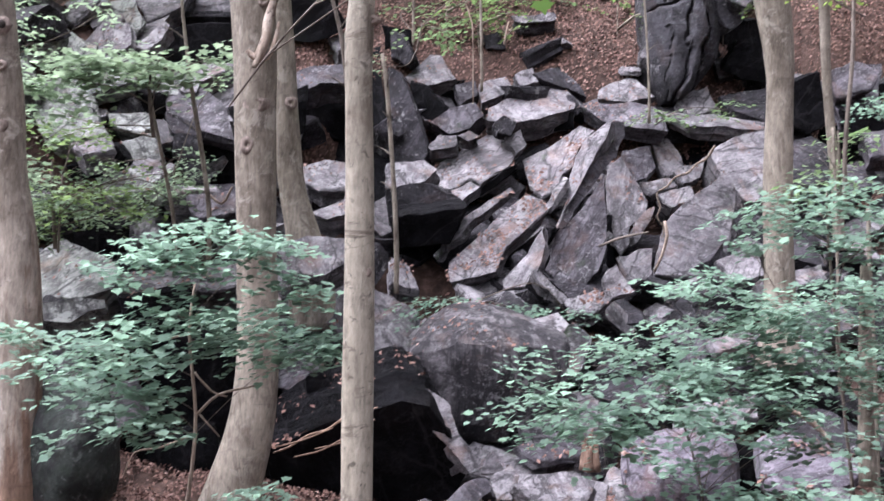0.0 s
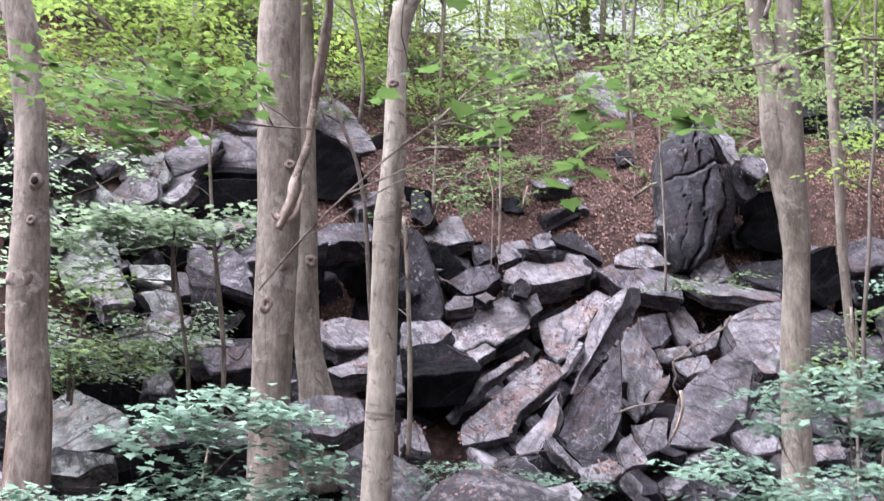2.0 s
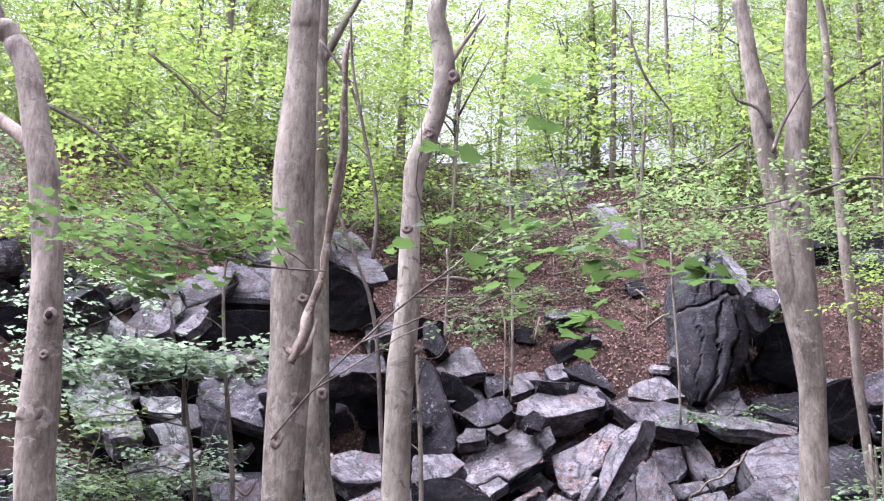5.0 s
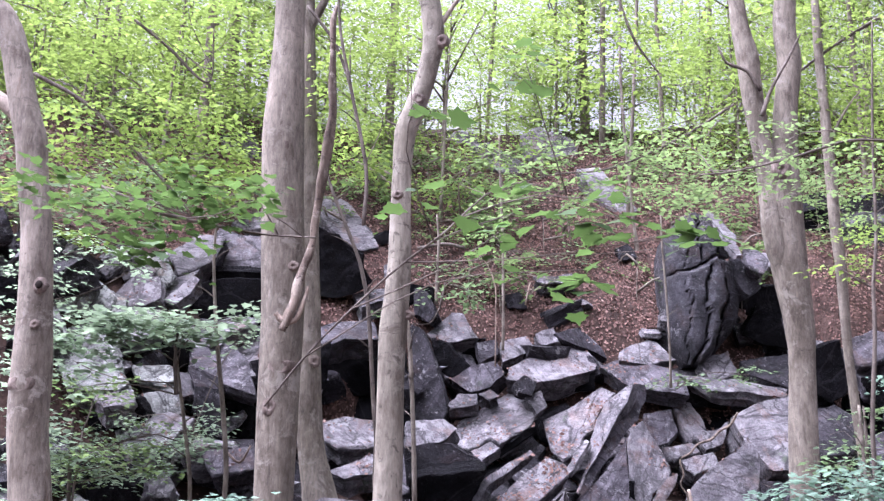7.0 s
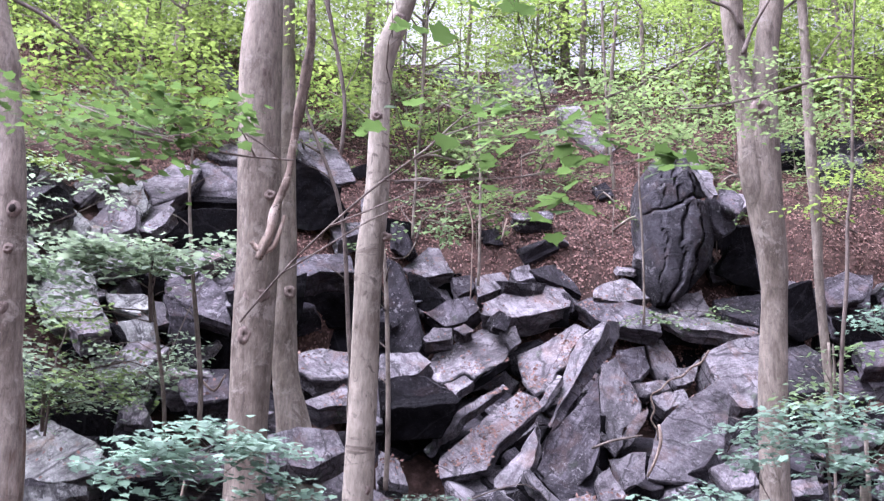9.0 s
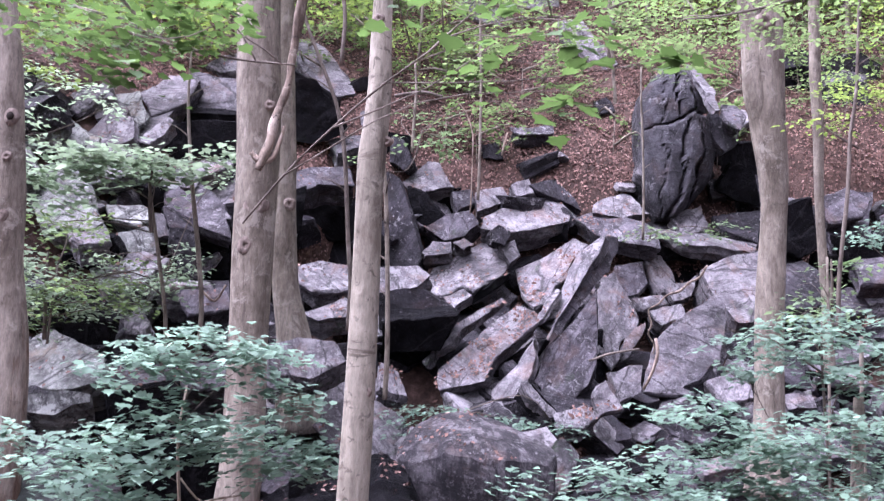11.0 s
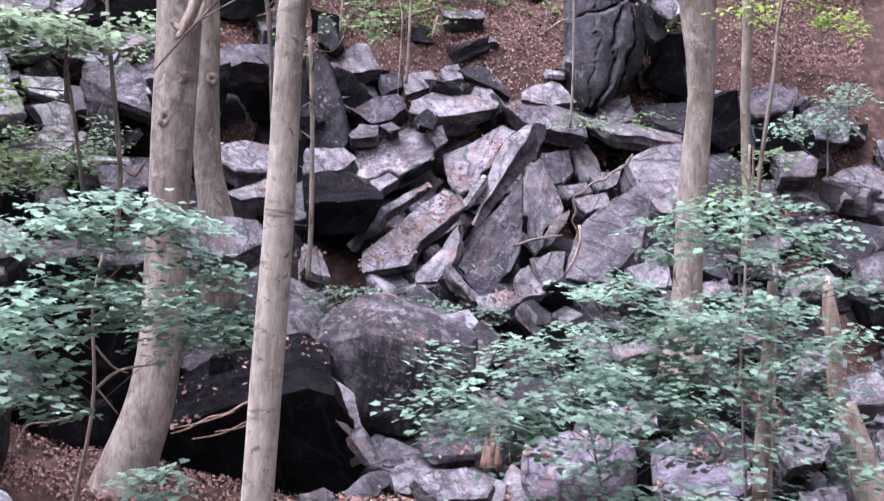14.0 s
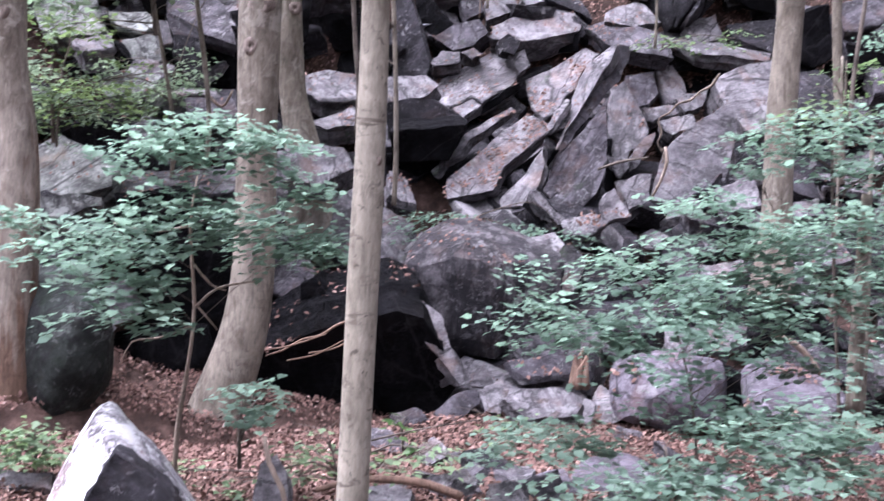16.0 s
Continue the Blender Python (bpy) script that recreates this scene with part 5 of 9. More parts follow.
slab("rock", "near-black stone wall standing in for gap shade", (5.65, 15.38, 3.72), (0, -5), [(-0.32, -0.13), (0.33, -0.19), (0.35, 0.19), (-0.35, 0.14)], 0.40, ROCK_SHADE, 141)
slab("rock", "near-black stone wall standing in for gap shade", (6.44, 19.49, 7.86), (0, 0), [(-0.21, -0.18), (0.2, -0.22), (0.22, 0.21), (-0.21, 0.2)], 0.50, ROCK_SHADE, 142)
slab("rock", "pale boulder high on the wooded slope", (1.85, 23.55, 10.36), (5, 30), [(-0.59, -0.45), (0.15, -0.62), (0.66, -0.35), (0.56, 0.38), (-0.19, 0.72), (-0.6, 0.37)], 1.00, ROCK_PALE, 143)
slab("rock", "pale grey schist slab crusted with lichen", (-0.1, 24.98, 11.06), (0, 45), [(-0.26, -0.49), (0.48, -0.2), (0.2, 0.5), (-0.41, 0.2)], 0.40, ROCK_PALE, 144)
slab("rock", "pale grey schist slab crusted with lichen", (0.74, 22.67, 9.72), (0, 45), [(-0.1, -0.5), (0.42, -0.79), (0.5, -0.2), (-0.21, 0.85), (-0.65, 0.71)], 0.40, ROCK_PALE, 145)
slab("rock", "long pale slab high on the leafy slope", (2.65, 19.8, 8.09), (0, 35), [(-0.13, -0.25), (0.22, -0.8), (0.52, -0.46), (-0.1, 0.84), (-0.54, 0.75)], 0.40, ROCK_PALE, 146)
slab("rock", "grey schist block with shade put into its colour", (1.43, 16.75, 5.72), (0, 50), [(-0.25, -0.12), (0.31, -0.09), (0.31, 0.14), (-0.37, 0.07)], 0.25, ROCK_MID, 147)
slab("rock", "near-black stone wall standing in for gap shade", (1.47, 16.87, 5.61), (0, -15), [(-0.23, -0.08), (0.27, -0.12), (0.27, 0.11), (-0.32, 0.09)], 0.40, ROCK_SHADE, 148)
slab("rock", "grey lichen-spotted schist slab lying on the slope", (-4.31, 19.91, 8.83), (0, 20), [(-0.21, -0.49), (0.46, -0.33), (0.19, 0.5), (-0.44, 0.34)], 0.80, ROCK, 149)
slab("rock", "dark schist block in the talus", (0.78, 16.61, 5.34), (0, 20), [(-0.12, -0.14), (0.18, -0.13), (0.1, 0.17), (-0.16, 0.11)], 0.30, ROCK_DARK, 150)
slab("rock", "dark schist block in the talus", (2.62, 17.59, 6.39), (0, 20), [(-0.09, -0.15), (0.19, -0.09), (0.07, 0.17), (-0.17, 0.07)], 0.30, ROCK_DARK, 151)

# dead leaves drifted on and between the slabs
leaf_patch((1.15, 14.71, 3.06), (-24, 38), (0.22, 0.34), 90, 152, 0.065)
leaf_patch((0.73, 14.18, 2.63), (-24, 38), (0.14, 0.11), 40, 153, 0.065)
leaf_patch((-0.2, 13.39, 1.78), (0, 35), (0.24, 0.27), 260, 154, 0.055)
leaf_patch((2.38, 13.45, 2.14), (5, 30), (0.17, 0.14), 60, 155, 0.065)
leaf_patch((1.81, 12.61, 1.53), (0, 35), (0.16, 0.08), 50, 156, 0.065)
leaf_patch((-1.46, 14.35, 3.51), (0, 40), (0.33, 0.15), 140, 157, 0.065)
leaf_patch((2.59, 16.29, 5.07), (0, 40), (0.83, 0.25), 320, 158, 0.065)
leaf_patch((0.39, 15.66, 4.24), (0, 40), (0.24, 0.06), 40, 159, 0.065)
leaf_patch((2.05, 15.51, 4.18), (0, 45), (0.24, 0.12), 60, 160, 0.065)
leaf_patch((4.22, 15.9, 4.62), (0, 40), (0.32, 0.12), 70, 161, 0.065)
leaf_patch((-1.12, 10.02, 0.33), (0, 45), (0.36, 0.08), 130, 162, 0.065)
leaf_patch((3.52, 10.38, 0), (0, 45), (0.42, 0.11), 150, 163, 0.065)
leaf_patch((1.67, 10.09, -0.25), (0, 35), (0.13, 0.23), 140, 164, 0.065)
leaf_patch((0.37, 9.6, -0.36), (0, 60), (0.29, 0.10), 130, 165, 0.065)
leaf_patch((2.51, 8.66, -0.49), (0, 60), (0.44, 0.11), 160, 166, 0.065)
leaf_patch((-1.35, 15.19, 4.52), (0, 45), (0.23, 0.12), 50, 167, 0.065)
leaf_patch((4.28, 12.92, 1.61), (0, 40), (0.26, 0.13), 60, 168, 0.065)
leaf_patch((2.74, 9.96, -0.53), (0, 50), (0.30, 0.10), 90, 169, 0.065)

hull_rock([(-1.69, 5.9, 0.41), (-1.77, 5.8, 0.39), (-1.49, 5.1, 0.34), (-1.8, 5.6, 0.26), (-1.43, 5.6, 0.3), (-1.24, 5.3, 0.15), (-2.12, 5.7, -0.39), (-1.75, 5, -0.34), (-0.97, 5, -0.31), (-0.99, 5.7, -0.35), (-1.83, 6.4, 0.16)], ROCK_CRUSTED, 77, "pale tent-shaped boulder with a dark front standing on the leaf litter", 1)

# near-black walls that put the hollows' shade into colour
slab("rock", "near-black stone wall standing in for gap shade", (-2.23, 11, 0.49), (0, -18), [(-0.78, -1.03), (0.55, -0.97), (0.61, -0.09), (0.56, 0.68), (-0.21, 0.7), (-0.73, 0.62)], 0.60, ROCK_SHADE, 170)
slab("rock", "near-black stone wall standing in for gap shade", (-1.64, 15.24, 4.04), (0, -12), [(-0.34, -0.41), (0.41, -0.37), (0.34, 0.4), (-0.41, 0.38)], 0.50, ROCK_SHADE, 171)
slab("rock", "near-black stone wall standing in for gap shade", (-2.67, 13.75, 3.14), (0, -10), [(-0.17, -0.4), (0.25, -0.39), (0.19, 0.44), (-0.28, 0.36)], 0.50, ROCK_SHADE, 172)
slab("rock", "near-black stone wall standing in for gap shade", (-3.2, 14.94, 5), (0, -25), [(-0.38, -0.29), (0.43, -0.3), (0.43, 0.29), (-0.49, 0.29)], 0.50, ROCK_SHADE, 173)
slab("rock", "near-black stone wall standing in for gap shade", (-0.21, 13.81, 2.33), (0, -25), [(-0.38, -0.25), (0.31, -0.19), (0.5, 0.29), (-0.42, 0.15)], 0.50, ROCK_SHADE, 174)
slab("rock", "near-black stone wall standing in for gap shade", (-0.3, 14.04, 2.24), (0, -20), [(-0.31, -0.22), (0.02, -0.36), (0.3, -0.12), (0.34, 0.43), (-0.36, 0.25)], 0.40, ROCK_SHADE, 175)
slab("rock", "near-black stone wall standing in for gap shade", (4.59, 16.74, 5.25), (0, -15), [(-0.45, -0.39), (0.45, -0.45), (0.43, 0.5), (-0.43, 0.35)], 0.50, ROCK_SHADE, 176)
slab("rock", "near-black stone wall standing in for gap shade", (2.3, 12.09, 0.8), (0, -15), [(-0.22, -0.12), (0.27, -0.1), (0.28, 0.16), (-0.33, 0.07)], 0.40, ROCK_SHADE, 177)
slab("rock", "near-black stone wall standing in for gap shade", (2.13, 14.01, 2.2), (0, -5), [(-0.07, -0.38), (0.1, -0.37), (0.05, 0.37), (-0.09, 0.37)], 0.30, ROCK_SHADE, 178)
slab("rock", "near-black stone wall standing in for gap shade", (1.03, 13.84, 1.96), (-25, -5), [(-0.27, -0.41), (0.03, -0.22), (0.42, 0.4), (0.24, 0.4), (-0.43, -0.2)], 0.30, ROCK_SHADE, 179)
slab("rock", "near-black stone wall standing in for gap shade", (3.78, 11.6, 0.26), (0, -15), [(-0.37, -0.23), (0.57, -0.12), (0.28, 0.21), (-0.48, 0.14)], 0.40, ROCK_SHADE, 180)
slab("rock", "near-black stone wall standing in for gap shade", (-1.6, 11.23, 0.53), (0, -10), [(-0.17, -0.52), (0.23, -0.38), (0.15, 0.47), (-0.21, 0.42)], 0.40, ROCK_SHADE, 181)
slab("rock", "near-black stone wall standing in for gap shade", (-3.79, 13.76, 3.91), (0, -15), [(-0.36, -0.15), (0.42, -0.13), (0.38, 0.15), (-0.44, 0.13)], 0.40, ROCK_SHADE, 182)
slab("rock", "near-black stone wall standing in for gap shade", (-3.9, 12.68, 2.94), (0, -15), [(-0.35, -0.12), (0.4, -0.07), (0.36, 0.12), (-0.41, 0.07)], 0.40, ROCK_SHADE, 183)
slab("rock", "near-black stone wall standing in for gap shade", (3.34, 15.57, 3.76), (0, -15), [(-0.33, -0.14), (0.38, -0.16), (0.45, 0.16), (-0.5, 0.14)], 0.40, ROCK_SHADE, 184)
slab("rock", "near-black stone wall standing in for gap shade", (1.46, 15.72, 3.94), (0, -15), [(-0.34, -0.16), (0.46, -0.1), (0.45, 0.22), (-0.58, 0.03)], 0.40, ROCK_SHADE, 185)
slab("rock", "near-black stone wall standing in for gap shade", (-0.03, 16.15, 4.41), (0, -15), [(-0.22, -0.23), (0.27, -0.18), (0.35, 0.24), (-0.4, 0.18)], 0.40, ROCK_SHADE, 186)
slab("rock", "near-black stone wall standing in for gap shade", (-0.64, 16.32, 5.13), (0, -12), [(-0.18, -0.3), (0.24, -0.37), (0.18, 0.3), (-0.24, 0.37)], 0.40, ROCK_SHADE, 187)
leaf_patch((0.15, 12.34, 1.33), (0, 60), (0.50, 0.09), 160, 188, 0.065)
leaf_patch((0.96, 12.31, 1.31), (0, 60), (0.44, 0.08), 120, 189, 0.065)
leaf_patch((1.66, 12.38, 1.28), (0, 60), (0.25, 0.06), 60, 190, 0.065)

# boulders and drifts farther along the foot of the slope
slab("rock", "grey lichen-spotted schist slab lying on the slope", (4.5, 10.68, 0.21), (0, 40), [(-0.16, -0.19), (0.27, -0.07), (0.14, 0.23), (-0.25, 0.03)], 0.35, ROCK, 191)
slab("rock", "dark schist block in the talus", (4.84, 10.24, 0.06), (-10, 10), [(-0.15, -0.35), (0.26, -0.19), (0.1, 0.32), (-0.21, 0.23)], 0.50, ROCK_DARK, 192)
slab("rock", "grey schist block with shade put into its colour", (5.4, 14.63, 3.05), (0, 35), [(-0.21, -0.31), (0.38, -0.06), (0.21, 0.32), (-0.38, 0.06)], 0.35, ROCK_MID, 193)
slab("rock", "grey lichen-spotted schist slab lying on the slope", (7.11, 15.08, 3.4), (0, 40), [(-0.42, -0.31), (0.3, -0.35), (0.51, 0.12), (0.1, 0.42), (-0.47, 0.13)], 0.40, ROCK, 194)
slab("rock", "pale grey schist slab crusted with lichen", (5.61, 13.21, 1.94), (0, 45), [(-0.26, -0.24), (0.35, -0.09), (0.24, 0.29), (-0.33, 0.04)], 0.35, ROCK_PALE, 195)
slab("rock", "grey lichen-spotted schist slab lying on the slope", (6.62, 13.48, 2.09), (0, 35), [(-0.29, -0.32), (0.32, -0.19), (0.3, 0.33), (-0.32, 0.19)], 0.40, ROCK, 196)
slab("rock", "near-black stone wall standing in for gap shade", (6.56, 13, 1.56), (0, -8), [(-0.28, -0.21), (0.44, -0.23), (0.3, 0.31), (-0.46, 0.13)], 0.50, ROCK_SHADE, 197)
slab("rock", "grey schist block with shade put into its colour", (6.32, 12.1, 1.03), (0, 40), [(-0.36, -0.35), (0.32, -0.23), (0.39, 0.41), (-0.34, 0.19)], 0.50, ROCK_MID, 198)
slab("rock", "pale grey schist slab crusted with lichen", (5.53, 11.55, 0.77), (0, 45), [(-0.24, -0.25), (0.22, -0.14), (0.22, 0.25), (-0.19, 0.14)], 0.35, ROCK_PALE, 199)
slab("rock", "grey lichen-spotted schist slab lying on the slope", (5.23, 12.01, 1.05), (0, 45), [(-0.25, -0.22), (0.23, -0.11), (0.26, 0.23), (-0.23, 0.11)], 0.35, ROCK, 200)
slab("rock", "grey lichen-spotted schist slab lying on the slope", (5.79, 10.8, 0.36), (0, 30), [(-0.3, -0.33), (0.3, -0.24), (0.32, 0.37), (-0.31, 0.21)], 0.50, ROCK, 201)
slab("rock", "grey schist block with shade put into its colour", (4.3, 9.66, -0.14), (0, 45), [(-0.25, -0.22), (0.23, -0.13), (0.23, 0.22), (-0.21, 0.14)], 0.35, ROCK_MID, 202)
slab("rock", "grey lichen-spotted schist slab lying on the slope", (7.93, 15.47, 3.93), (0, 30), [(-0.42, -0.41), (0.46, -0.24), (0.45, 0.48), (-0.47, 0.19)], 0.50, ROCK, 203)
slab("rock", "dark schist block in the talus", (7.81, 14.58, 2.93), (0, 25), [(-0.37, -0.39), (0.37, -0.25), (0.43, 0.45), (-0.42, 0.21)], 0.50, ROCK_DARK, 204)
slab("rock", "grey lichen-spotted schist slab lying on the slope", (0.16, 7.02, -0.21), (0, 45), [(-0.07, -0.11), (0.18, -0.06), (0.07, 0.12), (-0.18, 0.05)], 0.30, ROCK, 205)
slab("rock", "pale grey schist slab crusted with lichen", (0.47, 6.66, -0.19), (0, 45), [(-0.08, -0.11), (0.16, -0.05), (0.06, 0.11), (-0.14, 0.06)], 0.30, ROCK_PALE, 206)
slab("rock", "grey schist block with shade put into its colour", (1.25, 6.71, -0.21), (0, 45), [(-0.14, -0.1), (0.17, -0.06), (0.12, 0.11), (-0.16, 0.06)], 0.30, ROCK_MID, 207)
slab("rock", "grey lichen-spotted schist slab lying on the slope", (3.02, 9.39, -0.42), (0, 45), [(-0.19, -0.18), (0.26, -0.07), (0.17, 0.18), (-0.24, 0.07)], 0.30, ROCK, 208)
slab("rock", "grey lichen-spotted schist slab lying on the slope", (2.56, 7.65, -0.32), (0, 45), [(-0.17, -0.14), (0.23, -0.08), (0.16, 0.14), (-0.21, 0.08)], 0.30, ROCK, 209)
slab("rock", "grey schist block with shade put into its colour", (1.83, 9.19, -0.42), (0, 45), [(-0.16, -0.13), (0.22, -0.06), (0.14, 0.13), (-0.19, 0.06)], 0.30, ROCK_MID, 210)
leaf_patch((5.13, 12.44, 1.38), (0, 42), (0.38, 0.19), 90, 211, 0.065)
leaf_patch((4.13, 10.84, 0.09), (0, 42), (0.44, 0.17), 120, 212, 0.065)
leaf_patch((5.78, 13.06, 1.87), (0, 42), (0.40, 0.13), 90, 213, 0.065)
leaf_patch((5.84, 12.21, 1.17), (0, 42), (0.31, 0.19), 70, 214, 0.065)
leaf_patch((4.71, 10.67, -0.13), (0, 42), (0.43, 0.14), 120, 215, 0.065)
leaf_patch((6.65, 13.73, 2.42), (0, 42), (0.42, 0.14), 70, 216, 0.065)
leaf_patch((3.99, 11.34, 0.53), (0, 42), (0.29, 0.09), 50, 217, 0.065)

# near-black backing slabs, added as the shade in gaps between the blocks
slab("rock", "near-black backing slab standing in for shade behind the blocks", (2.07, 15.28, 2.62), (0, 30), [(-1.9, -1.12), (0.34, -1.26), (1.71, -0.93), (1.98, 1.34), (-0.04, 1.42), (-2.04, 0.81)], 0.50, ROCK_SHADE, 218)
slab("rock", "near-black backing slab standing in for shade behind the blocks", (1.18, 16.6, 4.38), (0, 34), [(-1.5, -1.11), (0.7, -0.82), (1.93, -0.12), (1.23, 0.43), (-0.5, 0.86), (-1.91, 0.93)], 0.50, ROCK_SHADE, 219)
slab("rock", "near-black backing slab standing in for shade behind the blocks", (4.78, 16.2, 3.97), (0, 34), [(-1.24, -0.5), (-0.27, -1.27), (1.02, -1.03), (1.57, 1.04), (0.39, 1.11), (-1.45, 0.93)], 0.50, ROCK_SHADE, 220)
slab("rock", "near-black backing slab standing in for shade behind the blocks", (-1.36, 15.48, 3.73), (0, 30), [(-0.4, -1.35), (0.68, -1.32), (0.44, 1.65), (-0.76, 1.39)], 0.50, ROCK_SHADE, 221)

# more blocks up the bank
slab("rock", "pale grey schist slab crusted with lichen", (-4.32, 14.25, 5.11), (-8, 45), [(-0.11, -0.21), (0.2, -0.12), (0.21, 0.05), (-0.08, 0.3), (-0.22, -0.01)], 0.20, ROCK_PALE, 222)
slab("rock", "streaked pale schist slab below the overhang", (-3.71, 14.88, 5.4), (-18, 42), [(-0.01, -0.69), (0.15, -0.37), (0.21, -0.12), (0.19, 0.56), (0.01, 0.79), (-0.05, 0.44), (-0.27, -0.02), (-0.22, -0.48)], 0.30, ROCK_MID, 223)
slab("rock", "grey lichen-spotted schist slab lying on the slope", (-3.09, 14.08, 4.3), (-5, 48), [(-0.11, -0.42), (0.06, -0.41), (0.04, -0.17), (0.37, 0.17), (0.41, 0.33), (0.03, 0.39), (-0.28, 0.19), (-0.51, -0.03)], 0.22, ROCK, 224)
slab("rock", "near-black stone wall standing in for gap shade", (-2.95, 14.57, 4.27), (0, -18), [(-0.18, -0.18), (0.23, -0.07), (0.22, 0.23), (-0.27, 0.02)], 0.30, ROCK_SHADE, 225)
slab("rock", "grey lichen-spotted schist slab lying on the slope", (-2.75, 14.11, 4.01), (-5, 30), [(0.05, -0.21), (0.17, -0.12), (0.07, 0.3), (-0.3, 0.04)], 0.30, ROCK, 226)
slab("rock", "pale grey schist slab crusted with lichen", (-2.91, 13.68, 3.8), (8, 48), [(-0.05, -0.23), (0.37, -0.24), (0.27, -0.08), (-0.1, 0.26), (-0.51, 0.29)], 0.20, ROCK_PALE, 227)
slab("rock", "grey schist block with shade put into its colour", (-3.09, 13.36, 3.43), (12, 12), [(-0.16, 0.03), (0.02, -0.23), (0.22, -0.29), (0.15, 0.19), (-0.25, 0.31)], 0.35, ROCK_MID, 228)
slab("rock", "dark schist block in the talus", (-4.92, 13.66, 4.86), (0, 20), [(-0.04, -0.17), (0.15, -0.11), (0.04, 0.19), (-0.15, 0.1)], 0.30, ROCK_DARK, 229)
slab("rock", "grey lichen-spotted schist slab lying on the slope", (-3.43, 13.27, 3.48), (5, 25), [(-0.12, -0.07), (0.06, -0.18), (0.22, -0.13), (0.08, 0.18), (-0.23, 0.21)], 0.25, ROCK, 230)
slab("rock", "grey lichen-spotted schist slab lying on the slope", (-3.34, 12.66, 2.98), (0, 48), [(-0.14, -0.19), (0.23, -0.14), (0.27, 0.07), (-0.05, 0.21), (-0.31, 0.07)], 0.20, ROCK, 231)
slab("rock", "dark block under the streaked slab", (-1.98, 16.25, 5.64), (10, -4), [(-0.26, -0.23), (-0.05, -0.38), (0.37, -0.26), (0.37, -0.05), (0.09, 0.14), (-0.19, 0.46), (-0.33, 0.32)], 0.60, ROCK_SHADE, 232)
slab("rock", "grey lichen-spotted schist slab lying on the slope", (-1.31, 11.5, 1.96), (0, 30), [(-0.33, -0.25), (0.1, -0.29), (0.46, -0.03), (0.3, 0.22), (-0.09, 0.26), (-0.43, 0.11)], 0.40, ROCK, 233)
# dark slab laid on the boulder's front for the shade of that side
slab("rock", "slab added on the tent-shaped boulder's front, dark as its shade", (-1.39, 5.03, 0.13), (4, 14), [(-0.08, 0.2), (-0.17, 0.01), (-0.21, -0.13), (0.29, -0.12), (0.17, 0.04)], 0.20, ROCK_DARK, 234)
leaf_patch((1.51, 15.15, 3.51), (-22, 42), (0.31, 0.23), 260, 235, 0.05)
leaf_patch((0.99, 14.38, 2.73), (-24, 42), (0.22, 0.18), 160, 236, 0.05)
leaf_patch((0.55, 13.64, 2.13), (-24, 42), (0.31, 0.24), 220, 237, 0.05)
leaf_patch((1.22, 13.92, 2.35), (-24, 42), (0.14, 0.21), 120, 238, 0.05)
leaf_patch((1.58, 14.51, 2.84), (-30, 42), (0.11, 0.18), 90, 239, 0.05)
leaf_patch((0.4, 14.92, 3.24), (-12, 42), (0.30, 0.15), 90, 240, 0.05)
leaf_patch((2.57, 14.46, 2.81), (5, 42), (0.18, 0.15), 90, 241, 0.05)
leaf_patch((1.95, 12.73, 1.48), (0, 42), (0.26, 0.10), 120, 242, 0.05)
leaf_patch((-0.27, 13.19, 1.87), (0, 42), (0.30, 0.30), 260, 243, 0.05)
leaf_patch((1.06, 10.67, -0.16), (0, 42), (0.43, 0.16), 200, 244, 0.05)
leaf_patch((1.73, 11.15, 0.31), (0, 42), (0.17, 0.34), 160, 245, 0.05)
slab("rock", "near-black stone wall standing in for gap shade", (6.03, 18.27, 7.15), (0, -4), [(-0.23, -0.37), (0.27, -0.32), (0.23, 0.23), (-0.02, 0.26), (-0.26, 0.2)], 0.50, ROCK_SHADE, 246)
slab("rock", "dark schist block in the talus", (6.69, 17.76, 6.85), (-5, 8), [(-0.33, -0.32), (0.35, -0.26), (0.35, 0.18), (0, 0.25), (-0.37, 0.16)], 0.50, ROCK_DARK, 247)
slab("rock", "grey schist block with shade put into its colour", (6.81, 18.26, 7.26), (0, 48), [(-0.42, -0.33), (0.27, -0.25), (0.51, 0.2), (0.08, 0.36), (-0.43, 0.04)], 0.25, ROCK_MID, 248)

# slabs that fill the bank between the larger ones
slab("rock", "pale stone beside the big rounded boulder", (1.07, 11.6, 1.18), (8, 46), [(-0.28, -0.21), (0.11, -0.19), (0.3, 0.06), (0.21, 0.25), (-0.33, 0.1)], 0.30, ROCK_PALE, 302)
slab("rock", "near-black stone wall standing in for gap shade", (-3.27, 14.4, 4.69), (0, -10), [(-0.58, -0.15), (0.07, -0.43), (0.63, -0.23), (0.61, 0.37), (-0.07, 0.35), (-0.66, 0.11)], 0.40, ROCK_SHADE, 303)
slab("rock", "grey lichen-spotted schist slab lying on the slope", (-4.41, 13.55, 4.27), (-5, 34), [(-0.57, -0.28), (0.14, -0.37), (0.73, -0.17), (0.57, 0.28), (-0.11, 0.32), (-0.79, 0.23)], 0.30, ROCK_GREEN, 304)
slab("rock", "thin pale flake among the slabs", (-4.7, 14.25, 5.21), (-10, 46), [(0.02, -0.39), (0.27, 0.19), (0.02, 0.39), (-0.31, -0.17)], 0.12, ROCK_PALE, 305)
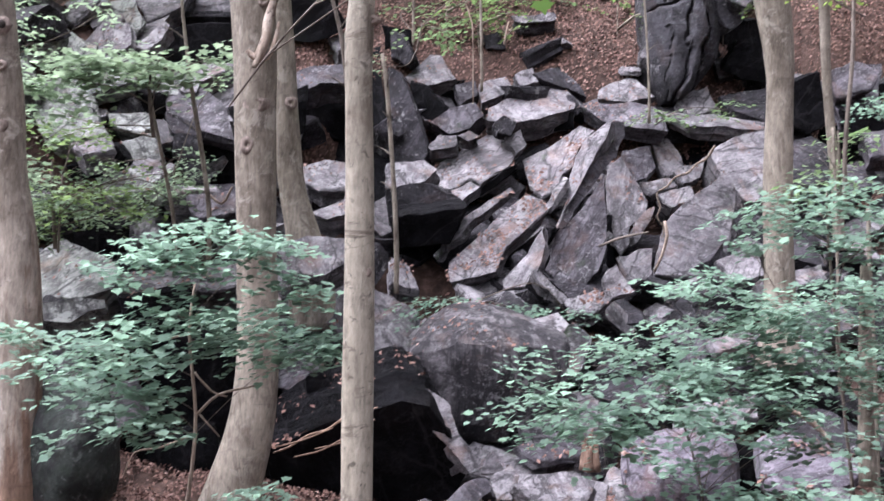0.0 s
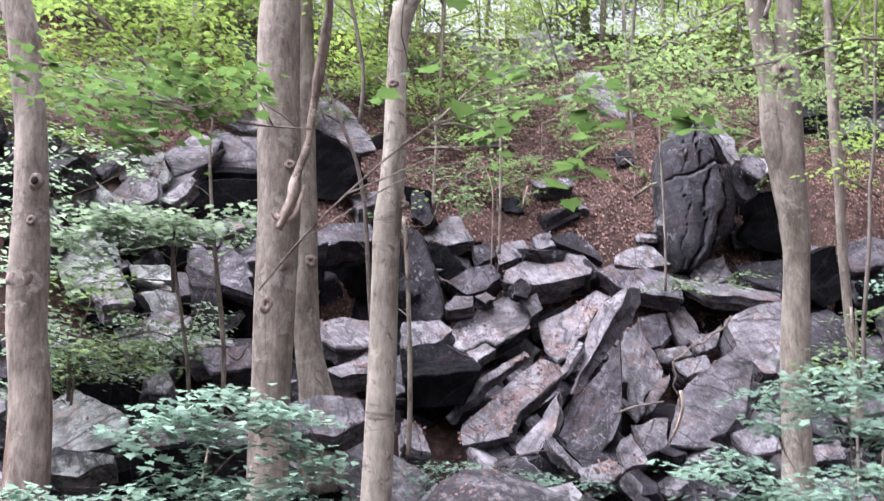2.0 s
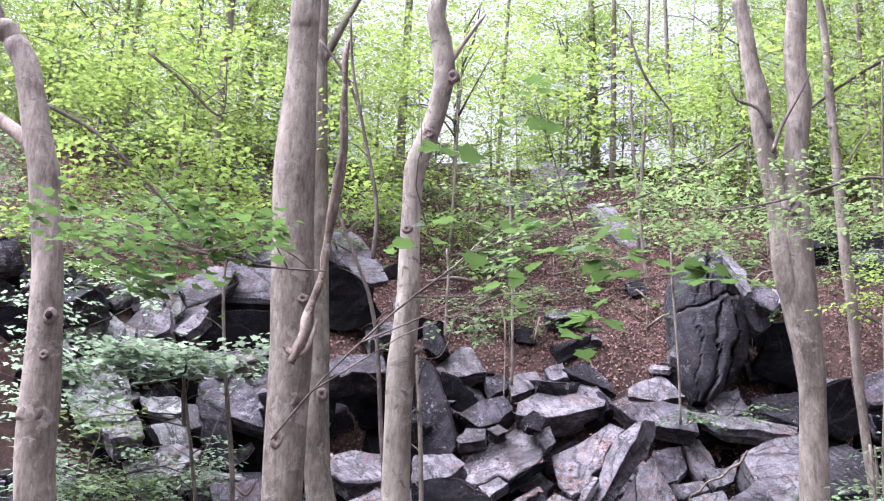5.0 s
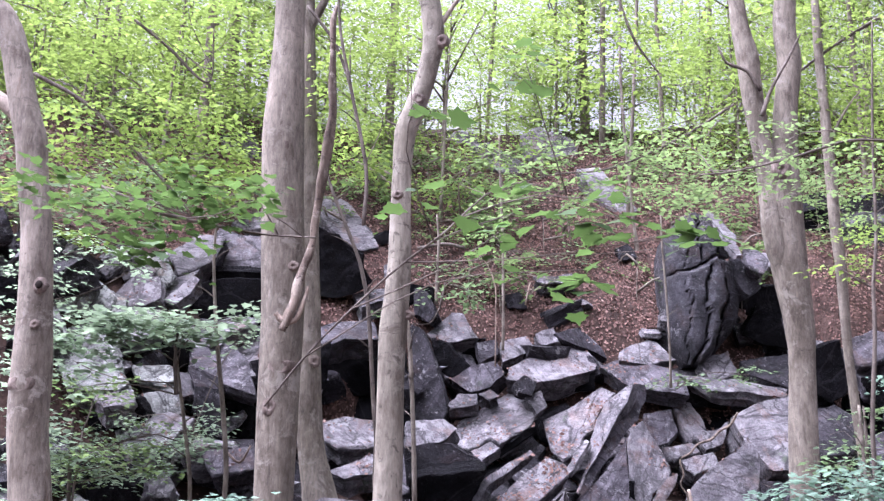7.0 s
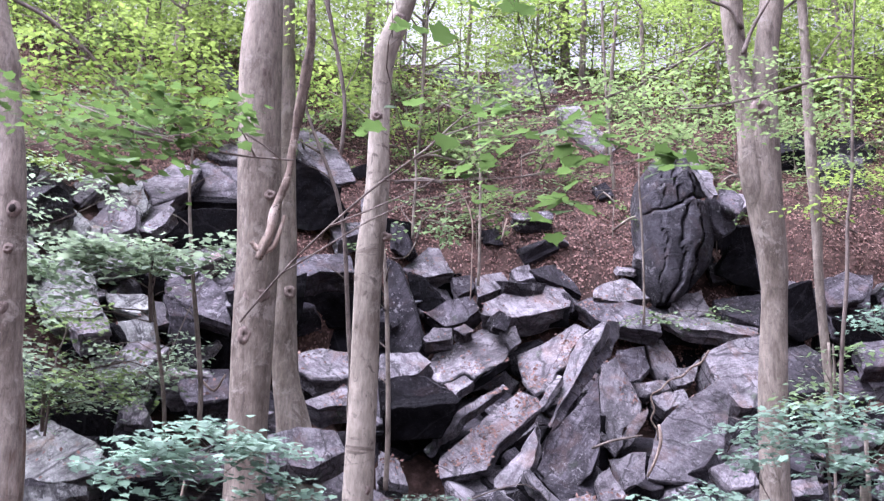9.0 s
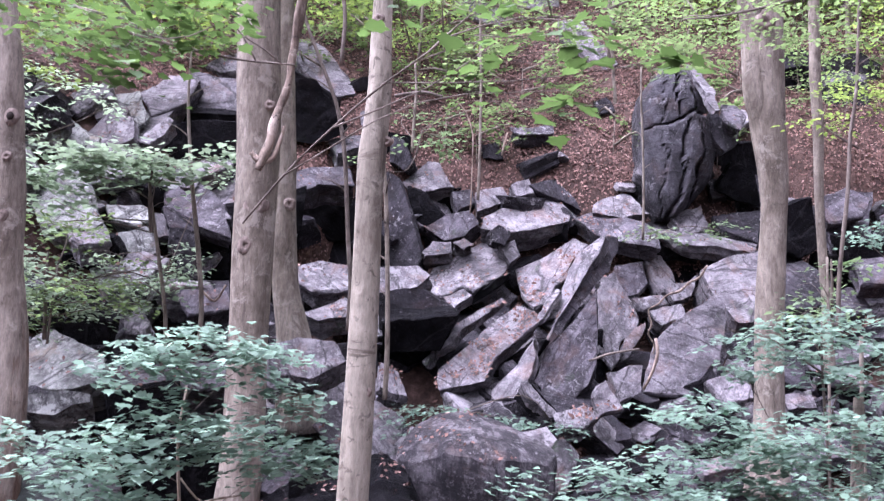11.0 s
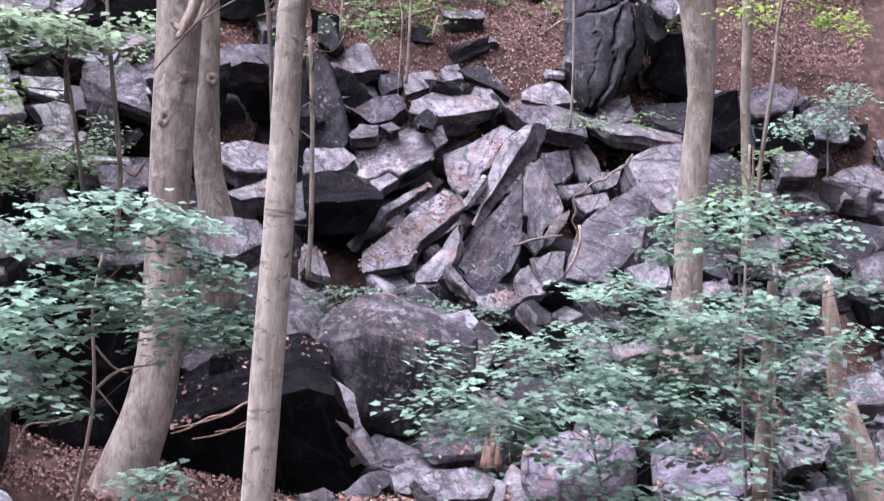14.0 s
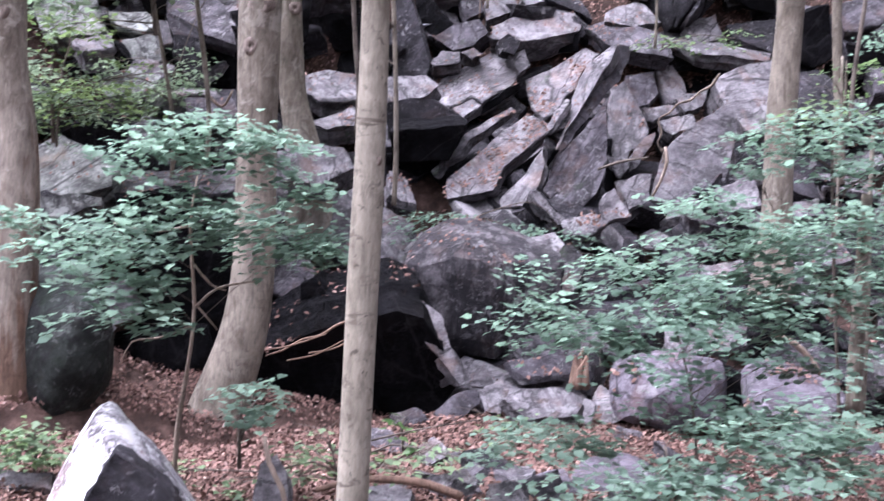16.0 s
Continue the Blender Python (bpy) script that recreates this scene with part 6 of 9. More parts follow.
slab("rock", "pale leaning slab under the overhang", (-3.81, 14.5, 5.11), (-14, 46), [(0.1, -0.66), (0.21, -0.17), (0.2, 0.27), (-0.15, 0.77), (-0.25, 0.31), (-0.12, -0.44)], 0.18, ROCK_PALE, 314)
slab("rock", "pale grey schist slab crusted with lichen", (-4.24, 13.55, 4.3), (5, 38), [(-0.16, -0.25), (0.18, -0.23), (0.27, 0.11), (0.01, 0.31), (-0.3, 0.08)], 0.25, ROCK_GREEN, 315)
slab("rock", "near-black stone wall standing in for gap shade", (-1.84, 15.5, 5.58), (0, -12), [(-0.34, -0.48), (0.23, -0.47), (0.53, -0.26), (0.34, 0.02), (0.0, 0.42), (-0.33, 0.55), (-0.43, 0.21)], 0.40, ROCK_SHADE, 316)
slab("rock", "pale thin slab above the dark gap", (-1.42, 15.9, 5.13), (0, 46), [(-0.07, -0.25), (0.24, -0.03), (0.22, 0.33), (-0.11, 0.18), (-0.28, -0.21)], 0.14, ROCK_PALE, 317)
slab("rock", "dark block in the undergrowth behind the thin tree", (6.12, 18.45, 7.49), (0, 5), [(-0.31, -0.38), (0.3, -0.32), (0.37, 0.21), (-0.01, 0.31), (-0.36, 0.19)], 0.50, ROCK_DARK, 318)
slab("rock", "dark block in the undergrowth behind the thin tree", (7.16, 18.7, 7.6), (0, 5), [(-0.48, -0.27), (0.35, -0.28), (0.49, 0.1), (0.12, 0.3), (-0.49, 0.16)], 0.50, ROCK_DARK, 319)
slab("rock", "near-black stone wall standing in for gap shade", (4.4, 16.0, 4.85), (0, -6), [(-0.37, -0.09), (-0.06, -0.21), (0.33, -0.28), (0.23, 0.21), (-0.13, 0.37)], 0.40, ROCK_SHADE, 320)
slab("rock", "thin pale flake among the slabs", (-4.62, 14.25, 5.26), (-10, 46), [(0.0, -0.45), (0.21, 0.27), (0.01, 0.46), (-0.21, -0.26)], 0.10, ROCK_PALE, 330)
slab("rock", "pale lichened slab among the flakes", (-4.14, 14.35, 5.14), (-6, 40), [(0.21, -0.38), (0.31, -0.12), (0.02, 0.47), (-0.32, 0.37), (-0.23, -0.31)], 0.25, ROCK_GREEN, 331)
slab("rock", "pale lichened slab among the flakes", (-3.75, 14.85, 5.53), (-8, 44), [(-0.05, -0.59), (0.32, -0.22), (0.28, 0.38), (-0.15, 0.49), (-0.39, -0.02)], 0.20, ROCK_PALE, 332)
slab("rock", "pale lichened slab among the flakes", (-4.51, 13.55, 4.48), (-5, 40), [(-0.14, -0.34), (0.31, -0.2), (0.25, 0.2), (-0.09, 0.36), (-0.33, -0.01)], 0.25, ROCK_GREEN, 333)
slab("rock", "pale lichened slab among the flakes", (-4.84, 13.35, 4.64), (-5, 40), [(-0.16, -0.29), (0.2, -0.22), (0.26, 0.13), (0.03, 0.29), (-0.34, 0.1)], 0.25, ROCK_GREEN, 334)
slab("rock", "broad mossy block on the bank", (-4.56, 13.1, 3.88), (-5, 36), [(-0.27, -0.32), (0.2, -0.41), (0.51, -0.19), (0.26, 0.29), (-0.21, 0.42), (-0.5, 0.25)], 0.35, ROCK_GREEN, 335)
slab("rock", "near-black stone wall standing in for gap shade", (2.83, 10.3, -0.19), (0, -8), [(-0.1, -0.3), (0.07, -0.34), (0.15, -0.09), (0.03, 0.34), (-0.15, 0.38)], 0.30, ROCK_SHADE, 321)
hull_rock([(0.95, 7.6, -0.3), (1.05, 7.8, -0.18), (1.31, 7.9, -0.14), (1.53, 7.8, -0.17), (1.6, 7.6, -0.31), (1.33, 7.3, -0.37), (0.97, 7.35, -0.36), (1.15, 8.4, -0.4), (1.66, 8.4, -0.38), (1.15, 8.4, -0.53), (1.71, 8.4, -0.51)], ROCK_PLUM, 322, "low purple-grey boulder half sunk in the leaf litter", 2)
slab("rock", "pale grey schist slab crusted with lichen", (0.99, 9.6, -0.09), (0, 42), [(-0.17, -0.23), (0.29, -0.15), (0.36, 0.06), (0.09, 0.18), (-0.19, 0.13), (-0.38, 0.01)], 0.30, ROCK_PALE, 323)
slab("rock", "grey stone at the mouth of the cave", (0.06, 8.2, -0.36), (6, 30), [(-0.1, -0.12), (0.05, -0.17), (0.16, -0.1), (0.07, 0.12), (-0.05, 0.2), (-0.13, 0.09)], 0.25, ROCK, 324)
slab("rock", "mossy grey stone in the leaf litter", (0.43, 8.0, -0.36), (-6, 36), [(-0.15, -0.1), (0.02, -0.15), (0.2, -0.06), (0.15, 0.09), (-0.04, 0.15), (-0.18, 0.07)], 0.25, ROCK_MID, 325)
slab("rock", "flat grey slab at the mouth of the cave", (-0.34, 8.9, -0.36), (0, 58), [(-0.18, -0.02), (0.09, -0.15), (0.28, -0.1), (0.01, 0.12), (-0.21, 0.15)], 0.14, ROCK_MID, 326)
slab("rock", "flat pale stone on the leaf litter", (-0.26, 7.2, -0.35), (0, 50), [(-0.15, -0.09), (0.11, -0.07), (0.15, 0.02), (0.09, 0.1), (-0.2, 0.04)], 0.20, ROCK_PALE, 327)
slab("rock", "purple-grey stone in the leaf litter", (0.8, 7.2, -0.29), (4, 30), [(-0.16, -0.1), (0.1, -0.09), (0.16, 0.0), (0.07, 0.13), (-0.17, 0.07)], 0.30, ROCK_PLUM, 328)
# added wall whose near-black colour gives the hollow its darkness
slab("rock", "near-black backing slab standing in for shade in the hollow", (-2.58, 10.6, -0.11), (0, -14), [(-0.5, -0.24), (0.06, -0.27), (0.5, -0.19), (0.4, 0.41), (-0.46, 0.28)], 0.30, ROCK_SHADE, 329)
slab("rock", "grey lichen-spotted schist slab lying on the slope", (-3.17, 14.35, 4.44), (0, 40), [(-0.19, -0.42), (0.37, -0.29), (0.4, 0.18), (-0.05, 0.41), (-0.53, 0.14)], 0.30, ROCK, 306)
slab("rock", "grey schist block with shade put into its colour", (-2.94, 13.6, 3.75), (0, 40), [(-0.36, -0.1), (0.21, -0.38), (0.46, -0.47), (0.29, 0.14), (-0.09, 0.5), (-0.54, 0.37)], 0.25, ROCK_MID, 307)
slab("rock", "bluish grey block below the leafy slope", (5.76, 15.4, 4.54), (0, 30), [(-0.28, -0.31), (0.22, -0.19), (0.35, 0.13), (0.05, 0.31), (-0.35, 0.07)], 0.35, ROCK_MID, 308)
slab("rock", "near-black stone wall standing in for gap shade", (5.04, 15.2, 4.1), (0, -8), [(-0.2, -0.28), (-0.01, -0.38), (0.3, -0.17), (0.16, 0.48), (-0.24, 0.34)], 0.40, ROCK_SHADE, 309)
slab("rock", "near-black stone wall standing in for gap shade", (5.94, 15.0, 3.83), (0, -10), [(-0.27, -0.26), (0.44, -0.14), (0.31, 0.2), (-0.48, 0.19)], 0.40, ROCK_SHADE, 310)
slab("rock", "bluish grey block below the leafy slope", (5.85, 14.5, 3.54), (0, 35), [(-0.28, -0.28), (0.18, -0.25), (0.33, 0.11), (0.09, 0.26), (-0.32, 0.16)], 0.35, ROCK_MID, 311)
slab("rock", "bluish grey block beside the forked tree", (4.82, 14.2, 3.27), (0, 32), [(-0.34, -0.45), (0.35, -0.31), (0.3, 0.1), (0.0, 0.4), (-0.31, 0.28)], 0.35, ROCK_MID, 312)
slab("rock", "grey schist block with shade put into its colour", (6.64, 15.3, 4.25), (0, 30), [(-0.3, -0.31), (0.18, -0.33), (0.31, 0.03), (0.2, 0.43), (-0.38, 0.18)], 0.35, ROCK_MID, 313)

# trees, nearest first
slim = thing("tree", (-0.335, 4.3, -0.5), "slender pale-barked young maple close by, slightly crooked", "tree")
stem("trunk", [(-0.335, 4.30, -0.50, 0.0900), (-0.328, 4.30, 0.00, 0.0670), (-0.326, 4.30, 0.60, 0.0610), (-0.322, 4.30, 1.20, 0.0595), (-0.317, 4.30, 1.60, 0.0570), (-0.318, 4.30, 2.06, 0.0550), (-0.323, 4.30, 2.40, 0.0530), (-0.321, 4.30, 2.58, 0.0560), (-0.312, 4.30, 2.70, 0.0510), (-0.304, 4.30, 2.87, 0.0470), (-0.308, 4.30, 3.01, 0.0430), (-0.308, 4.30, 3.25, 0.0390), (-0.300, 4.30, 3.41, 0.0460), (-0.272, 4.30, 3.50, 0.0460), (-0.230, 4.30, 3.63, 0.0430), (-0.205, 4.30, 3.75, 0.0440), (-0.195, 4.30, 3.86, 0.0480), (-0.214, 4.30, 4.00, 0.0450), (-0.235, 4.30, 4.20, 0.0400), (-0.05, 4.50, 4.70, 0.036), (0.10, 4.70, 6.50, 0.020)], BARK_PALE, slim, sides=20, step=0.06, rough=0.025, seed=4)
stem("limb", [(-0.19, 4.30, 3.86, 0.015), (-0.13, 4.30, 3.97, 0.011), (-0.03, 4.30, 4.13, 0.008)], BARK_WARM, slim, sides=8, step=0.06)
knot(slim, (-0.16, 4.25, 3.81), 0.022, 0)
knot(slim, (-0.32, 4.25, 3.13), 0.016, 1)
knot(slim, (-0.25, 4.25, 3.55), 0.02, 2)
knot(slim, (-0.31, 4.25, 1.52), 0.018, 3)
knot(slim, (-0.32, 4.25, 1.07), 0.016, 4)
knot(slim, (-0.33, 4.25, 0.63), 0.014, 5)
knot(slim, (-0.27, 4.27, 2.64), 0.022, 6)
knot(slim, (-0.29, 4.25, 1.66), 0.016, 7)
beech = thing("tree", (-3.3, 8.7, -0.9), "grey smooth-barked beech with knots and a broken stub", "tree")
stem("trunk", [(-3.30, 8.70, -0.90, 0.300), (-3.29, 8.70, -0.26, 0.194), (-3.30, 8.70, 0.80, 0.177), (-3.32, 8.70, 1.85, 0.163), (-3.42, 8.70, 2.53, 0.152), (-3.45, 8.70, 3.01, 0.155), (-3.48, 8.70, 3.47, 0.141), (-3.52, 8.70, 3.94, 0.132), (-3.55, 8.70, 4.18, 0.124), (-3.64, 8.70, 4.66, 0.128), (-3.68, 8.70, 4.91, 0.137), (-3.76, 8.70, 5.16, 0.128), (-3.83, 8.70, 5.41, 0.121), (-3.90, 8.70, 5.67, 0.115), (-3.99, 8.70, 5.93, 0.110), (-4.17, 8.70, 6.19, 0.102), (-4.40, 8.70, 6.51, 0.093), (-4.90, 8.70, 8.50, 0.070)], BARK_ROT, beech, sides=20, step=0.08, rough=0.03, seed=7)
stem("limb", [(-3.67, 8.70, 5.01, 0.075), (-3.86, 8.70, 5.18, 0.066), (-4.10, 8.70, 5.35, 0.057), (-4.41, 8.70, 5.55, 0.049)], BARK_WARM, beech, sides=10, step=0.06)
hole(beech, (-3.41, 8.55, 3.65), 0.03)
knot(beech, (-3.46, 8.54, 2.86), 0.08, 11)
knot(beech, (-3.41, 8.54, 3.33), 0.03, 12)
big = thing("tree", (-1.98, 9.8, -1.3), "thick grey-brown forest tree with flaring roots", "tree")
stem("trunk", [(-1.98, 9.80, -1.30, 0.550), (-1.93, 9.80, -0.58, 0.303), (-1.84, 9.80, -0.20, 0.244), (-1.70, 9.80, 0.31, 0.208), (-1.635, 9.80, 0.75, 0.188), (-1.62, 9.80, 1.21, 0.176), (-1.635, 9.80, 2.05, 0.176), (-1.645, 9.80, 2.98, 0.186), (-1.66, 9.80, 3.69, 0.204), (-1.71, 9.80, 4.53, 0.199), (-1.76, 9.80, 5.36, 0.199), (-1.76, 9.80, 5.87, 0.169), (-1.76, 9.80, 6.34, 0.144), (-1.77, 9.80, 6.81, 0.144), (-1.78, 9.80, 7.30, 0.139), (-1.88, 10.10, 10.00, 0.120), (-1.78, 10.30, 13.00, 0.050)], BARK, big, sides=24, step=0.08, rough=0.03, seed=9)
stem("dead_limb", [(-1.60, 9.50, 3.50, 0.034), (-1.56, 9.50, 3.62, 0.044), (-1.51, 9.50, 3.76, 0.038), (-1.49, 9.50, 3.90, 0.045), (-1.45, 9.50, 4.06, 0.036), (-1.41, 9.50, 4.18, 0.042), (-1.38, 9.50, 4.32, 0.034), (-1.37, 9.50, 4.46, 0.044), (-1.35, 9.50, 4.66, 0.038), (-1.33, 9.50, 4.86, 0.047), (-1.31, 9.50, 5.05, 0.041), (-1.29, 9.50, 5.25, 0.044), (-1.27, 9.50, 5.53, 0.032), (-1.29, 9.50, 5.81, 0.035), (-1.30, 9.50, 6.15, 0.026), (-1.31, 9.50, 6.45, 0.027), (-1.28, 9.50, 6.62, 0.008)], DEADWOOD_DARK, big, "barkless dead limb snapped off the trunk", sides=12, step=0.025, rough=0.2)
stem("stub", [(-1.67, 9.50, 3.65, 0.029), (-1.61, 9.50, 3.59, 0.027), (-1.53, 9.50, 3.58, 0.024), (-1.47, 9.50, 3.63, 0.022), (-1.42, 9.50, 3.80, 0.019), (-1.40, 9.50, 3.90, 0.012)], DEADWOOD, big, "splintered pale stub", sides=8, step=0.05)
knot(big, (-1.63, 9.6, 3.2), 0.09, 20)
knot(big, (-1.69, 9.6, 2.85), 0.05, 21)
knot(big, (-1.75, 9.6, 5.26), 0.07, 22)
knot(big, (-1.56, 9.6, 4.11), 0.04, 23)
behind = thing("tree", (-1.41, 12.2, 1.14), "brown-grey tree standing close behind a thicker trunk", "tree")
stem("trunk", [(-1.36, 12.20, 1.14, 0.300), (-1.52, 12.20, 2.14, 0.190), (-1.63, 12.20, 2.61, 0.150), (-1.68, 12.20, 2.98, 0.142), (-1.73, 12.20, 3.59, 0.140), (-1.75, 12.20, 4.17, 0.134), (-1.80, 12.20, 4.85, 0.130), (-1.87, 12.20, 5.89, 0.125), (-1.97, 12.20, 7.30, 0.118), (-2.02, 12.20, 8.49, 0.105), (-2.02, 12.20, 12.00, 0.070)], BARK, behind, sides=18, step=0.1, rough=0.03, seed=10)
stem("limb", [(-1.97, 12.20, 7.60, 0.062), (-1.64, 12.20, 8.35, 0.043), (-1.26, 12.20, 9.12, 0.031)], BARK, behind, sides=8, step=0.1)
knot(behind, (-1.64, 12, 3.62), 0.05, 41)
forked = thing("tree", (3.63, 12, 0.71), "grey forked tree among the boulders", "tree")
stem("trunk", [(3.63, 12.00, 0.71, 0.280), (3.65, 12.00, 1.41, 0.177), (3.64, 12.00, 2.44, 0.158), (3.67, 12.00, 3.71, 0.140), (3.67, 12.00, 4.01, 0.152), (3.65, 12.00, 4.32, 0.164), (3.61, 12.00, 4.64, 0.183), (3.58, 12.00, 4.96, 0.204), (3.56, 12.00, 5.28, 0.219), (3.55, 12.00, 5.61, 0.219), (3.60, 12.00, 5.95, 0.158), (3.64, 12.00, 6.64, 0.140), (3.71, 12.00, 7.27, 0.143), (3.67, 12.00, 7.70, 0.131), (3.74, 12.00, 8.51, 0.122), (3.94, 12.00, 11.00, 0.080)], BARK, forked, sides=20, step=0.09, rough=0.03, seed=13)
stem("fork", [(3.58, 12.00, 4.30, 0.080), (3.53, 11.98, 4.75, 0.120), (3.46, 11.95, 5.07, 0.145), (3.41, 11.95, 5.60, 0.139), (3.36, 11.95, 6.00, 0.121), (3.29, 11.95, 6.47, 0.115), (3.24, 11.95, 6.96, 0.118), (3.22, 11.95, 7.31, 0.127), (3.15, 11.95, 7.66, 0.103), (3.10, 11.95, 8.10, 0.085), (3.03, 11.95, 8.54, 0.079)], BARK, forked, sides=14, step=0.08, seed=14)
stem("limb", [(3.31, 11.80, 6.82, 0.027), (3.16, 11.80, 7.06, 0.021), (2.94, 11.80, 7.15, 0.018), (2.85, 11.80, 7.34, 0.012)], BARK_DARK, forked, sides=6, step=0.06)
stem("limb", [(3.30, 11.75, 6.50, 0.027), (3.41, 11.75, 6.81, 0.021), (3.64, 11.75, 7.23, 0.015), (3.78, 11.75, 7.51, 0.009)], BARK_DARK, forked, sides=6, step=0.06)
knot(forked, (3.48, 11.7, 5.86), 0.08, 31)
slim_far = thing("tree", (4.61, 13, 2.05), "thin grey-barked tree among rocks", "tree")
stem("trunk", [(4.66, 13.00, 2.05, 0.075), (4.62, 13.00, 2.95, 0.060), (4.59, 13.00, 3.25, 0.057), (4.53, 13.00, 4.10, 0.056), (4.51, 13.00, 5.03, 0.064), (4.47, 13.00, 5.60, 0.068), (4.46, 13.00, 6.20, 0.066), (4.44, 13.00, 6.90, 0.062), (4.40, 13.00, 7.81, 0.056), (4.37, 13.00, 8.91, 0.050), (4.17, 13.00, 10.00, 0.035)], BARK, slim_far, sides=14, step=0.1, rough=0.04, seed=15)
stem("limb", [(4.46, 13.00, 6.64, 0.023), (4.69, 13.00, 7.09, 0.016), (4.96, 13.00, 7.44, 0.010)], BARK, slim_far, sides=6, step=0.08)
s = thing("sapling", (-0.47, 11.5, 1.55), "thin straight sapling beside a trunk", "sapling")
stem("stem", [(-0.47, 11.50, 1.55, 0.030), (-0.47, 11.50, 2.05, 0.027), (-0.51, 11.50, 2.87, 0.025), (-0.57, 11.50, 3.69, 0.022), (-0.62, 11.50, 4.05, 0.018)], BARK, s, sides=9, step=0.1, rough=0.05, seed=40)
s = thing("sapling", (-2.31, 11, 1.89), "thin grey sapling in front of dark rocks", "sapling")
stem("stem", [(-2.31, 11.00, 1.89, 0.027), (-2.31, 11.00, 2.39, 0.024), (-2.39, 11.00, 2.99, 0.024), (-2.50, 11.00, 3.67, 0.019), (-2.59, 11.00, 4.43, 0.016), (-2.60, 11.00, 4.97, 0.010)], BARK, s, sides=9, step=0.1, rough=0.05, seed=41)
s = thing("sapling", (-2.65, 11, 1.72), "thin sapling with a leafy top", "sapling")
stem("stem", [(-2.65, 11.00, 1.72, 0.023), (-2.65, 11.00, 2.22, 0.021), (-2.77, 11.00, 2.87, 0.019), (-2.89, 11.00, 3.43, 0.016), (-2.93, 11.00, 3.66, 0.010)], BARK, s, sides=9, step=0.1, rough=0.05, seed=42)
s = thing("sapling", (-0.87, 11.3, 2.23), "leaning young tree behind a slim maple", "sapling")
stem("stem", [(-0.87, 11.30, 2.23, 0.029), (-0.87, 11.30, 2.73, 0.027), (-0.92, 11.30, 3.13, 0.025), (-1.01, 11.30, 4.05, 0.023), (-1.10, 11.30, 4.49, 0.021), (-1.18, 11.30, 4.72, 0.020), (-1.46, 11.30, 5.37, 0.016), (-1.56, 11.30, 5.68, 0.014)], BARK_DARK, s, sides=9, step=0.1, rough=0.05, seed=43)
s = thing("sapling", (-0.89, 9, 4.33), "thin dark bare stem", "sapling")
stem("stem", [(-0.89, 9.00, 4.33, 0.017), (-0.89, 9.00, 4.83, 0.016), (-1.04, 9.00, 5.50, 0.014), (-1.17, 9.00, 6.08, 0.013), (-1.22, 9.00, 6.58, 0.011)], BARK_DARK, s, sides=9, step=0.1, rough=0.05, seed=44)
s = thing("sapling", (0.56, 15.5, 4.37), "thin pale sapling on the leafy slope", "sapling")
stem("stem", [(0.56, 15.50, 4.37, 0.024), (0.56, 15.50, 4.87, 0.022), (0.54, 15.50, 5.86, 0.020), (0.49, 15.50, 6.89, 0.017), (0.46, 15.50, 7.59, 0.012)], BARK, s, sides=9, step=0.1, rough=0.05, seed=45)
s = thing("sapling", (0.34, 12, 3.61), "dead bent stick standing on the slope", "sapling")
stem("stem", [(0.34, 12.00, 3.61, 0.008), (0.34, 12.00, 4.11, 0.008), (0.33, 12.00, 4.49, 0.009), (0.24, 12.00, 4.74, 0.008), (0.14, 12.00, 4.86, 0.006)], DEADWOOD, s, sides=9, step=0.1, rough=0.05, seed=46)
s = thing("sapling", (2.72, 14.5, 3.77), "thin pale sapling beside the big dark rock", "sapling")
stem("stem", [(2.72, 14.50, 3.77, 0.020), (2.72, 14.50, 4.27, 0.018), (2.69, 14.50, 5.03, 0.016), (2.65, 14.50, 5.65, 0.014), (2.64, 14.50, 6.13, 0.011)], BARK, s, sides=9, step=0.1, rough=0.05, seed=47)
s = thing("sapling", (2.93, 18, 5.3), "thin straight tree on the upper slope", "sapling")
stem("stem", [(2.93, 18.00, 5.30, 0.044), (2.93, 18.00, 5.80, 0.040), (2.88, 18.00, 6.57, 0.034), (2.82, 18.00, 7.16, 0.028), (2.72, 18.00, 8.37, 0.025), (2.64, 18.00, 9.83, 0.023), (2.66, 18.00, 11.46, 0.020)], BARK, s, sides=9, step=0.1, rough=0.05, seed=48)
s = thing("sapling", (3.5, 9, -0.29), "thin sapling in front of boulders", "sapling")
stem("stem", [(3.50, 9.00, -0.29, 0.031), (3.50, 9.00, 0.21, 0.028), (3.49, 9.00, 1.00, 0.024), (3.47, 9.00, 1.64, 0.020), (3.46, 9.00, 2.27, 0.018)], BARK, s, sides=9, step=0.1, rough=0.05, seed=49)
s = thing("sapling", (3.28, 9, 2.23), "thin dark sapling among boulders", "sapling")
stem("stem", [(3.28, 9.00, 2.23, 0.022), (3.28, 9.00, 2.73, 0.020), (3.35, 9.00, 3.47, 0.018), (3.37, 9.00, 3.94, 0.016), (3.42, 9.00, 4.33, 0.014), (3.45, 9.00, 5.20, 0.011), (3.52, 9.00, 6.30, 0.007)], BARK_DARK, s, sides=9, step=0.1, rough=0.05, seed=50)
s = thing("sapling", (-1.48, 6.4, -0.33), "spindly young maple stem before a dark hollow", "sapling")
stem("stem", [(-1.48, 6.40, -0.33, 0.016), (-1.48, 6.40, 0.17, 0.014), (-1.43, 6.40, 0.56, 0.011), (-1.41, 6.40, 0.89, 0.010), (-1.45, 6.40, 1.34, 0.008), (-1.42, 6.40, 1.63, 0.005)], DEADWOOD, s, sides=9, step=0.1, rough=0.05, seed=51)
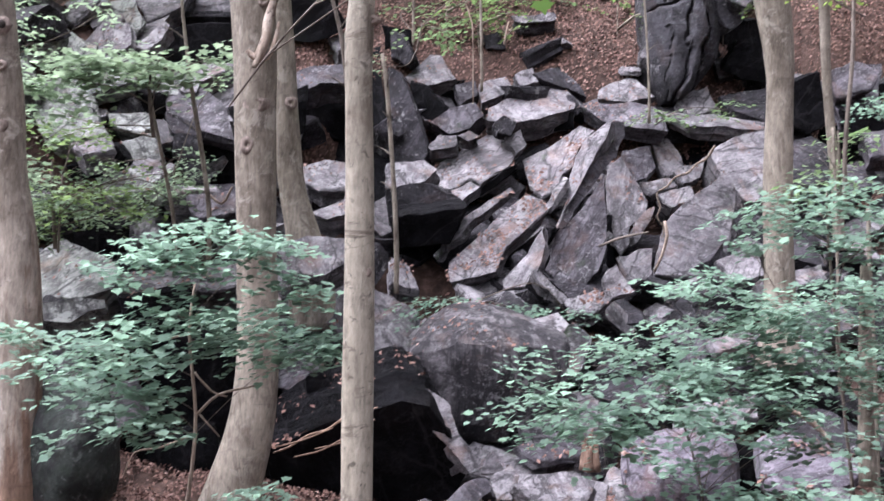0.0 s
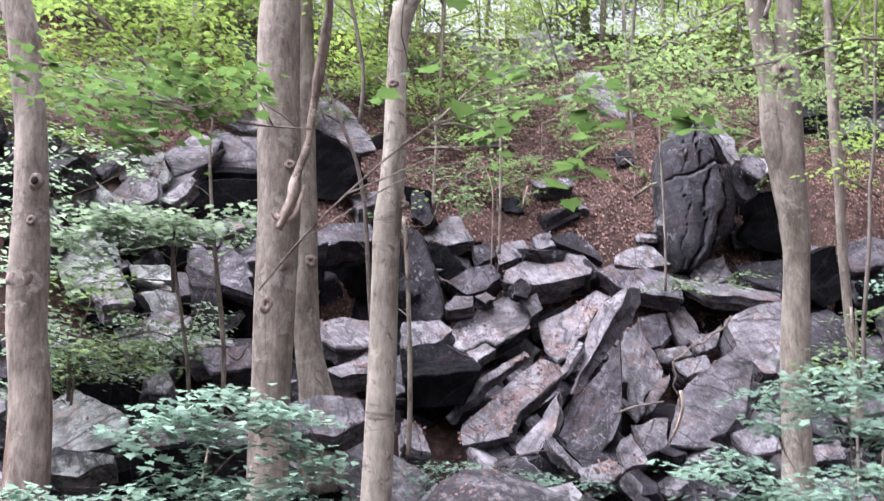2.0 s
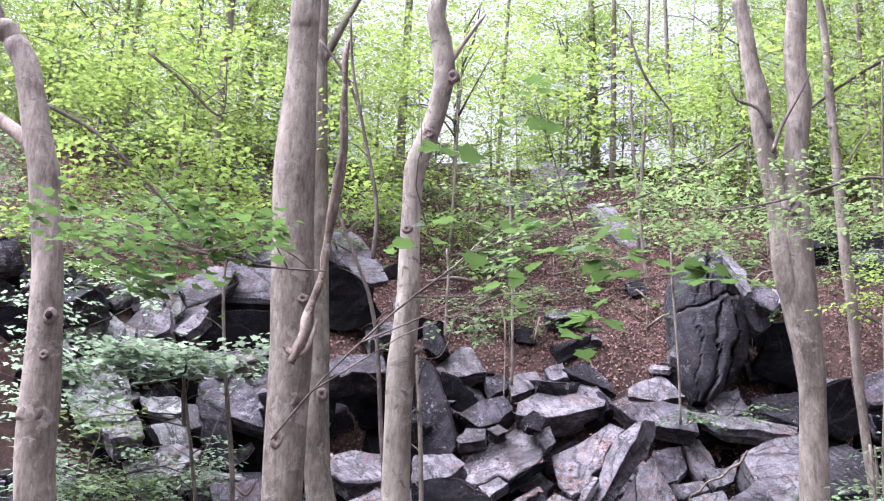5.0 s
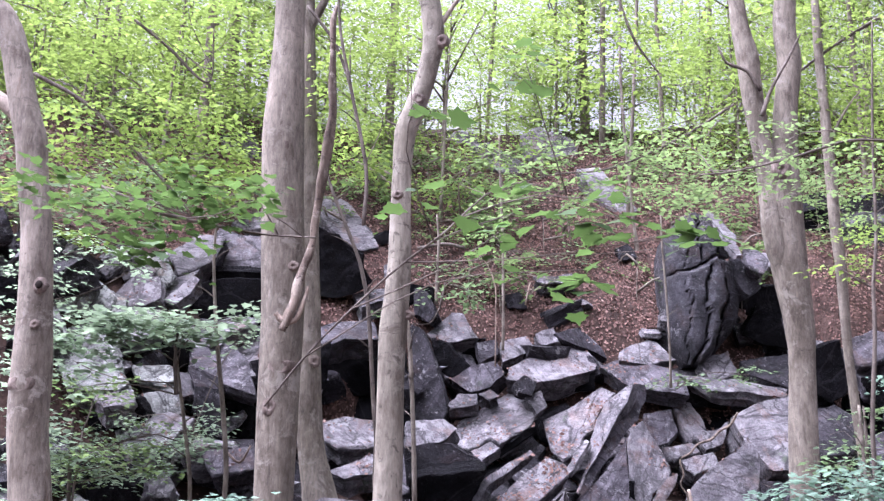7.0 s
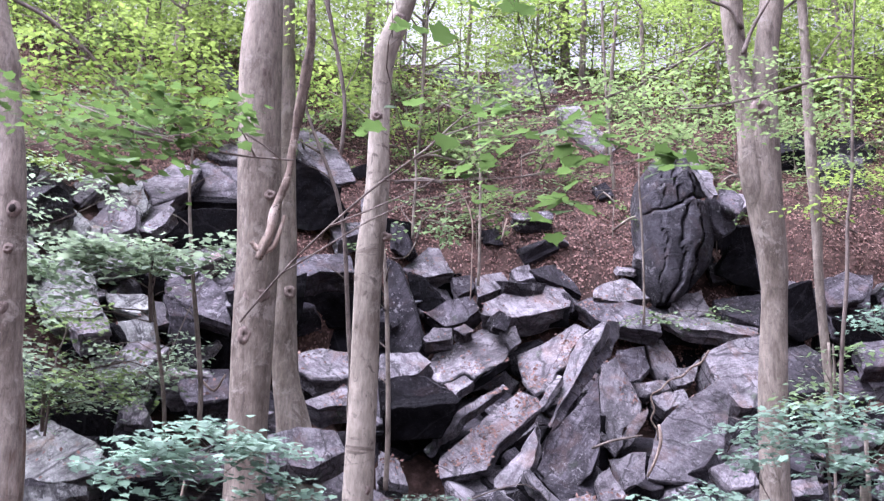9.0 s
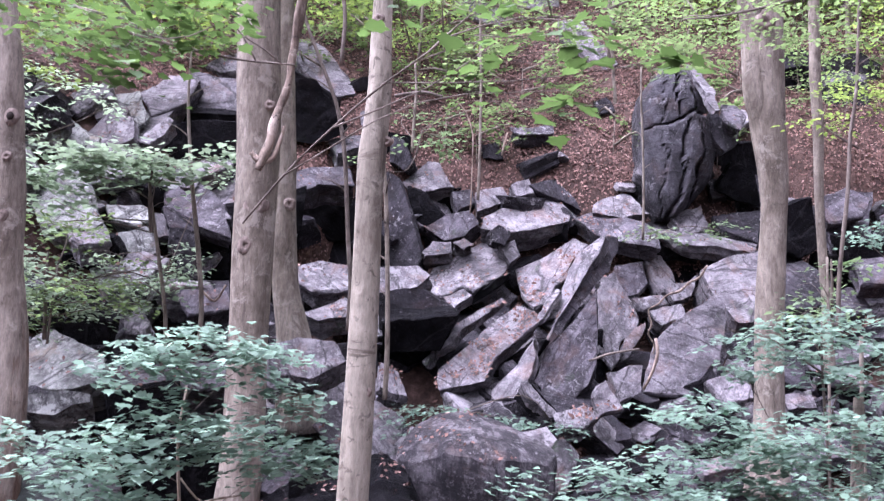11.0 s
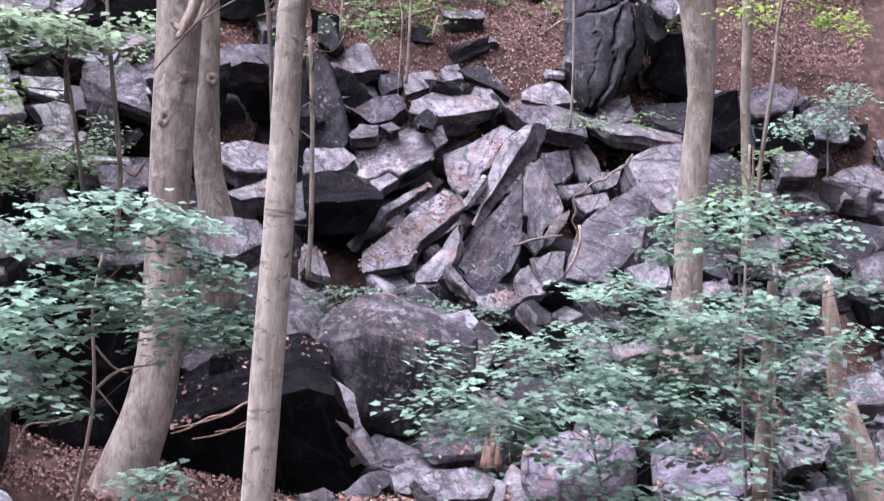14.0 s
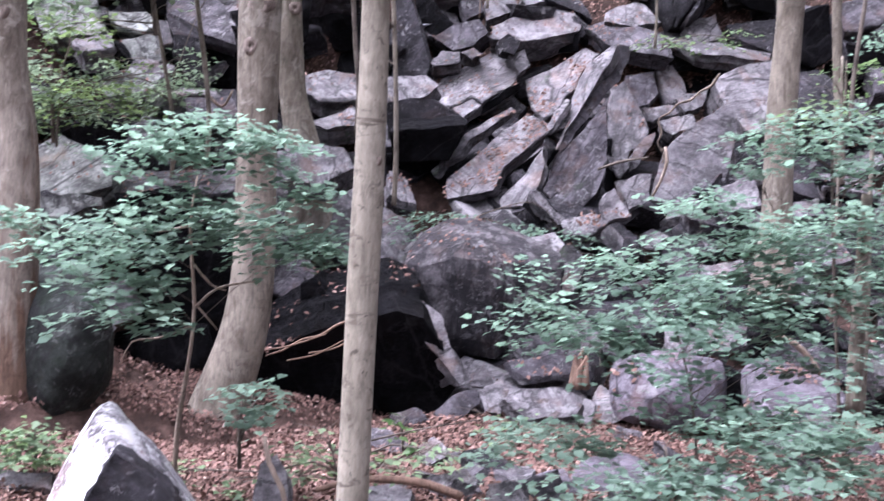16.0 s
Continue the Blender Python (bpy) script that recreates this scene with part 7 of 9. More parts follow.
stem("limb", [(-1.41, 6.40, 0.87, 0.010), (-1.28, 6.40, 0.99, 0.008), (-1.07, 6.40, 1.04, 0.005)], DEADWOOD, s, sides=6, step=0.05, rough=0.08)
stem("limb", [(-1.43, 6.40, 0.76, 0.008), (-1.61, 6.40, 0.69, 0.006), (-1.76, 6.40, 0.66, 0.005), (-1.82, 6.40, 0.53, 0.003)], DEADWOOD, s, sides=6, step=0.05, rough=0.08)
stem("limb", [(-1.42, 6.40, 1.12, 0.008), (-1.32, 6.40, 1.01, 0.006), (-1.23, 6.40, 0.98, 0.005)], DEADWOOD, s, sides=6, step=0.05, rough=0.08)
stem("limb", [(-1.45, 6.40, 1.34, 0.008), (-1.67, 6.40, 1.30, 0.006), (-1.89, 6.40, 1.34, 0.003)], DEADWOOD, s, sides=6, step=0.05, rough=0.08)
stem("limb", [(-1.39, 6.40, 0.88, 0.006), (-1.27, 6.40, 0.75, 0.003)], DEADWOOD, s, sides=6, step=0.05, rough=0.08)
s = thing("sapling", (-0.41, 16, 5.12), "short dead stub on the slope", "sapling")
stem("stem", [(-0.41, 16.00, 5.12, 0.025), (-0.41, 16.00, 5.62, 0.023), (-0.40, 16.00, 6.05, 0.020), (-0.44, 16.00, 6.49, 0.015)], BARK, s, sides=9, step=0.1, rough=0.05, seed=52)
s = thing("sapling", (3.39, 9.5, 0.7), "thin sapling among leaves", "sapling")
stem("stem", [(3.39, 9.50, 0.70, 0.013), (3.39, 9.50, 1.20, 0.012), (3.38, 9.50, 2.21, 0.013), (3.36, 9.50, 2.98, 0.012)], BARK, s, sides=9, step=0.1, rough=0.05, seed=53)

# leafy young trees in front of the rocks
s = thing("young_tree", (-1.48, 6.43, 0.15), "young maple with layered green leaves before a dark hollow", "young tree")
stem("stem", [(-1.48, 6.43, 0.15, 0.005), (-1.43, 6.43, 0.56, 0.005), (-1.41, 6.43, 0.89, 0.005), (-1.46, 6.43, 1.34, 0.005), (-1.43, 6.43, 1.64, 0.003)], BARK_DARK, s, sides=8, step=0.1, rough=0.06, seed=101)
c = [(-1.52, 6.00, 1.77, 0.35, 0.50, 0.09, 22), (-1.17, 6.20, 1.90, 0.35, 0.50, 0.08, 16), (-1.72, 5.80, 1.31, 0.38, 0.50, 0.12, 16), (-1.39, 6.00, 1.44, 0.37, 0.60, 0.14, 17), (-1.68, 5.70, 1.08, 0.32, 0.50, 0.13, 15), (-1.62, 5.60, 0.88, 0.26, 0.50, 0.14, 10), (-1.02, 6.40, 1.36, 0.36, 0.50, 0.18, 19), (-0.74, 6.50, 1.24, 0.25, 0.40, 0.15, 16), (-2.27, 6.20, 1.34, 0.31, 0.50, 0.09, 10), (-1.01, 6.40, 1.85, 0.26, 0.40, 0.10, 9), (-2.05, 6.20, 1.22, 0.25, 0.50, 0.19, 10), (-0.88, 6.50, 1.60, 0.20, 0.40, 0.13, 9)]
leaves(s, c, LEAF_LOW, "maple", 0.058, 101, 22, 0.4, 0.14)
twigs(s, None, c, BARK_DARK, 101, 0.003, share=4)
s = thing("young_tree", (-1.18, 6.8, -0.14), "low maple seedlings over dead leaves", "young tree")
stem("stem", [(-1.18, 6.80, -0.14, 0.014), (-1.19, 6.80, 0.11, 0.010), (-1.18, 6.80, 0.28, 0.007)], BARK_DARK, s, sides=8, step=0.1, rough=0.06, seed=102)
c = [(-1.18, 6.80, 0.25, 0.24, 0.40, 0.12, 11), (-1.06, 6.90, 0.34, 0.11, 0.30, 0.07, 4)]
leaves(s, c, LEAF_LOW, "maple", 0.06, 102, 12, 0.3, 0.14)
twigs(s, None, c, BARK_DARK, 102, 0.008, share=4)
s = thing("young_tree", (-0.21, 8.6, -0.37), "small green seedling at the mouth of the cave", "young tree")
stem("stem", [(-0.21, 8.60, -0.37, 0.009), (-0.23, 8.60, -0.20, 0.009), (-0.22, 8.60, -0.11, 0.004)], BARK_DARK, s, sides=8, step=0.1, rough=0.06, seed=103)
c = [(-0.23, 8.60, -0.18, 0.13, 0.15, 0.11, 3), (-0.06, 8.60, -0.32, 0.09, 0.15, 0.07, 2)]
leaves(s, c, LEAF_NEAR, "plain", 0.1, 103, 6, 0.2, 0.14)
twigs(s, None, c, BARK_DARK, 103, 0.008, share=4)
s = thing("young_tree", (-2.43, 6.8, -0.23), "low leafy shrub beside a boulder", "young tree")
stem("stem", [(-2.43, 6.80, -0.23, 0.010), (-2.43, 6.80, -0.05, 0.009), (-2.44, 6.80, 0.09, 0.005)], BARK_DARK, s, sides=8, step=0.1, rough=0.06, seed=104)
c = [(-2.49, 6.80, -0.00, 0.16, 0.25, 0.11, 26), (-2.54, 6.70, -0.07, 0.12, 0.25, 0.08, 14), (-2.34, 6.70, -0.06, 0.10, 0.20, 0.07, 10)]
leaves(s, c, LEAF_FERN, "plain", 0.06, 104, 10, 0.25, 0.14)
twigs(s, None, c, BARK_DARK, 104, 0.008, share=4)
s = thing("young_tree", (1.61, 6.6, -0.22), "wide-spreading young maple with flat layers of leaves", "young tree")
stem("stem", [(1.61, 6.60, -0.22, 0.010), (1.52, 6.60, 0.47, 0.008), (1.38, 6.60, 0.93, 0.007), (1.23, 6.60, 1.13, 0.005)], BARK_DARK, s, sides=8, step=0.1, rough=0.06, seed=105)
c = [(1.16, 6.60, 1.23, 0.55, 0.60, 0.15, 25), (0.72, 6.20, 0.97, 0.35, 0.50, 0.17, 20), (1.83, 7.00, 1.42, 0.59, 0.60, 0.14, 21), (1.28, 6.30, 0.89, 0.53, 0.60, 0.18, 24), (1.91, 6.60, 0.96, 0.50, 0.60, 0.18, 24), (2.48, 7.00, 1.27, 0.43, 0.60, 0.18, 18), (0.83, 6.00, 0.78, 0.30, 0.50, 0.08, 8), (1.76, 6.80, 1.07, 0.45, 0.60, 0.12, 14), (2.60, 6.80, 0.97, 0.35, 0.60, 0.17, 14), (0.58, 6.40, 1.11, 0.19, 0.40, 0.10, 5), (1.25, 6.10, 0.72, 0.34, 0.50, 0.08, 6), (2.99, 7.00, 1.18, 0.36, 0.60, 0.21, 15), (3.03, 6.80, 0.71, 0.35, 0.60, 0.21, 14), (2.16, 6.40, 0.69, 0.36, 0.50, 0.10, 9), (2.10, 7.00, 1.43, 0.36, 0.50, 0.12, 24), (2.08, 6.80, 1.19, 0.36, 0.50, 0.10, 18), (2.64, 7.20, 1.60, 0.35, 0.50, 0.14, 18), (2.98, 7.20, 1.44, 0.30, 0.50, 0.14, 14), (1.69, 7.00, 1.65, 0.35, 0.50, 0.09, 14)]
leaves(s, c, LEAF_LOW, "maple", 0.053, 105, 24, 0.42, 0.14)
twigs(s, None, c, BARK_DARK, 105, 0.0028, share=4)
s = thing("young_tree", (2.95, 8, 0.06), "young maple with leafy branches beside the forked tree", "young tree")
stem("stem", [(2.95, 8.00, 0.06, 0.014), (2.85, 8.00, 1.12, 0.012), (2.79, 8.00, 1.93, 0.010), (2.78, 8.00, 2.33, 0.006)], BARK_DARK, s, sides=8, step=0.1, rough=0.06, seed=106)
c = [(2.67, 8.00, 2.13, 0.53, 0.60, 0.10, 20), (2.87, 8.00, 2.30, 0.37, 0.50, 0.12, 14), (2.36, 8.20, 2.23, 0.29, 0.50, 0.12, 10), (2.89, 7.80, 1.92, 0.32, 0.50, 0.12, 12), (3.28, 8.00, 2.15, 0.32, 0.50, 0.16, 12), (3.47, 8.00, 1.80, 0.28, 0.50, 0.16, 10), (2.36, 8.60, 1.98, 0.17, 0.40, 0.13, 5)]
leaves(s, c, LEAF_LOW, "maple", 0.060, 106, 19, 0.42, 0.14)
twigs(s, None, c, BARK_DARK, 106, 0.008, share=4)
s = thing("young_tree", (1.24, 5.6, 0.03), "low green shrub in the lower rocks", "young tree")
stem("stem", [(1.24, 5.60, 0.03, 0.011), (1.20, 5.60, 0.21, 0.009), (1.16, 5.60, 0.35, 0.006)], BARK_DARK, s, sides=8, step=0.1, rough=0.06, seed=107)
c = [(0.56, 5.90, 0.33, 0.24, 0.40, 0.09, 8), (1.23, 5.80, 0.46, 0.26, 0.40, 0.12, 9), (1.58, 5.60, 0.52, 0.20, 0.40, 0.17, 10), (1.35, 5.40, 0.24, 0.38, 0.40, 0.11, 14), (2.01, 5.60, 0.54, 0.28, 0.40, 0.09, 10), (0.69, 5.40, 0.18, 0.25, 0.40, 0.07, 6), (1.75, 5.30, 0.39, 0.27, 0.40, 0.11, 9), (0.91, 6.40, 0.24, 0.26, 0.35, 0.07, 12), (0.61, 6.60, 0.21, 0.22, 0.35, 0.07, 10), (0.39, 6.80, 0.07, 0.18, 0.35, 0.07, 8), (1.09, 5.60, 0.18, 0.28, 0.35, 0.07, 13), (1.40, 5.60, 0.25, 0.28, 0.35, 0.07, 13), (1.70, 6.20, 0.40, 0.22, 0.35, 0.07, 10), (1.95, 6.20, 0.44, 0.26, 0.35, 0.07, 13), (2.11, 6.00, 0.38, 0.26, 0.35, 0.07, 13), (2.11, 5.60, 0.28, 0.24, 0.35, 0.07, 11), (1.68, 5.60, 0.26, 0.22, 0.35, 0.07, 9), (2.35, 6.00, 0.42, 0.20, 0.35, 0.07, 8)]
leaves(s, c, LEAF_LOW, "maple", 0.052, 107, 18, 0.38, 0.14)
twigs(s, None, c, BARK_DARK, 107, 0.002, share=4)
s = thing("young_tree", (-0.59, 7, -0.23), "sparse seedlings on mossy stones", "young tree")
stem("stem", [(-0.59, 7.00, -0.23, 0.007), (-0.63, 7.00, -0.05, 0.007), (-0.67, 7.00, 0.06, 0.004)], BARK_DARK, s, sides=8, step=0.1, rough=0.06, seed=108)
c = [(-0.74, 7.00, 0.02, 0.28, 0.40, 0.11, 7), (-0.26, 6.80, -0.10, 0.28, 0.40, 0.09, 7), (0.42, 7.40, 0.14, 0.23, 0.30, 0.09, 4), (0.12, 6.90, -0.03, 0.25, 0.30, 0.11, 5), (-0.76, 7.20, -0.10, 0.16, 0.25, 0.05, 6), (-0.28, 7.20, -0.15, 0.16, 0.25, 0.05, 6), (-0.81, 6.80, -0.16, 0.16, 0.25, 0.05, 5), (-0.02, 7.60, -0.15, 0.16, 0.25, 0.05, 5), (-1.16, 6.60, -0.19, 0.16, 0.25, 0.05, 5), (-1.58, 7.00, -0.20, 0.16, 0.25, 0.05, 4)]
leaves(s, c, LEAF_FERN, "plain", 0.06, 108, 8, 0.28, 0.14)
twigs(s, None, c, BARK_DARK, 108, 0.008, share=4)
s = thing("young_tree", (-2.76, 10.6, 3.05), "sapling with flat pale-green leaf layers over the rocks", "young tree")
stem("stem", [(-2.76, 10.60, 3.05, 0.022), (-2.80, 10.60, 3.37, 0.019), (-2.80, 10.60, 3.65, 0.011)], BARK_DARK, s, sides=8, step=0.1, rough=0.06, seed=109)
c = [(-2.84, 10.60, 3.76, 0.70, 0.60, 0.13, 34), (-3.48, 10.40, 3.59, 0.53, 0.60, 0.21, 28), (-3.28, 10.60, 3.80, 0.54, 0.50, 0.13, 20), (-2.22, 10.80, 3.87, 0.33, 0.40, 0.14, 8), (-2.77, 10.60, 3.59, 0.22, 0.30, 0.16, 7), (-3.72, 10.40, 3.32, 0.32, 0.60, 0.37, 14), (-3.98, 10.20, 2.96, 0.28, 0.60, 0.41, 14)]
leaves(s, c, LEAF_MIST, "maple", 0.085, 109, 13, 0.5, 0.14)
twigs(s, None, c, BARK_DARK, 109, 0.008, share=4)
s = thing("young_tree", (-3.48, 10, 1.96), "bushy young growth on the rocky slope", "young tree")
stem("stem", [(-3.48, 10.00, 1.96, 0.020), (-3.51, 10.00, 2.45, 0.018), (-3.52, 10.00, 2.75, 0.010)], BARK_DARK, s, sides=8, step=0.1, rough=0.06, seed=110)
c = [(-3.56, 10.20, 2.51, 0.52, 0.60, 0.31, 33), (-3.81, 10.00, 2.19, 0.38, 0.60, 0.30, 24), (-3.00, 11.00, 2.64, 0.33, 0.50, 0.22, 12), (-2.60, 11.40, 2.80, 0.23, 0.40, 0.29, 12), (-3.14, 10.60, 2.34, 0.43, 0.50, 0.16, 15)]
leaves(s, c, LEAF_MIST, "plain", 0.075, 110, 12, 0.4, 0.14)
twigs(s, None, c, BARK_DARK, 110, 0.008, share=4)
s = thing("young_tree", (-0.35, 15.6, 4.99), "low green growth among the upper rocks", "young tree")
stem("stem", [(-0.35, 15.60, 4.99, 0.016), (-0.31, 15.60, 5.19, 0.016), (-0.28, 15.60, 5.36, 0.008)], BARK_DARK, s, sides=8, step=0.1, rough=0.06, seed=111)
c = [(-0.19, 15.60, 5.20, 0.48, 0.50, 0.24, 16), (-0.92, 14.50, 4.56, 0.29, 0.40, 0.15, 4), (0.23, 17.00, 5.79, 0.60, 0.60, 0.26, 12), (-0.57, 17.00, 5.95, 0.52, 0.60, 0.17, 8), (1.61, 17.50, 6.27, 0.53, 0.60, 0.18, 8)]
leaves(s, c, LEAF_FERN, "plain", 0.09, 111, 11, 0.45, 0.14)
twigs(s, None, c, BARK_DARK, 111, 0.008, share=4)
s = thing("young_tree", (2.89, 15, 3.82), "ferns and seedlings between flat stones", "young tree")
stem("stem", [(2.89, 15.00, 3.82, 0.011), (2.92, 15.00, 3.90, 0.011), (2.94, 15.00, 3.97, 0.008)], BARK_DARK, s, sides=8, step=0.1, rough=0.06, seed=112)
c = [(2.93, 15.00, 3.94, 0.34, 0.40, 0.15, 10), (3.94, 15.20, 4.07, 0.39, 0.40, 0.12, 6), (3.35, 15.00, 3.91, 0.23, 0.30, 0.11, 4)]
leaves(s, c, LEAF_FERN, "plain", 0.08, 112, 11, 0.4, 0.14)
twigs(s, None, c, BARK_DARK, 112, 0.008, share=4)
s = thing("young_tree", (3.77, 10.5, 2.52), "small-leaved sapling by the boulders", "young tree")
stem("stem", [(3.77, 10.50, 2.52, 0.016), (3.77, 10.50, 2.89, 0.013), (3.76, 10.50, 3.10, 0.008)], BARK_DARK, s, sides=8, step=0.1, rough=0.06, seed=113)
c = [(3.68, 10.50, 2.73, 0.37, 0.50, 0.16, 14), (3.89, 10.60, 3.06, 0.24, 0.40, 0.13, 7), (3.36, 10.20, 2.50, 0.36, 0.50, 0.13, 9)]
leaves(s, c, LEAF_FERN, "plain", 0.08, 113, 11, 0.4, 0.14)
twigs(s, None, c, BARK_DARK, 113, 0.008, share=4)
s = thing("young_tree", (0.14, 12.2, 1.37), "strip of low ferns and seedlings between boulders", "young tree")
stem("stem", [(0.14, 12.20, 1.37, 0.012), (0.15, 12.20, 1.43, 0.012), (0.16, 12.20, 1.49, 0.006)], BARK_DARK, s, sides=8, step=0.1, rough=0.06, seed=114)
c = [(0.14, 12.20, 1.48, 0.40, 0.35, 0.07, 16), (0.77, 12.30, 1.39, 0.44, 0.35, 0.07, 14), (1.39, 12.30, 1.33, 0.37, 0.35, 0.07, 8), (-0.35, 12.00, 1.38, 0.21, 0.30, 0.12, 6), (-0.10, 11.80, 1.27, 0.24, 0.30, 0.09, 6)]
leaves(s, c, LEAF_LOW, "plain", 0.075, 114, 11, 0.35, 0.14)
twigs(s, None, c, BARK_DARK, 114, 0.008, share=4)
s = thing("young_tree", (-4.87, 15.5, 6.58), "green undergrowth on the upper slope", "young tree")
stem("stem", [(-4.87, 15.50, 6.58, 0.020), (-4.86, 15.50, 6.93, 0.016), (-4.84, 15.50, 7.20, 0.012)], BARK_DARK, s, sides=8, step=0.1, rough=0.06, seed=115)
c = [(-5.38, 15.50, 6.66, 0.79, 0.80, 0.28, 26), (-4.28, 16.00, 7.02, 0.89, 0.80, 0.32, 28), (-3.49, 16.00, 6.86, 0.49, 0.60, 0.32, 14), (-5.50, 13.50, 5.48, 0.55, 0.60, 0.27, 18), (-4.94, 14.00, 5.49, 0.57, 0.50, 0.14, 10), (-3.66, 17.00, 7.85, 0.43, 0.60, 0.26, 10)]
leaves(s, c, LEAF_HIGH, "plain", 0.1, 115, 12, 0.5, 0.14)
twigs(s, None, c, BARK_DARK, 115, 0.008, share=4)
s = thing("young_tree", (0.04, 18.5, 7.04), "sparse green seedlings on the leafy slope", "young tree")
stem("stem", [(0.04, 18.50, 7.04, 0.019), (0.06, 18.50, 7.24, 0.014), (0.08, 18.50, 7.44, 0.009)], BARK_DARK, s, sides=8, step=0.1, rough=0.06, seed=116)
c = [(-0.27, 19.00, 7.80, 0.77, 0.80, 0.29, 44), (0.34, 18.50, 7.14, 0.56, 0.60, 0.19, 22), (1.38, 19.50, 8.11, 0.59, 0.80, 0.20, 18), (-0.42, 17.80, 6.63, 0.54, 0.60, 0.14, 20), (2.41, 18.00, 6.76, 0.46, 0.60, 0.18, 15), (0.96, 17.30, 6.20, 0.44, 0.50, 0.11, 13), (3.66, 18.50, 7.63, 0.85, 0.80, 0.19, 24), (4.61, 18.00, 7.55, 0.73, 0.80, 0.27, 16), (3.67, 19.50, 8.49, 0.89, 0.80, 0.30, 40), (5.76, 16.50, 6.61, 0.67, 0.70, 0.33, 18), (6.06, 17.50, 7.58, 0.71, 0.70, 0.27, 16)]
leaves(s, c, LEAF_HAZE, "plain", 0.075, 116, 16, 0.5, 0.14)
twigs(s, None, c, BARK_DARK, 116, 0.008, share=4)
s = stem("leaning_log", [(3.45, 7.60, 0.92, 0.085), (3.57, 7.60, 0.65, 0.096), (3.68, 7.60, 0.37, 0.104), (3.82, 7.60, 0.11, 0.112)], DEADWOOD, None, sides=14, step=0.06, rough=0.12, seed=91)
tagged(s, "pale peeled log leaning among boulders", "log")
s = stem("dead_snag", [(3.84, 8.60, 0.87, 0.052), (3.81, 8.60, 1.27, 0.065), (3.77, 8.60, 1.54, 0.070), (3.73, 8.60, 1.76, 0.039), (3.74, 8.60, 1.85, 0.013)], DEADWOOD, None, sides=12, step=0.06, rough=0.14, seed=92)
tagged(s, "pale broken dead stem standing among leaves", "snag")
s = thing("sapling", (3.13, 8.2, 0.16), "thin grey sapling standing among low leaves", "sapling")
stem("stem", [(3.13, 8.20, 0.16, 0.071), (3.12, 8.20, 0.49, 0.067), (3.12, 8.20, 0.75, 0.058), (3.12, 8.20, 1.25, 0.046), (3.13, 8.20, 1.77, 0.037)], BARK, s, sides=10, step=0.1, rough=0.05, seed=93)
s = thing("young_tree", (-4.53, 11.6, 3.72), "leafy seedlings beside thin pale slabs", "young tree")
stem("stem", [(-4.53, 11.60, 3.72, 0.018), (-4.56, 11.60, 4.09, 0.015), (-4.59, 11.60, 4.53, 0.009)], BARK_DARK, s, sides=8, step=0.1, rough=0.06, seed=117)
c = [(-4.68, 11.60, 4.52, 0.38, 0.50, 0.21, 14), (-4.33, 11.60, 4.16, 0.44, 0.50, 0.21, 16), (-4.66, 11.40, 3.93, 0.32, 0.50, 0.23, 12), (-4.09, 12.00, 4.77, 0.37, 0.40, 0.12, 8), (-4.70, 12.20, 5.00, 0.50, 0.50, 0.15, 12), (-3.70, 12.20, 4.70, 0.25, 0.30, 0.12, 4), (-4.33, 11.00, 3.39, 0.31, 0.50, 0.17, 10)]
leaves(s, c, LEAF_MIST, "plain", 0.075, 117, 12, 0.42, 0.14)
twigs(s, None, c, BARK_DARK, 117, 0.008, share=4)
s = thing("young_tree", (-2.81, 11.6, 2.64), "low green plants over the dark gaps", "young tree")
stem("stem", [(-2.81, 11.60, 2.64, 0.012), (-2.80, 11.60, 2.76, 0.009), (-2.80, 11.60, 2.88, 0.006)], BARK_DARK, s, sides=8, step=0.1, rough=0.06, seed=118)
c = [(-2.76, 11.60, 2.76, 0.24, 0.30, 0.21, 16), (-2.98, 11.40, 2.57, 0.17, 0.30, 0.12, 10), (-3.48, 11.60, 2.89, 0.26, 0.30, 0.09, 8), (-2.29, 11.50, 3.82, 0.18, 0.30, 0.12, 8), (-3.58, 10.80, 2.34, 0.33, 0.40, 0.14, 16)]
leaves(s, c, LEAF_MIST, "plain", 0.06, 118, 11, 0.3, 0.14)
twigs(s, None, c, BARK_DARK, 118, 0.008, share=4)
s = thing("young_tree", (-3.42, 9.9, 1.92), "bright green seedlings among mossy blocks", "young tree")
stem("stem", [(-3.42, 9.90, 1.92, 0.013), (-3.41, 9.90, 2.22, 0.010), (-3.39, 9.90, 2.62, 0.008)], BARK_DARK, s, sides=8, step=0.1, rough=0.06, seed=119)
c = [(-3.39, 10.00, 2.98, 0.43, 0.50, 0.23, 22), (-3.19, 9.90, 2.48, 0.45, 0.50, 0.28, 24), (-3.47, 9.80, 2.21, 0.27, 0.40, 0.20, 10), (-2.99, 10.40, 2.65, 0.26, 0.40, 0.16, 8), (-2.82, 10.60, 2.37, 0.24, 0.30, 0.11, 6)]
leaves(s, c, LEAF_HAZE, "plain", 0.07, 119, 12, 0.4, 0.14)
twigs(s, None, c, BARK_DARK, 119, 0.008, share=4)

s = thing("young_tree", (6.50, 15.50, 5.63), "yellow-green shrub on the leafy slope", "young tree")
stem("stem", [(6.50, 15.50, 5.33, 0.016), (6.47, 15.50, 5.83, 0.012), (6.48, 15.50, 6.18, 0.007)], BARK_DARK, s, sides=8, step=0.1, rough=0.06, seed=121)
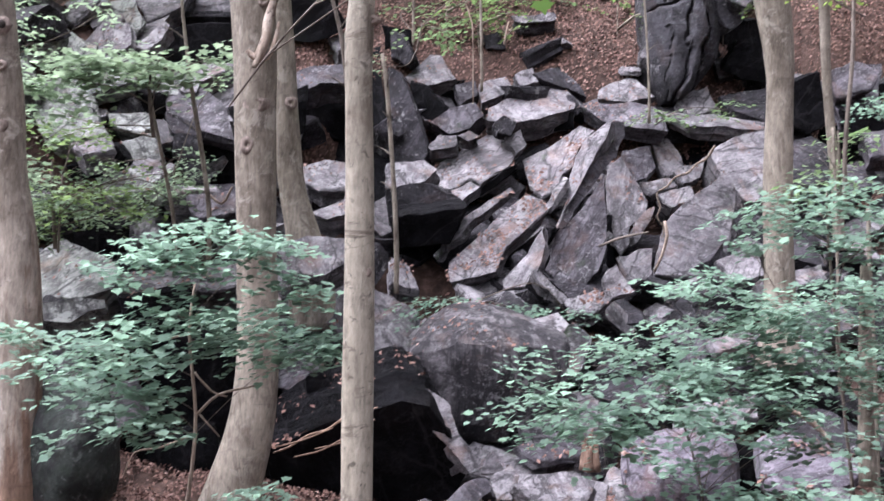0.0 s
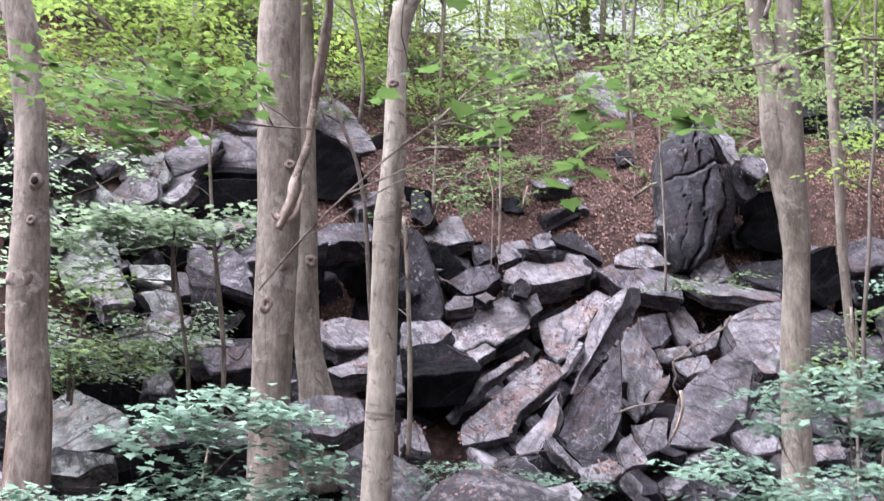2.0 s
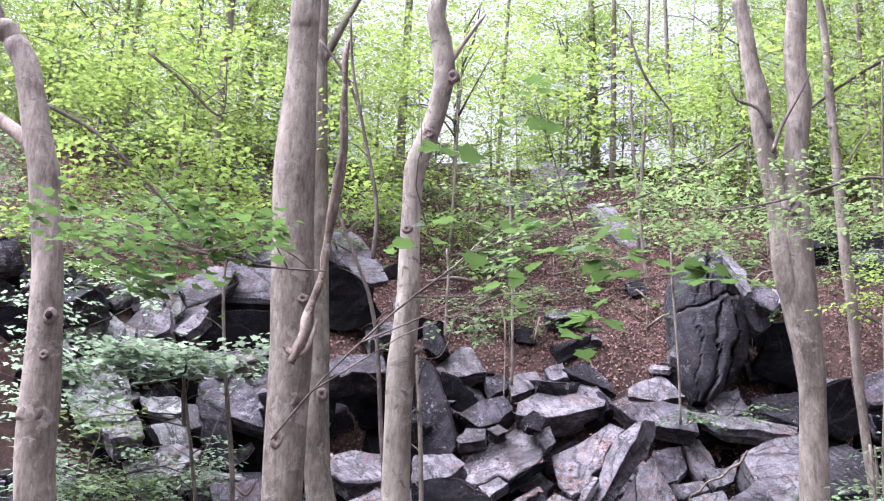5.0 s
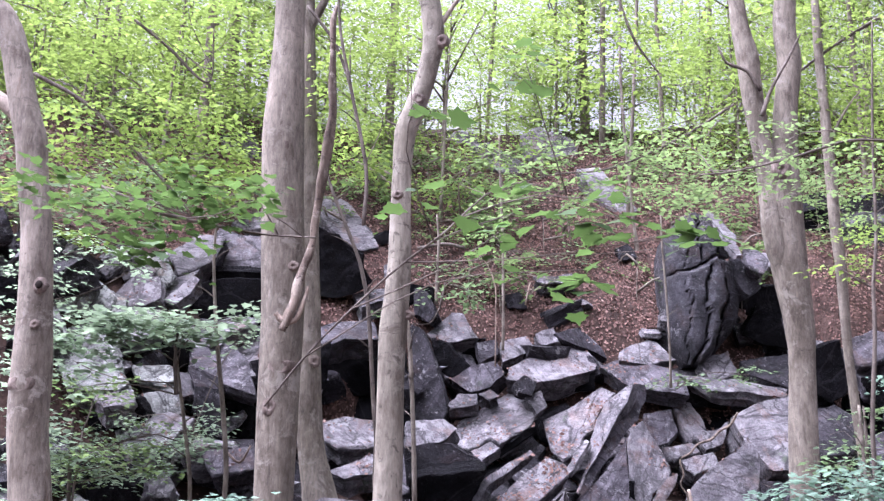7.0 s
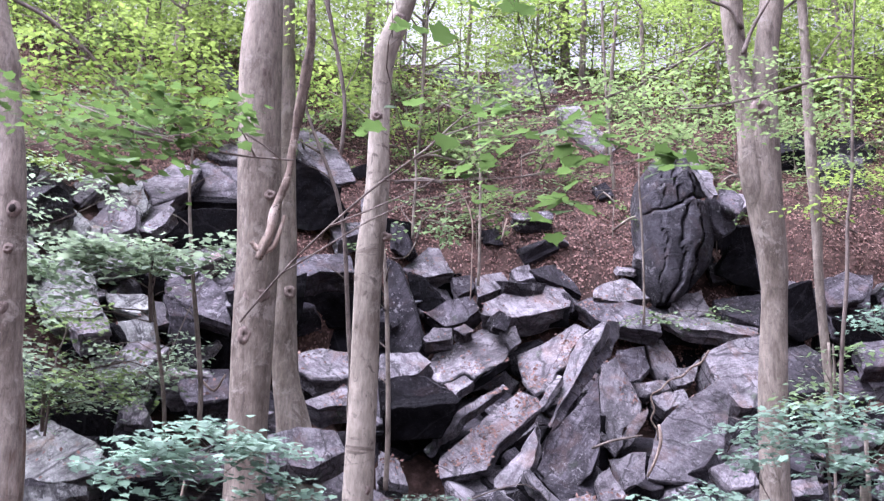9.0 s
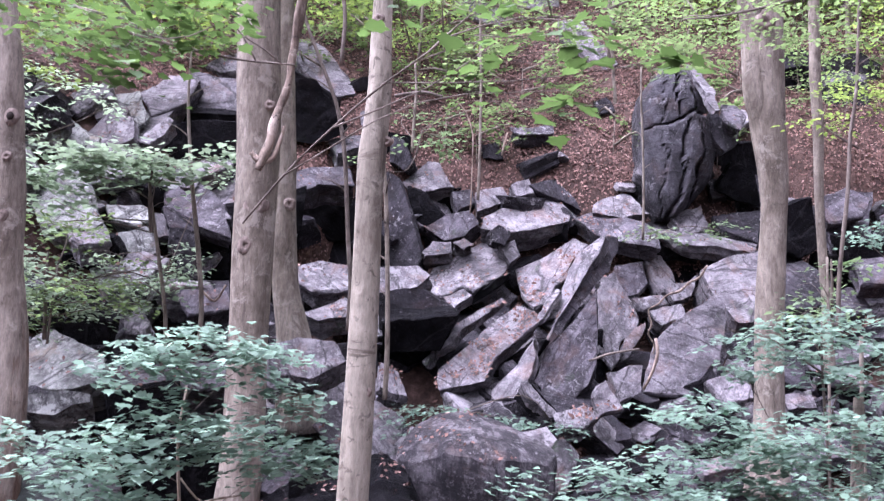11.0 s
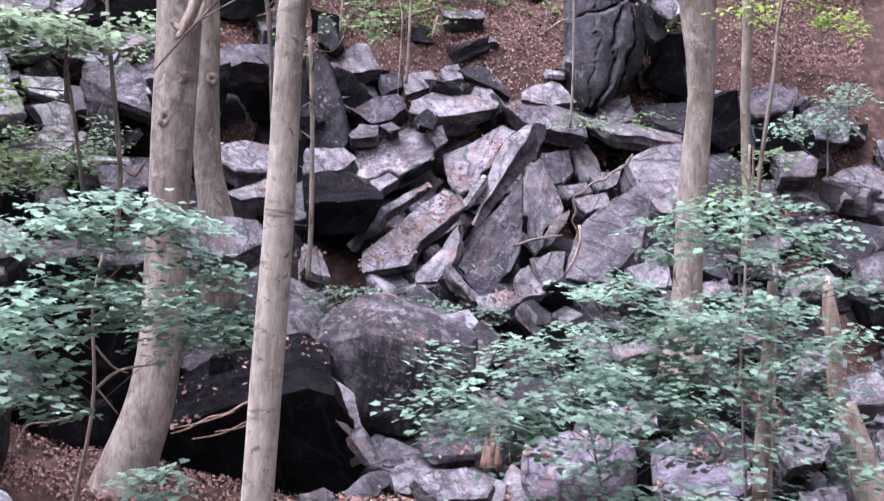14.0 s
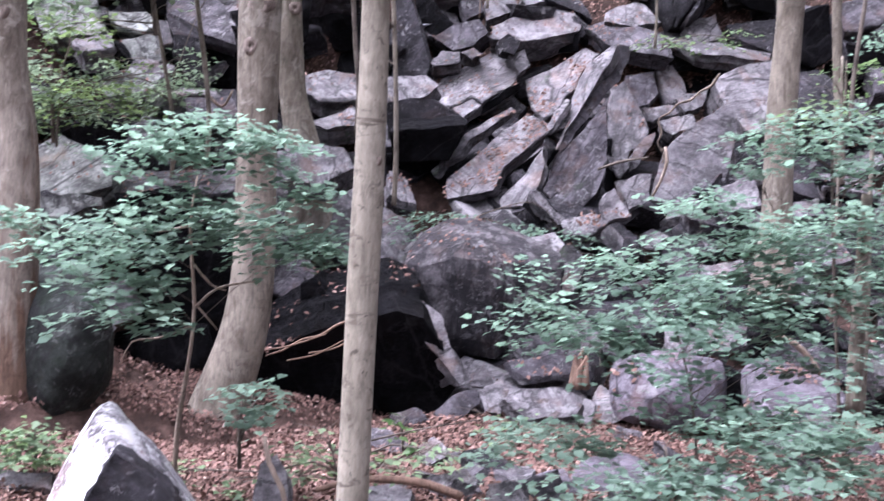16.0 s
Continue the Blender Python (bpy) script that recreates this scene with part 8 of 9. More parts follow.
c = [(6.38, 15.50, 6.19, 0.45, 0.40, 0.25, 26), (6.62, 15.20, 5.65, 0.40, 0.40, 0.20, 20), (6.16, 16.00, 6.47, 0.30, 0.40, 0.20, 12), (5.76, 16.00, 5.96, 0.20, 0.30, 0.12, 8)]
leaves(s, c, LEAF_HIGH, "plain", 0.075, 121, 12, 0.4, 0.14)
twigs(s, None, c, BARK_DARK, 121, 0.008, share=4)
s = thing("young_tree", (5.52, 12.80, 3.45), "low spreading seedlings over the shaded blocks", "young tree")
stem("stem", [(5.52, 12.80, 3.15, 0.016), (5.49, 12.80, 3.65, 0.012), (5.50, 12.80, 4.00, 0.007)], BARK_DARK, s, sides=8, step=0.1, rough=0.06, seed=122)
c = [(5.42, 12.80, 3.85, 0.40, 0.40, 0.14, 22), (5.84, 13.00, 4.18, 0.40, 0.40, 0.16, 18), (4.84, 12.50, 3.65, 0.25, 0.30, 0.10, 10)]
leaves(s, c, LEAF_LOW, "plain", 0.075, 122, 12, 0.4, 0.14)
twigs(s, None, c, BARK_DARK, 122, 0.008, share=4)

s = thing("young_tree", (-5.75, 13.70, 5.36), "dense green shrubs covering the bank above the slabs", "young tree")
stem("stem", [(-5.75, 13.70, 5.06, 0.016), (-5.78, 13.70, 5.56, 0.012), (-5.77, 13.70, 5.91, 0.007)], BARK_DARK, s, sides=8, step=0.1, rough=0.06, seed=123)
c = [(-6.50, 14.20, 7.17, 0.70, 0.60, 0.35, 40), (-6.19, 13.90, 6.34, 0.60, 0.60, 0.35, 40), (-5.24, 13.90, 5.98, 0.70, 0.50, 0.30, 36), (-4.79, 14.50, 6.52, 0.70, 0.50, 0.30, 34), (-3.99, 14.30, 6.08, 0.50, 0.50, 0.25, 26), (-6.01, 13.50, 5.67, 0.50, 0.50, 0.30, 26)]
leaves(s, c, LEAF_FERN, "plain", 0.085, 123, 12, 0.40, 0.14)
twigs(s, None, c, BARK_DARK, 123, 0.008, share=4)

# branches that hang in front of the camera
s = thing("overhanging_branch", (-0.69, 3.6, 2.19), "thin dark maple branch with large bright leaves", "branch")
stem("bough", [(-0.69, 3.60, 2.19, 0.003), (-0.53, 3.60, 2.40, 0.004), (-0.30, 3.60, 2.64, 0.004), (-0.11, 3.60, 2.80, 0.004), (0.02, 3.60, 2.93, 0.003), (0.15, 3.60, 2.98, 0.003), (0.30, 3.60, 2.94, 0.002)], BARK_DARK, s, sides=8, step=0.08, rough=0.07, seed=201)
c = [(-0.06, 3.40, 2.91, 0.21, 0.15, 0.03, 3), (0.09, 3.30, 2.74, 0.17, 0.20, 0.05, 3), (0.32, 3.20, 2.58, 0.08, 0.12, 0.03, 3), (0.30, 3.50, 2.82, 0.14, 0.15, 0.04, 3), (0.65, 3.60, 2.80, 0.12, 0.12, 0.05, 3), (-0.20, 3.00, 3.02, 0.12, 0.10, 0.02, 1), (0.45, 3.50, 2.88, 0.11, 0.10, 0.04, 2), (0.14, 3.40, 3.35, 0.12, 0.15, 0.03, 2)]
leaves(s, c, LEAF_NEAR, "maple", 0.075, 201, 6, 0.2, 0.14, 0.0)
twigs(s, None, c, BARK_DARK, 201, 0.003, share=2)
s = thing("overhanging_branch", (-1.78, 5, 3.37), "leafy maple branch with yellow-green leaves", "branch")
stem("bough", [(-1.78, 5.00, 3.37, 0.009), (-1.55, 5.00, 3.26, 0.009), (-1.23, 5.00, 3.19, 0.008), (-0.98, 5.00, 3.15, 0.005), (-0.74, 5.00, 3.14, 0.004)], BARK_DARK, s, sides=8, step=0.08, rough=0.07, seed=202)
c = [(-1.53, 4.60, 3.14, 0.28, 0.30, 0.08, 22), (-1.25, 4.80, 3.32, 0.29, 0.30, 0.09, 22), (-1.39, 4.40, 2.96, 0.20, 0.20, 0.06, 12), (-1.95, 5.00, 3.39, 0.20, 0.30, 0.10, 13), (-1.13, 4.80, 3.19, 0.15, 0.20, 0.05, 10), (-0.87, 4.20, 3.09, 0.09, 0.20, 0.03, 4)]
leaves(s, c, LEAF_NEAR, "maple", 0.055, 202, 7, 0.25, 0.14, 0.0)
twigs(s, None, c, BARK_DARK, 202, 0.004, share=2)
s = thing("overhanging_branch", (-4.53, 10.6, 6.33), "long leafy bough in the upper wood", "branch")
stem("bough", [(-4.53, 10.60, 6.33, 0.022), (-3.90, 10.60, 5.97, 0.019), (-3.14, 10.60, 5.26, 0.013), (-2.76, 10.60, 4.85, 0.008)], BARK_DARK, s, sides=8, step=0.08, rough=0.07, seed=203)
c = [(-3.92, 10.60, 5.60, 0.70, 0.70, 0.32, 77), (-3.14, 10.80, 5.94, 0.71, 0.70, 0.33, 77), (-2.68, 11.00, 5.59, 0.56, 0.60, 0.28, 56), (-4.47, 11.00, 6.64, 0.67, 0.80, 0.39, 70), (-4.38, 10.60, 5.11, 0.43, 0.50, 0.22, 35)]
leaves(s, c, LEAF_HIGH, "plain", 0.075, 203, 9, 0.45, 0.14, 0.0)
twigs(s, None, c, BARK_DARK, 203, 0.006, share=2)
s = thing("overhanging_branch", (-3.67, 11, 7.15), "high leafy bough against the sky", "branch")
stem("bough", [(-3.67, 11.00, 7.15, 0.017), (-3.27, 11.00, 6.83, 0.017), (-2.81, 11.00, 6.44, 0.011), (-2.80, 11.00, 7.07, 0.008)], BARK_DARK, s, sides=8, step=0.08, rough=0.07, seed=204)
c = [(-3.67, 11.50, 7.08, 0.88, 0.90, 0.35, 80), (-2.91, 12.00, 7.48, 0.67, 0.90, 0.37, 60), (-4.16, 11.00, 7.17, 0.73, 0.80, 0.28, 52), (-2.72, 12.00, 6.77, 0.49, 0.60, 0.30, 39), (-3.14, 11.00, 7.53, 0.84, 0.80, 0.22, 46)]
leaves(s, c, LEAF_HIGH, "plain", 0.075, 204, 9, 0.5, 0.14, 0.0)
twigs(s, None, c, BARK_DARK, 204, 0.006, share=2)
s = thing("overhanging_branch", (-1.88, 11.5, 7.61), "leafy bough between the trunks", "branch")
stem("bough", [(-1.88, 11.50, 7.61, 0.018), (-1.57, 11.50, 7.20, 0.018), (-1.35, 11.50, 6.66, 0.015), (-1.12, 11.50, 5.67, 0.012)], BARK_DARK, s, sides=8, step=0.08, rough=0.07, seed=205)
c = [(-1.28, 12.00, 7.01, 0.49, 0.90, 0.61, 67), (-1.10, 12.00, 5.91, 0.37, 0.50, 0.24, 28), (-1.62, 13.00, 6.53, 0.40, 0.60, 0.26, 22), (-1.05, 12.00, 7.74, 0.55, 0.90, 0.37, 39)]
leaves(s, c, LEAF_HIGH, "plain", 0.075, 205, 9, 0.5, 0.14, 0.0)
twigs(s, None, c, BARK_DARK, 205, 0.006, share=2)
s = thing("overhanging_branch", (1.57, 11, 7.57), "drooping leafy bough by the pale boulder", "branch")
stem("bough", [(1.57, 11.00, 7.57, 0.014), (1.75, 11.00, 7.04, 0.014), (2.01, 11.00, 6.65, 0.008)], BARK_DARK, s, sides=8, step=0.08, rough=0.07, seed=206)
c = [(0.40, 11.50, 7.31, 0.76, 0.90, 0.41, 35), (1.36, 11.50, 7.27, 0.76, 0.90, 0.41, 39), (2.18, 11.50, 7.35, 0.64, 0.80, 0.41, 35), (1.04, 11.50, 6.71, 0.88, 0.80, 0.18, 28)]
leaves(s, c, LEAF_HIGH, "plain", 0.075, 206, 9, 0.45, 0.14, 0.0)
twigs(s, None, c, BARK_DARK, 206, 0.004, share=1)
s = thing("overhanging_branch", (2.95, 7.5, 4.63), "hazy green bough in front of the forked tree", "branch")
stem("bough", [(2.95, 7.50, 4.63, 0.011), (2.68, 7.50, 4.62, 0.011), (2.27, 7.50, 4.48, 0.010), (1.86, 7.50, 4.37, 0.008), (1.62, 7.50, 4.34, 0.006)], BARK_DARK, s, sides=8, step=0.08, rough=0.07, seed=207)
c = [(1.69, 8.00, 4.51, 0.45, 0.60, 0.14, 20), (2.30, 7.60, 4.47, 0.42, 0.60, 0.17, 20), (2.13, 8.00, 4.79, 0.49, 0.60, 0.16, 20), (2.63, 7.40, 4.37, 0.34, 0.60, 0.19, 15), (1.58, 8.50, 4.96, 0.35, 0.60, 0.13, 11), (1.77, 8.00, 4.33, 0.41, 0.50, 0.08, 9)]
leaves(s, c, LEAF_HAZE, "plain", 0.05, 207, 11, 0.45, 0.14, 0.0)
twigs(s, None, c, BARK_DARK, 207, 0.005, share=2)
s = thing("overhanging_branch", (5.2, 13, 8.37), "leafy bough at the upper edge of the wood", "branch")
stem("bough", [(5.20, 13.00, 8.37, 0.023), (4.61, 13.00, 7.97, 0.020), (4.01, 13.00, 7.49, 0.016)], BARK_DARK, s, sides=8, step=0.08, rough=0.07, seed=208)
c = [(4.72, 13.30, 8.27, 0.81, 0.90, 0.54, 62), (5.02, 13.10, 7.26, 0.53, 0.70, 0.40, 39), (3.27, 14.00, 8.07, 0.64, 0.90, 0.57, 50), (4.29, 13.50, 7.24, 0.55, 0.70, 0.27, 28), (3.70, 13.50, 8.67, 0.82, 0.90, 0.27, 39)]
leaves(s, c, LEAF_HIGH, "plain", 0.075, 208, 9, 0.45, 0.14, 0.0)
twigs(s, None, c, BARK_DARK, 208, 0.005, share=1)
s = thing("overhanging_branch", (4.03, 10.5, 4.19), "yellow-green leaves beside the thin trees", "branch")
stem("bough", [(4.03, 10.50, 4.19, 0.011), (3.83, 10.50, 4.30, 0.011), (3.57, 10.50, 4.46, 0.008)], BARK_DARK, s, sides=8, step=0.08, rough=0.07, seed=209)
c = [(3.71, 10.60, 4.43, 0.32, 0.40, 0.16, 7), (3.95, 10.60, 4.72, 0.27, 0.40, 0.16, 6), (3.94, 11.00, 5.01, 0.39, 0.40, 0.14, 6)]
leaves(s, c, LEAF_HIGH, "plain", 0.06, 209, 9, 0.35, 0.14, 0.0)
twigs(s, None, c, BARK_DARK, 209, 0.004, share=1)

s = thing("overhanging_branch", (2.40, 9.5, 5.70), "thin bough with a veil of pale green leaves", "branch")
stem("bough", [(2.40, 9.50, 5.70, 0.012), (1.88, 9.50, 5.35, 0.010), (1.27, 9.50, 5.06, 0.009), (0.72, 9.50, 4.98, 0.007), (0.22, 9.50, 4.80, 0.004)], BARK_DARK, s, sides=8, step=0.08, rough=0.07, seed=210)
c = [(0.72, 9.50, 5.04, 0.42, 0.50, 0.13, 16), (1.28, 9.50, 4.90, 0.42, 0.50, 0.14, 17), (0.36, 9.30, 4.54, 0.36, 0.50, 0.12, 13), (1.78, 9.50, 5.29, 0.45, 0.50, 0.14, 20), (1.99, 9.30, 4.81, 0.36, 0.50, 0.10, 10), (1.05, 9.80, 5.48, 0.45, 0.50, 0.14, 16), (0.11, 9.80, 5.34, 0.40, 0.50, 0.12, 14)]
leaves(s, c, LEAF_HAZE, "plain", 0.062, 210, 11, 0.45, 0.14, 0.0)
twigs(s, None, c, BARK_DARK, 210, 0.005, share=2)

# bare side twigs on the thin saplings
for s in [o for o in bpy.data.objects if o.name.split(".")[0] == "sapling" and len(o.children) == 1]:
    line = STEM_LINE[s.name]
    rng = np.random.default_rng(len(line))
    for f in (0.42, 0.58, 0.72, 0.86):
        x, y, z, r = line[int(f * (len(line) - 1))]
        a, reach = rng.uniform(0, 6.28), rng.uniform(0.12, 0.32)
        dx, dy = reach * math.cos(a), reach * math.sin(a)
        stem("twig", [(x, y, z, 0.45 * r), (x + 0.5 * dx, y + 0.5 * dy, z + 0.35 * reach, 0.3 * r), (x + dx, y + dy, z + 0.55 * reach, 0.0012)], BARK_DARK, s, sides=5, step=0.05, rough=0.1, seed=int(100 * f))

# fallen wood
s = stem("fallen_branch", [(3.43, 13.90, 3.40, 0.012), (3.33, 13.90, 3.24, 0.016), (3.20, 13.90, 3.17, 0.013), (3.09, 13.90, 3.06, 0.016), (2.93, 13.90, 3.00, 0.012), (2.82, 13.90, 2.88, 0.015), (2.70, 13.90, 2.80, 0.011), (2.74, 13.90, 2.62, 0.013), (2.70, 13.90, 2.50, 0.010), (2.78, 13.90, 2.36, 0.011), (2.76, 13.90, 2.20, 0.006)], DEADWOOD_DARK, None, sides=9, step=0.04, rough=0.18, seed=70)
tagged(s, "crooked barkless branch lying over the slabs", "branch")
s = stem("fallen_branch", [(2.65, 13.20, 2.41, 0.017), (2.68, 13.20, 2.24, 0.020), (2.62, 13.20, 2.01, 0.017), (2.52, 13.20, 1.80, 0.013)], DEADWOOD, None, sides=9, step=0.06, rough=0.1, seed=71)
tagged(s, "pale crooked stick against the slabs", "branch")
s = stem("fallen_branch", [(1.85, 13.10, 2.10, 0.013), (2.11, 13.10, 2.20, 0.013), (2.44, 13.10, 2.27, 0.010)], BARK_DARK, None, sides=9, step=0.06, rough=0.1, seed=72)
tagged(s, "thin dark twig across the slabs", "branch")
s = stem("fallen_branch", [(2.93, 9.60, 0.58, 0.019), (3.12, 9.60, 0.50, 0.024), (3.28, 9.60, 0.36, 0.022), (3.36, 9.60, 0.24, 0.019)], DEADWOOD, None, sides=9, step=0.06, rough=0.1, seed=73)
tagged(s, "bent dead branch among boulders", "branch")
s = stem("fallen_branch", [(-1.42, 9.40, 0.22, 0.007), (-1.28, 9.40, 0.27, 0.010), (-1.12, 9.40, 0.37, 0.009), (-0.97, 9.40, 0.41, 0.011), (-0.80, 9.40, 0.52, 0.010), (-0.54, 9.40, 0.60, 0.006)], BARK_RED, None, sides=9, step=0.05, rough=0.16, seed=74)
tagged(s, "brown dead branch lying against the dark boulder", "branch")
for dx, dz, tip in ((0.12, -0.05, 0.10), (0.30, 0.02, 0.22), (-0.05, 0.03, -0.06)):
    s = stem("fallen_branch", [(-1.36 + dx, 9.36, 0.24 + dz, 0.005), (-1.12 + dx, 9.36, 0.30 + dz, 0.007), (-0.86 + dx, 9.36, 0.42 + dz + 0.3 * tip, 0.004)], BARK_RED, None, sides=7, step=0.05, rough=0.14, seed=80)
    tagged(s, "thin brown stick lying against the dark boulder", "branch")
s = stem("fallen_branch", [(-0.92, 6.00, 0.23, 0.012), (-0.89, 6.00, 0.09, 0.014), (-0.81, 6.00, -0.06, 0.014), (-0.79, 6.00, -0.17, 0.012)], DEADWOOD, None, sides=9, step=0.06, rough=0.1, seed=75)
tagged(s, "pale forked stick on the ground", "branch")
s = stem("fallen_branch", [(-0.65, 6.20, -0.10, 0.016), (-0.40, 6.20, -0.03, 0.019), (-0.08, 6.20, -0.03, 0.022), (0.17, 6.20, -0.10, 0.022)], BARK_RED, None, sides=9, step=0.06, rough=0.1, seed=76)
tagged(s, "long dead branch on the leaf litter", "branch")
s = stem("fallen_branch", [(-0.76, 17.00, 6.22, 0.022), (-0.31, 17.00, 6.30, 0.026), (-0.00, 17.00, 6.24, 0.026)], BARK_DARK, None, sides=9, step=0.06, rough=0.1, seed=77)
tagged(s, "dead log on the leafy slope", "branch")
s = stem("fallen_branch", [(-2.37, 11.20, 2.57, 0.017), (-2.22, 11.20, 2.46, 0.014), (-2.12, 11.20, 2.63, 0.011)], DEADWOOD, None, sides=9, step=0.06, rough=0.1, seed=78)
tagged(s, "broken pale stick among dark rocks", "branch")
s = stem("fallen_branch", [(0.97, 16.00, 5.48, 0.012), (0.93, 16.00, 5.31, 0.012), (0.90, 16.00, 5.14, 0.012)], DEADWOOD, None, sides=9, step=0.06, rough=0.1, seed=79)
tagged(s, "short dead stick in the leaves", "branch")
stump((1.36, 10.2, 0.14))

# ---- the woods up the slope: trunks and crowns ----
def wood_tree(x, y, height, girth, seed, low=2.2, sprays=60, leaf="far", size=0.17, full=1.0, small=False):
    rng = np.random.default_rng(seed)
    z = float(ground_z(x, y))
    lean = rng.normal(0, 0.03, 2)
    if small:
        s = thing("seedling", (x, y, z - 0.3), "knee-high green seedling growing out of dead leaves", "seedling", "seedlings on the hillside")
    else:
        s = thing("tree", (x, y, z - 0.3), "slender forest tree with a light green leafy crown", "tree", "trees on the hillside")
    mid = height * 0.5
    bend = rng.normal(0, 0.012 * min(height, 10), 2)
    def on(h):
        f = h / height
        return (x + lean[0] * h + bend[0] * math.sin(3.1 * f), y + lean[1] * h + bend[1] * math.sin(3.1 * f), z + h)
    pts = [(*on(-0.3), girth * 1.5), (*on(0.5), girth * 1.05), (*on(mid * 0.6), girth * 0.85), (*on(mid), girth * 0.7), (*on(height * 0.8), girth * 0.4), (*on(height), girth * 0.1)]
    stem("trunk", pts, BARK, s, sides=10, step=0.4, rough=0.03, seed=seed)
    clumps = []
    h = low
    while h < height:
        f = (h - low) / (height - low)
        wide = (0.9 + 1.4 * math.sin(3.0 * min(1, f + 0.15))) * full
        a = rng.uniform(0, 6.28)
        r = wide * rng.uniform(0.4, 1.0)
        q = on(h)
        clumps.append((q[0] + r * math.cos(a), q[1] + r * math.sin(a), q[2] + rng.uniform(0, 0.5 * full), 0.9 * full, 0.9 * full, 0.38 * full, int(sprays / 10 * rng.uniform(0.6, 1.4))))
        h += rng.uniform(0.25, 0.6) * (0.45 if small else 1)
    leaves(s, clumps, LEAF_HAZE if small else LEAF_HIGH, leaf, size, seed, 13, 0.75 * full, 0.15)
    twigs(s, lambda q: on(max(0.1 if small else 0.5, q - z - (0.15 if small else 0.6))), clumps[::2], BARK, seed, 0.025, share=0)
    return s


rng = np.random.default_rng(11)
for k in range(180):
    y = rng.uniform(17.5, 40) if k < 60 else (rng.uniform(22, 34) if k < 96 else rng.uniform(17, 28))
    x = rng.uniform(-0.62, 0.62) * y
    if -0.02 < x / y < 0.22 and y < 24.5:
        continue
    if k < 60 and k % 2 and -0.2 < x / y < 0.2:
        continue
    if k < 60:
        wood_tree(x, y, rng.uniform(8, 14), rng.uniform(0.05, 0.13), 300 + k, rng.uniform(1.6, 3.5), 165, size=0.1)
    else:
        wood_tree(x, y, rng.uniform(2.2, 5.5), rng.uniform(0.015, 0.035), 300 + k, 0.4, 185, size=0.09)

for k in range(46):
    y = rng.uniform(22.5, 27.5)
    x = rng.uniform(-0.5, 0.5) * y
    if 0.03 < x / y < 0.19 and y < 26:
        continue
    wood_tree(x, y, rng.uniform(1.6, 3.2), 0.02, 500 + k, 0.1, 200, size=0.09)
for k in range(110):
    y = rng.uniform(16.6, 22.5)
    x = rng.uniform(-0.45, 0.48) * y
    if 0.03 < x / y < 0.19 and 18.3 < y < 21.5:
        continue
    wood_tree(x, y, rng.uniform(0.4, 1.0), 0.007, 560 + k, 0.15, 42, "plain", 0.09, 0.42, True)


# tall bare-stemmed trees, whose crowns begin high up
for k, (x, y, girth) in enumerate([(-7.59, 21.0, 0.050), (-7.85, 22.5, 0.045), (-5.58, 20.0, 0.030), (-4.92, 23.0, 0.050), (-1.66, 22.0, 0.100), (0.44, 24.0, 0.050), (3.10, 24.0, 0.070), (2.97, 19.5, 0.035), (4.16, 22.0, 0.050), (5.45, 24.0, 0.060), (7.55, 20.0, 0.050), (7.83, 23.0, 0.070)]):
    wood_tree(x, y, 13.0, girth, 700 + k, 6.5, 120, size=0.098)


# ---- rubble in the gaps, ferns and dead leaves ----
def in_hollow(x, y):
    """The dark hollow beside the cave, which holds no loose blocks."""
    return -3.2 < x < -0.1 and 9.4 < y < 11.7


rng = np.random.default_rng(5)
shapes = []
# half of these shapes are coloured dark, standing for shade between boulders
for k in range(8):
    shapes.append(boulder("stone", "small angular grey stone lodged between boulders", (0, 0, -30), (0.62, 0.40, 0.2), (0, 0, 0), (ROCK, ROCK_DARK, ROCK, ROCK_DARK)[k % 4], 500 + k, 10, "stones in the talus"))
made = 0
while made < 150:
    d = rng.uniform(10.6, 16.6)
    x = rng.uniform(-0.5, 0.56) * d
    y = d * (1 + 0.009 * min(math.degrees(math.atan2(x, d)), 0))
    m = pose(x, y, float(ground_z(x, y)) + 0.06, rng.uniform(0, 50), rng.uniform(-30, 30), rng.uniform(0, 360))
    s = rng.uniform(0.5, 1.5)
    if made < 8:
        ob = shapes[made]
        ob.matrix_world = m @ Matrix.Scale(s, 4)
    elif not in_hollow(x, y):
        ob = copy_thing(shapes[made % 8], m)
        ob.scale = (s, s, s)
    made += 1

flat = [boulder("stone", "flat grey schist fragment wedged between larger rocks", (0, 0, -30), (0.8, 0.5, 0.16), (0, 0, 0), (ROCK, ROCK_PALE, ROCK, ROCK_DARK)[k % 4], 540 + k, 8, "stones in the talus") for k in range(6)]
for k in range(80):
    d = rng.uniform(11.2, 16.4)
    x = rng.uniform(-0.45, 0.5) * d
    y = d * (1 + 0.009 * min(math.degrees(math.atan2(x, d)), 0))
    m = pose(x, y, float(ground_z(x, y)) + 0.3, rng.uniform(15, 60), rng.uniform(-30, 30), rng.uniform(-70, 70))
    s = rng.uniform(0.4, 0.95)
    if k >= 6 and in_hollow(x, y):
        continue
    ob = flat[k] if k < 6 else copy_thing(flat[k % 6], m)
    ob.matrix_world = m @ Matrix.Scale(s, 4)

# sunken blocks that fill the talus, most coloured dark to deepen the gaps' shade
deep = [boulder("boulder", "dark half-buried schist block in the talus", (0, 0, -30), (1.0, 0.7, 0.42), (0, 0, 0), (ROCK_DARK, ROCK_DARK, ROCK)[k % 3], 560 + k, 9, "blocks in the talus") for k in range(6)]
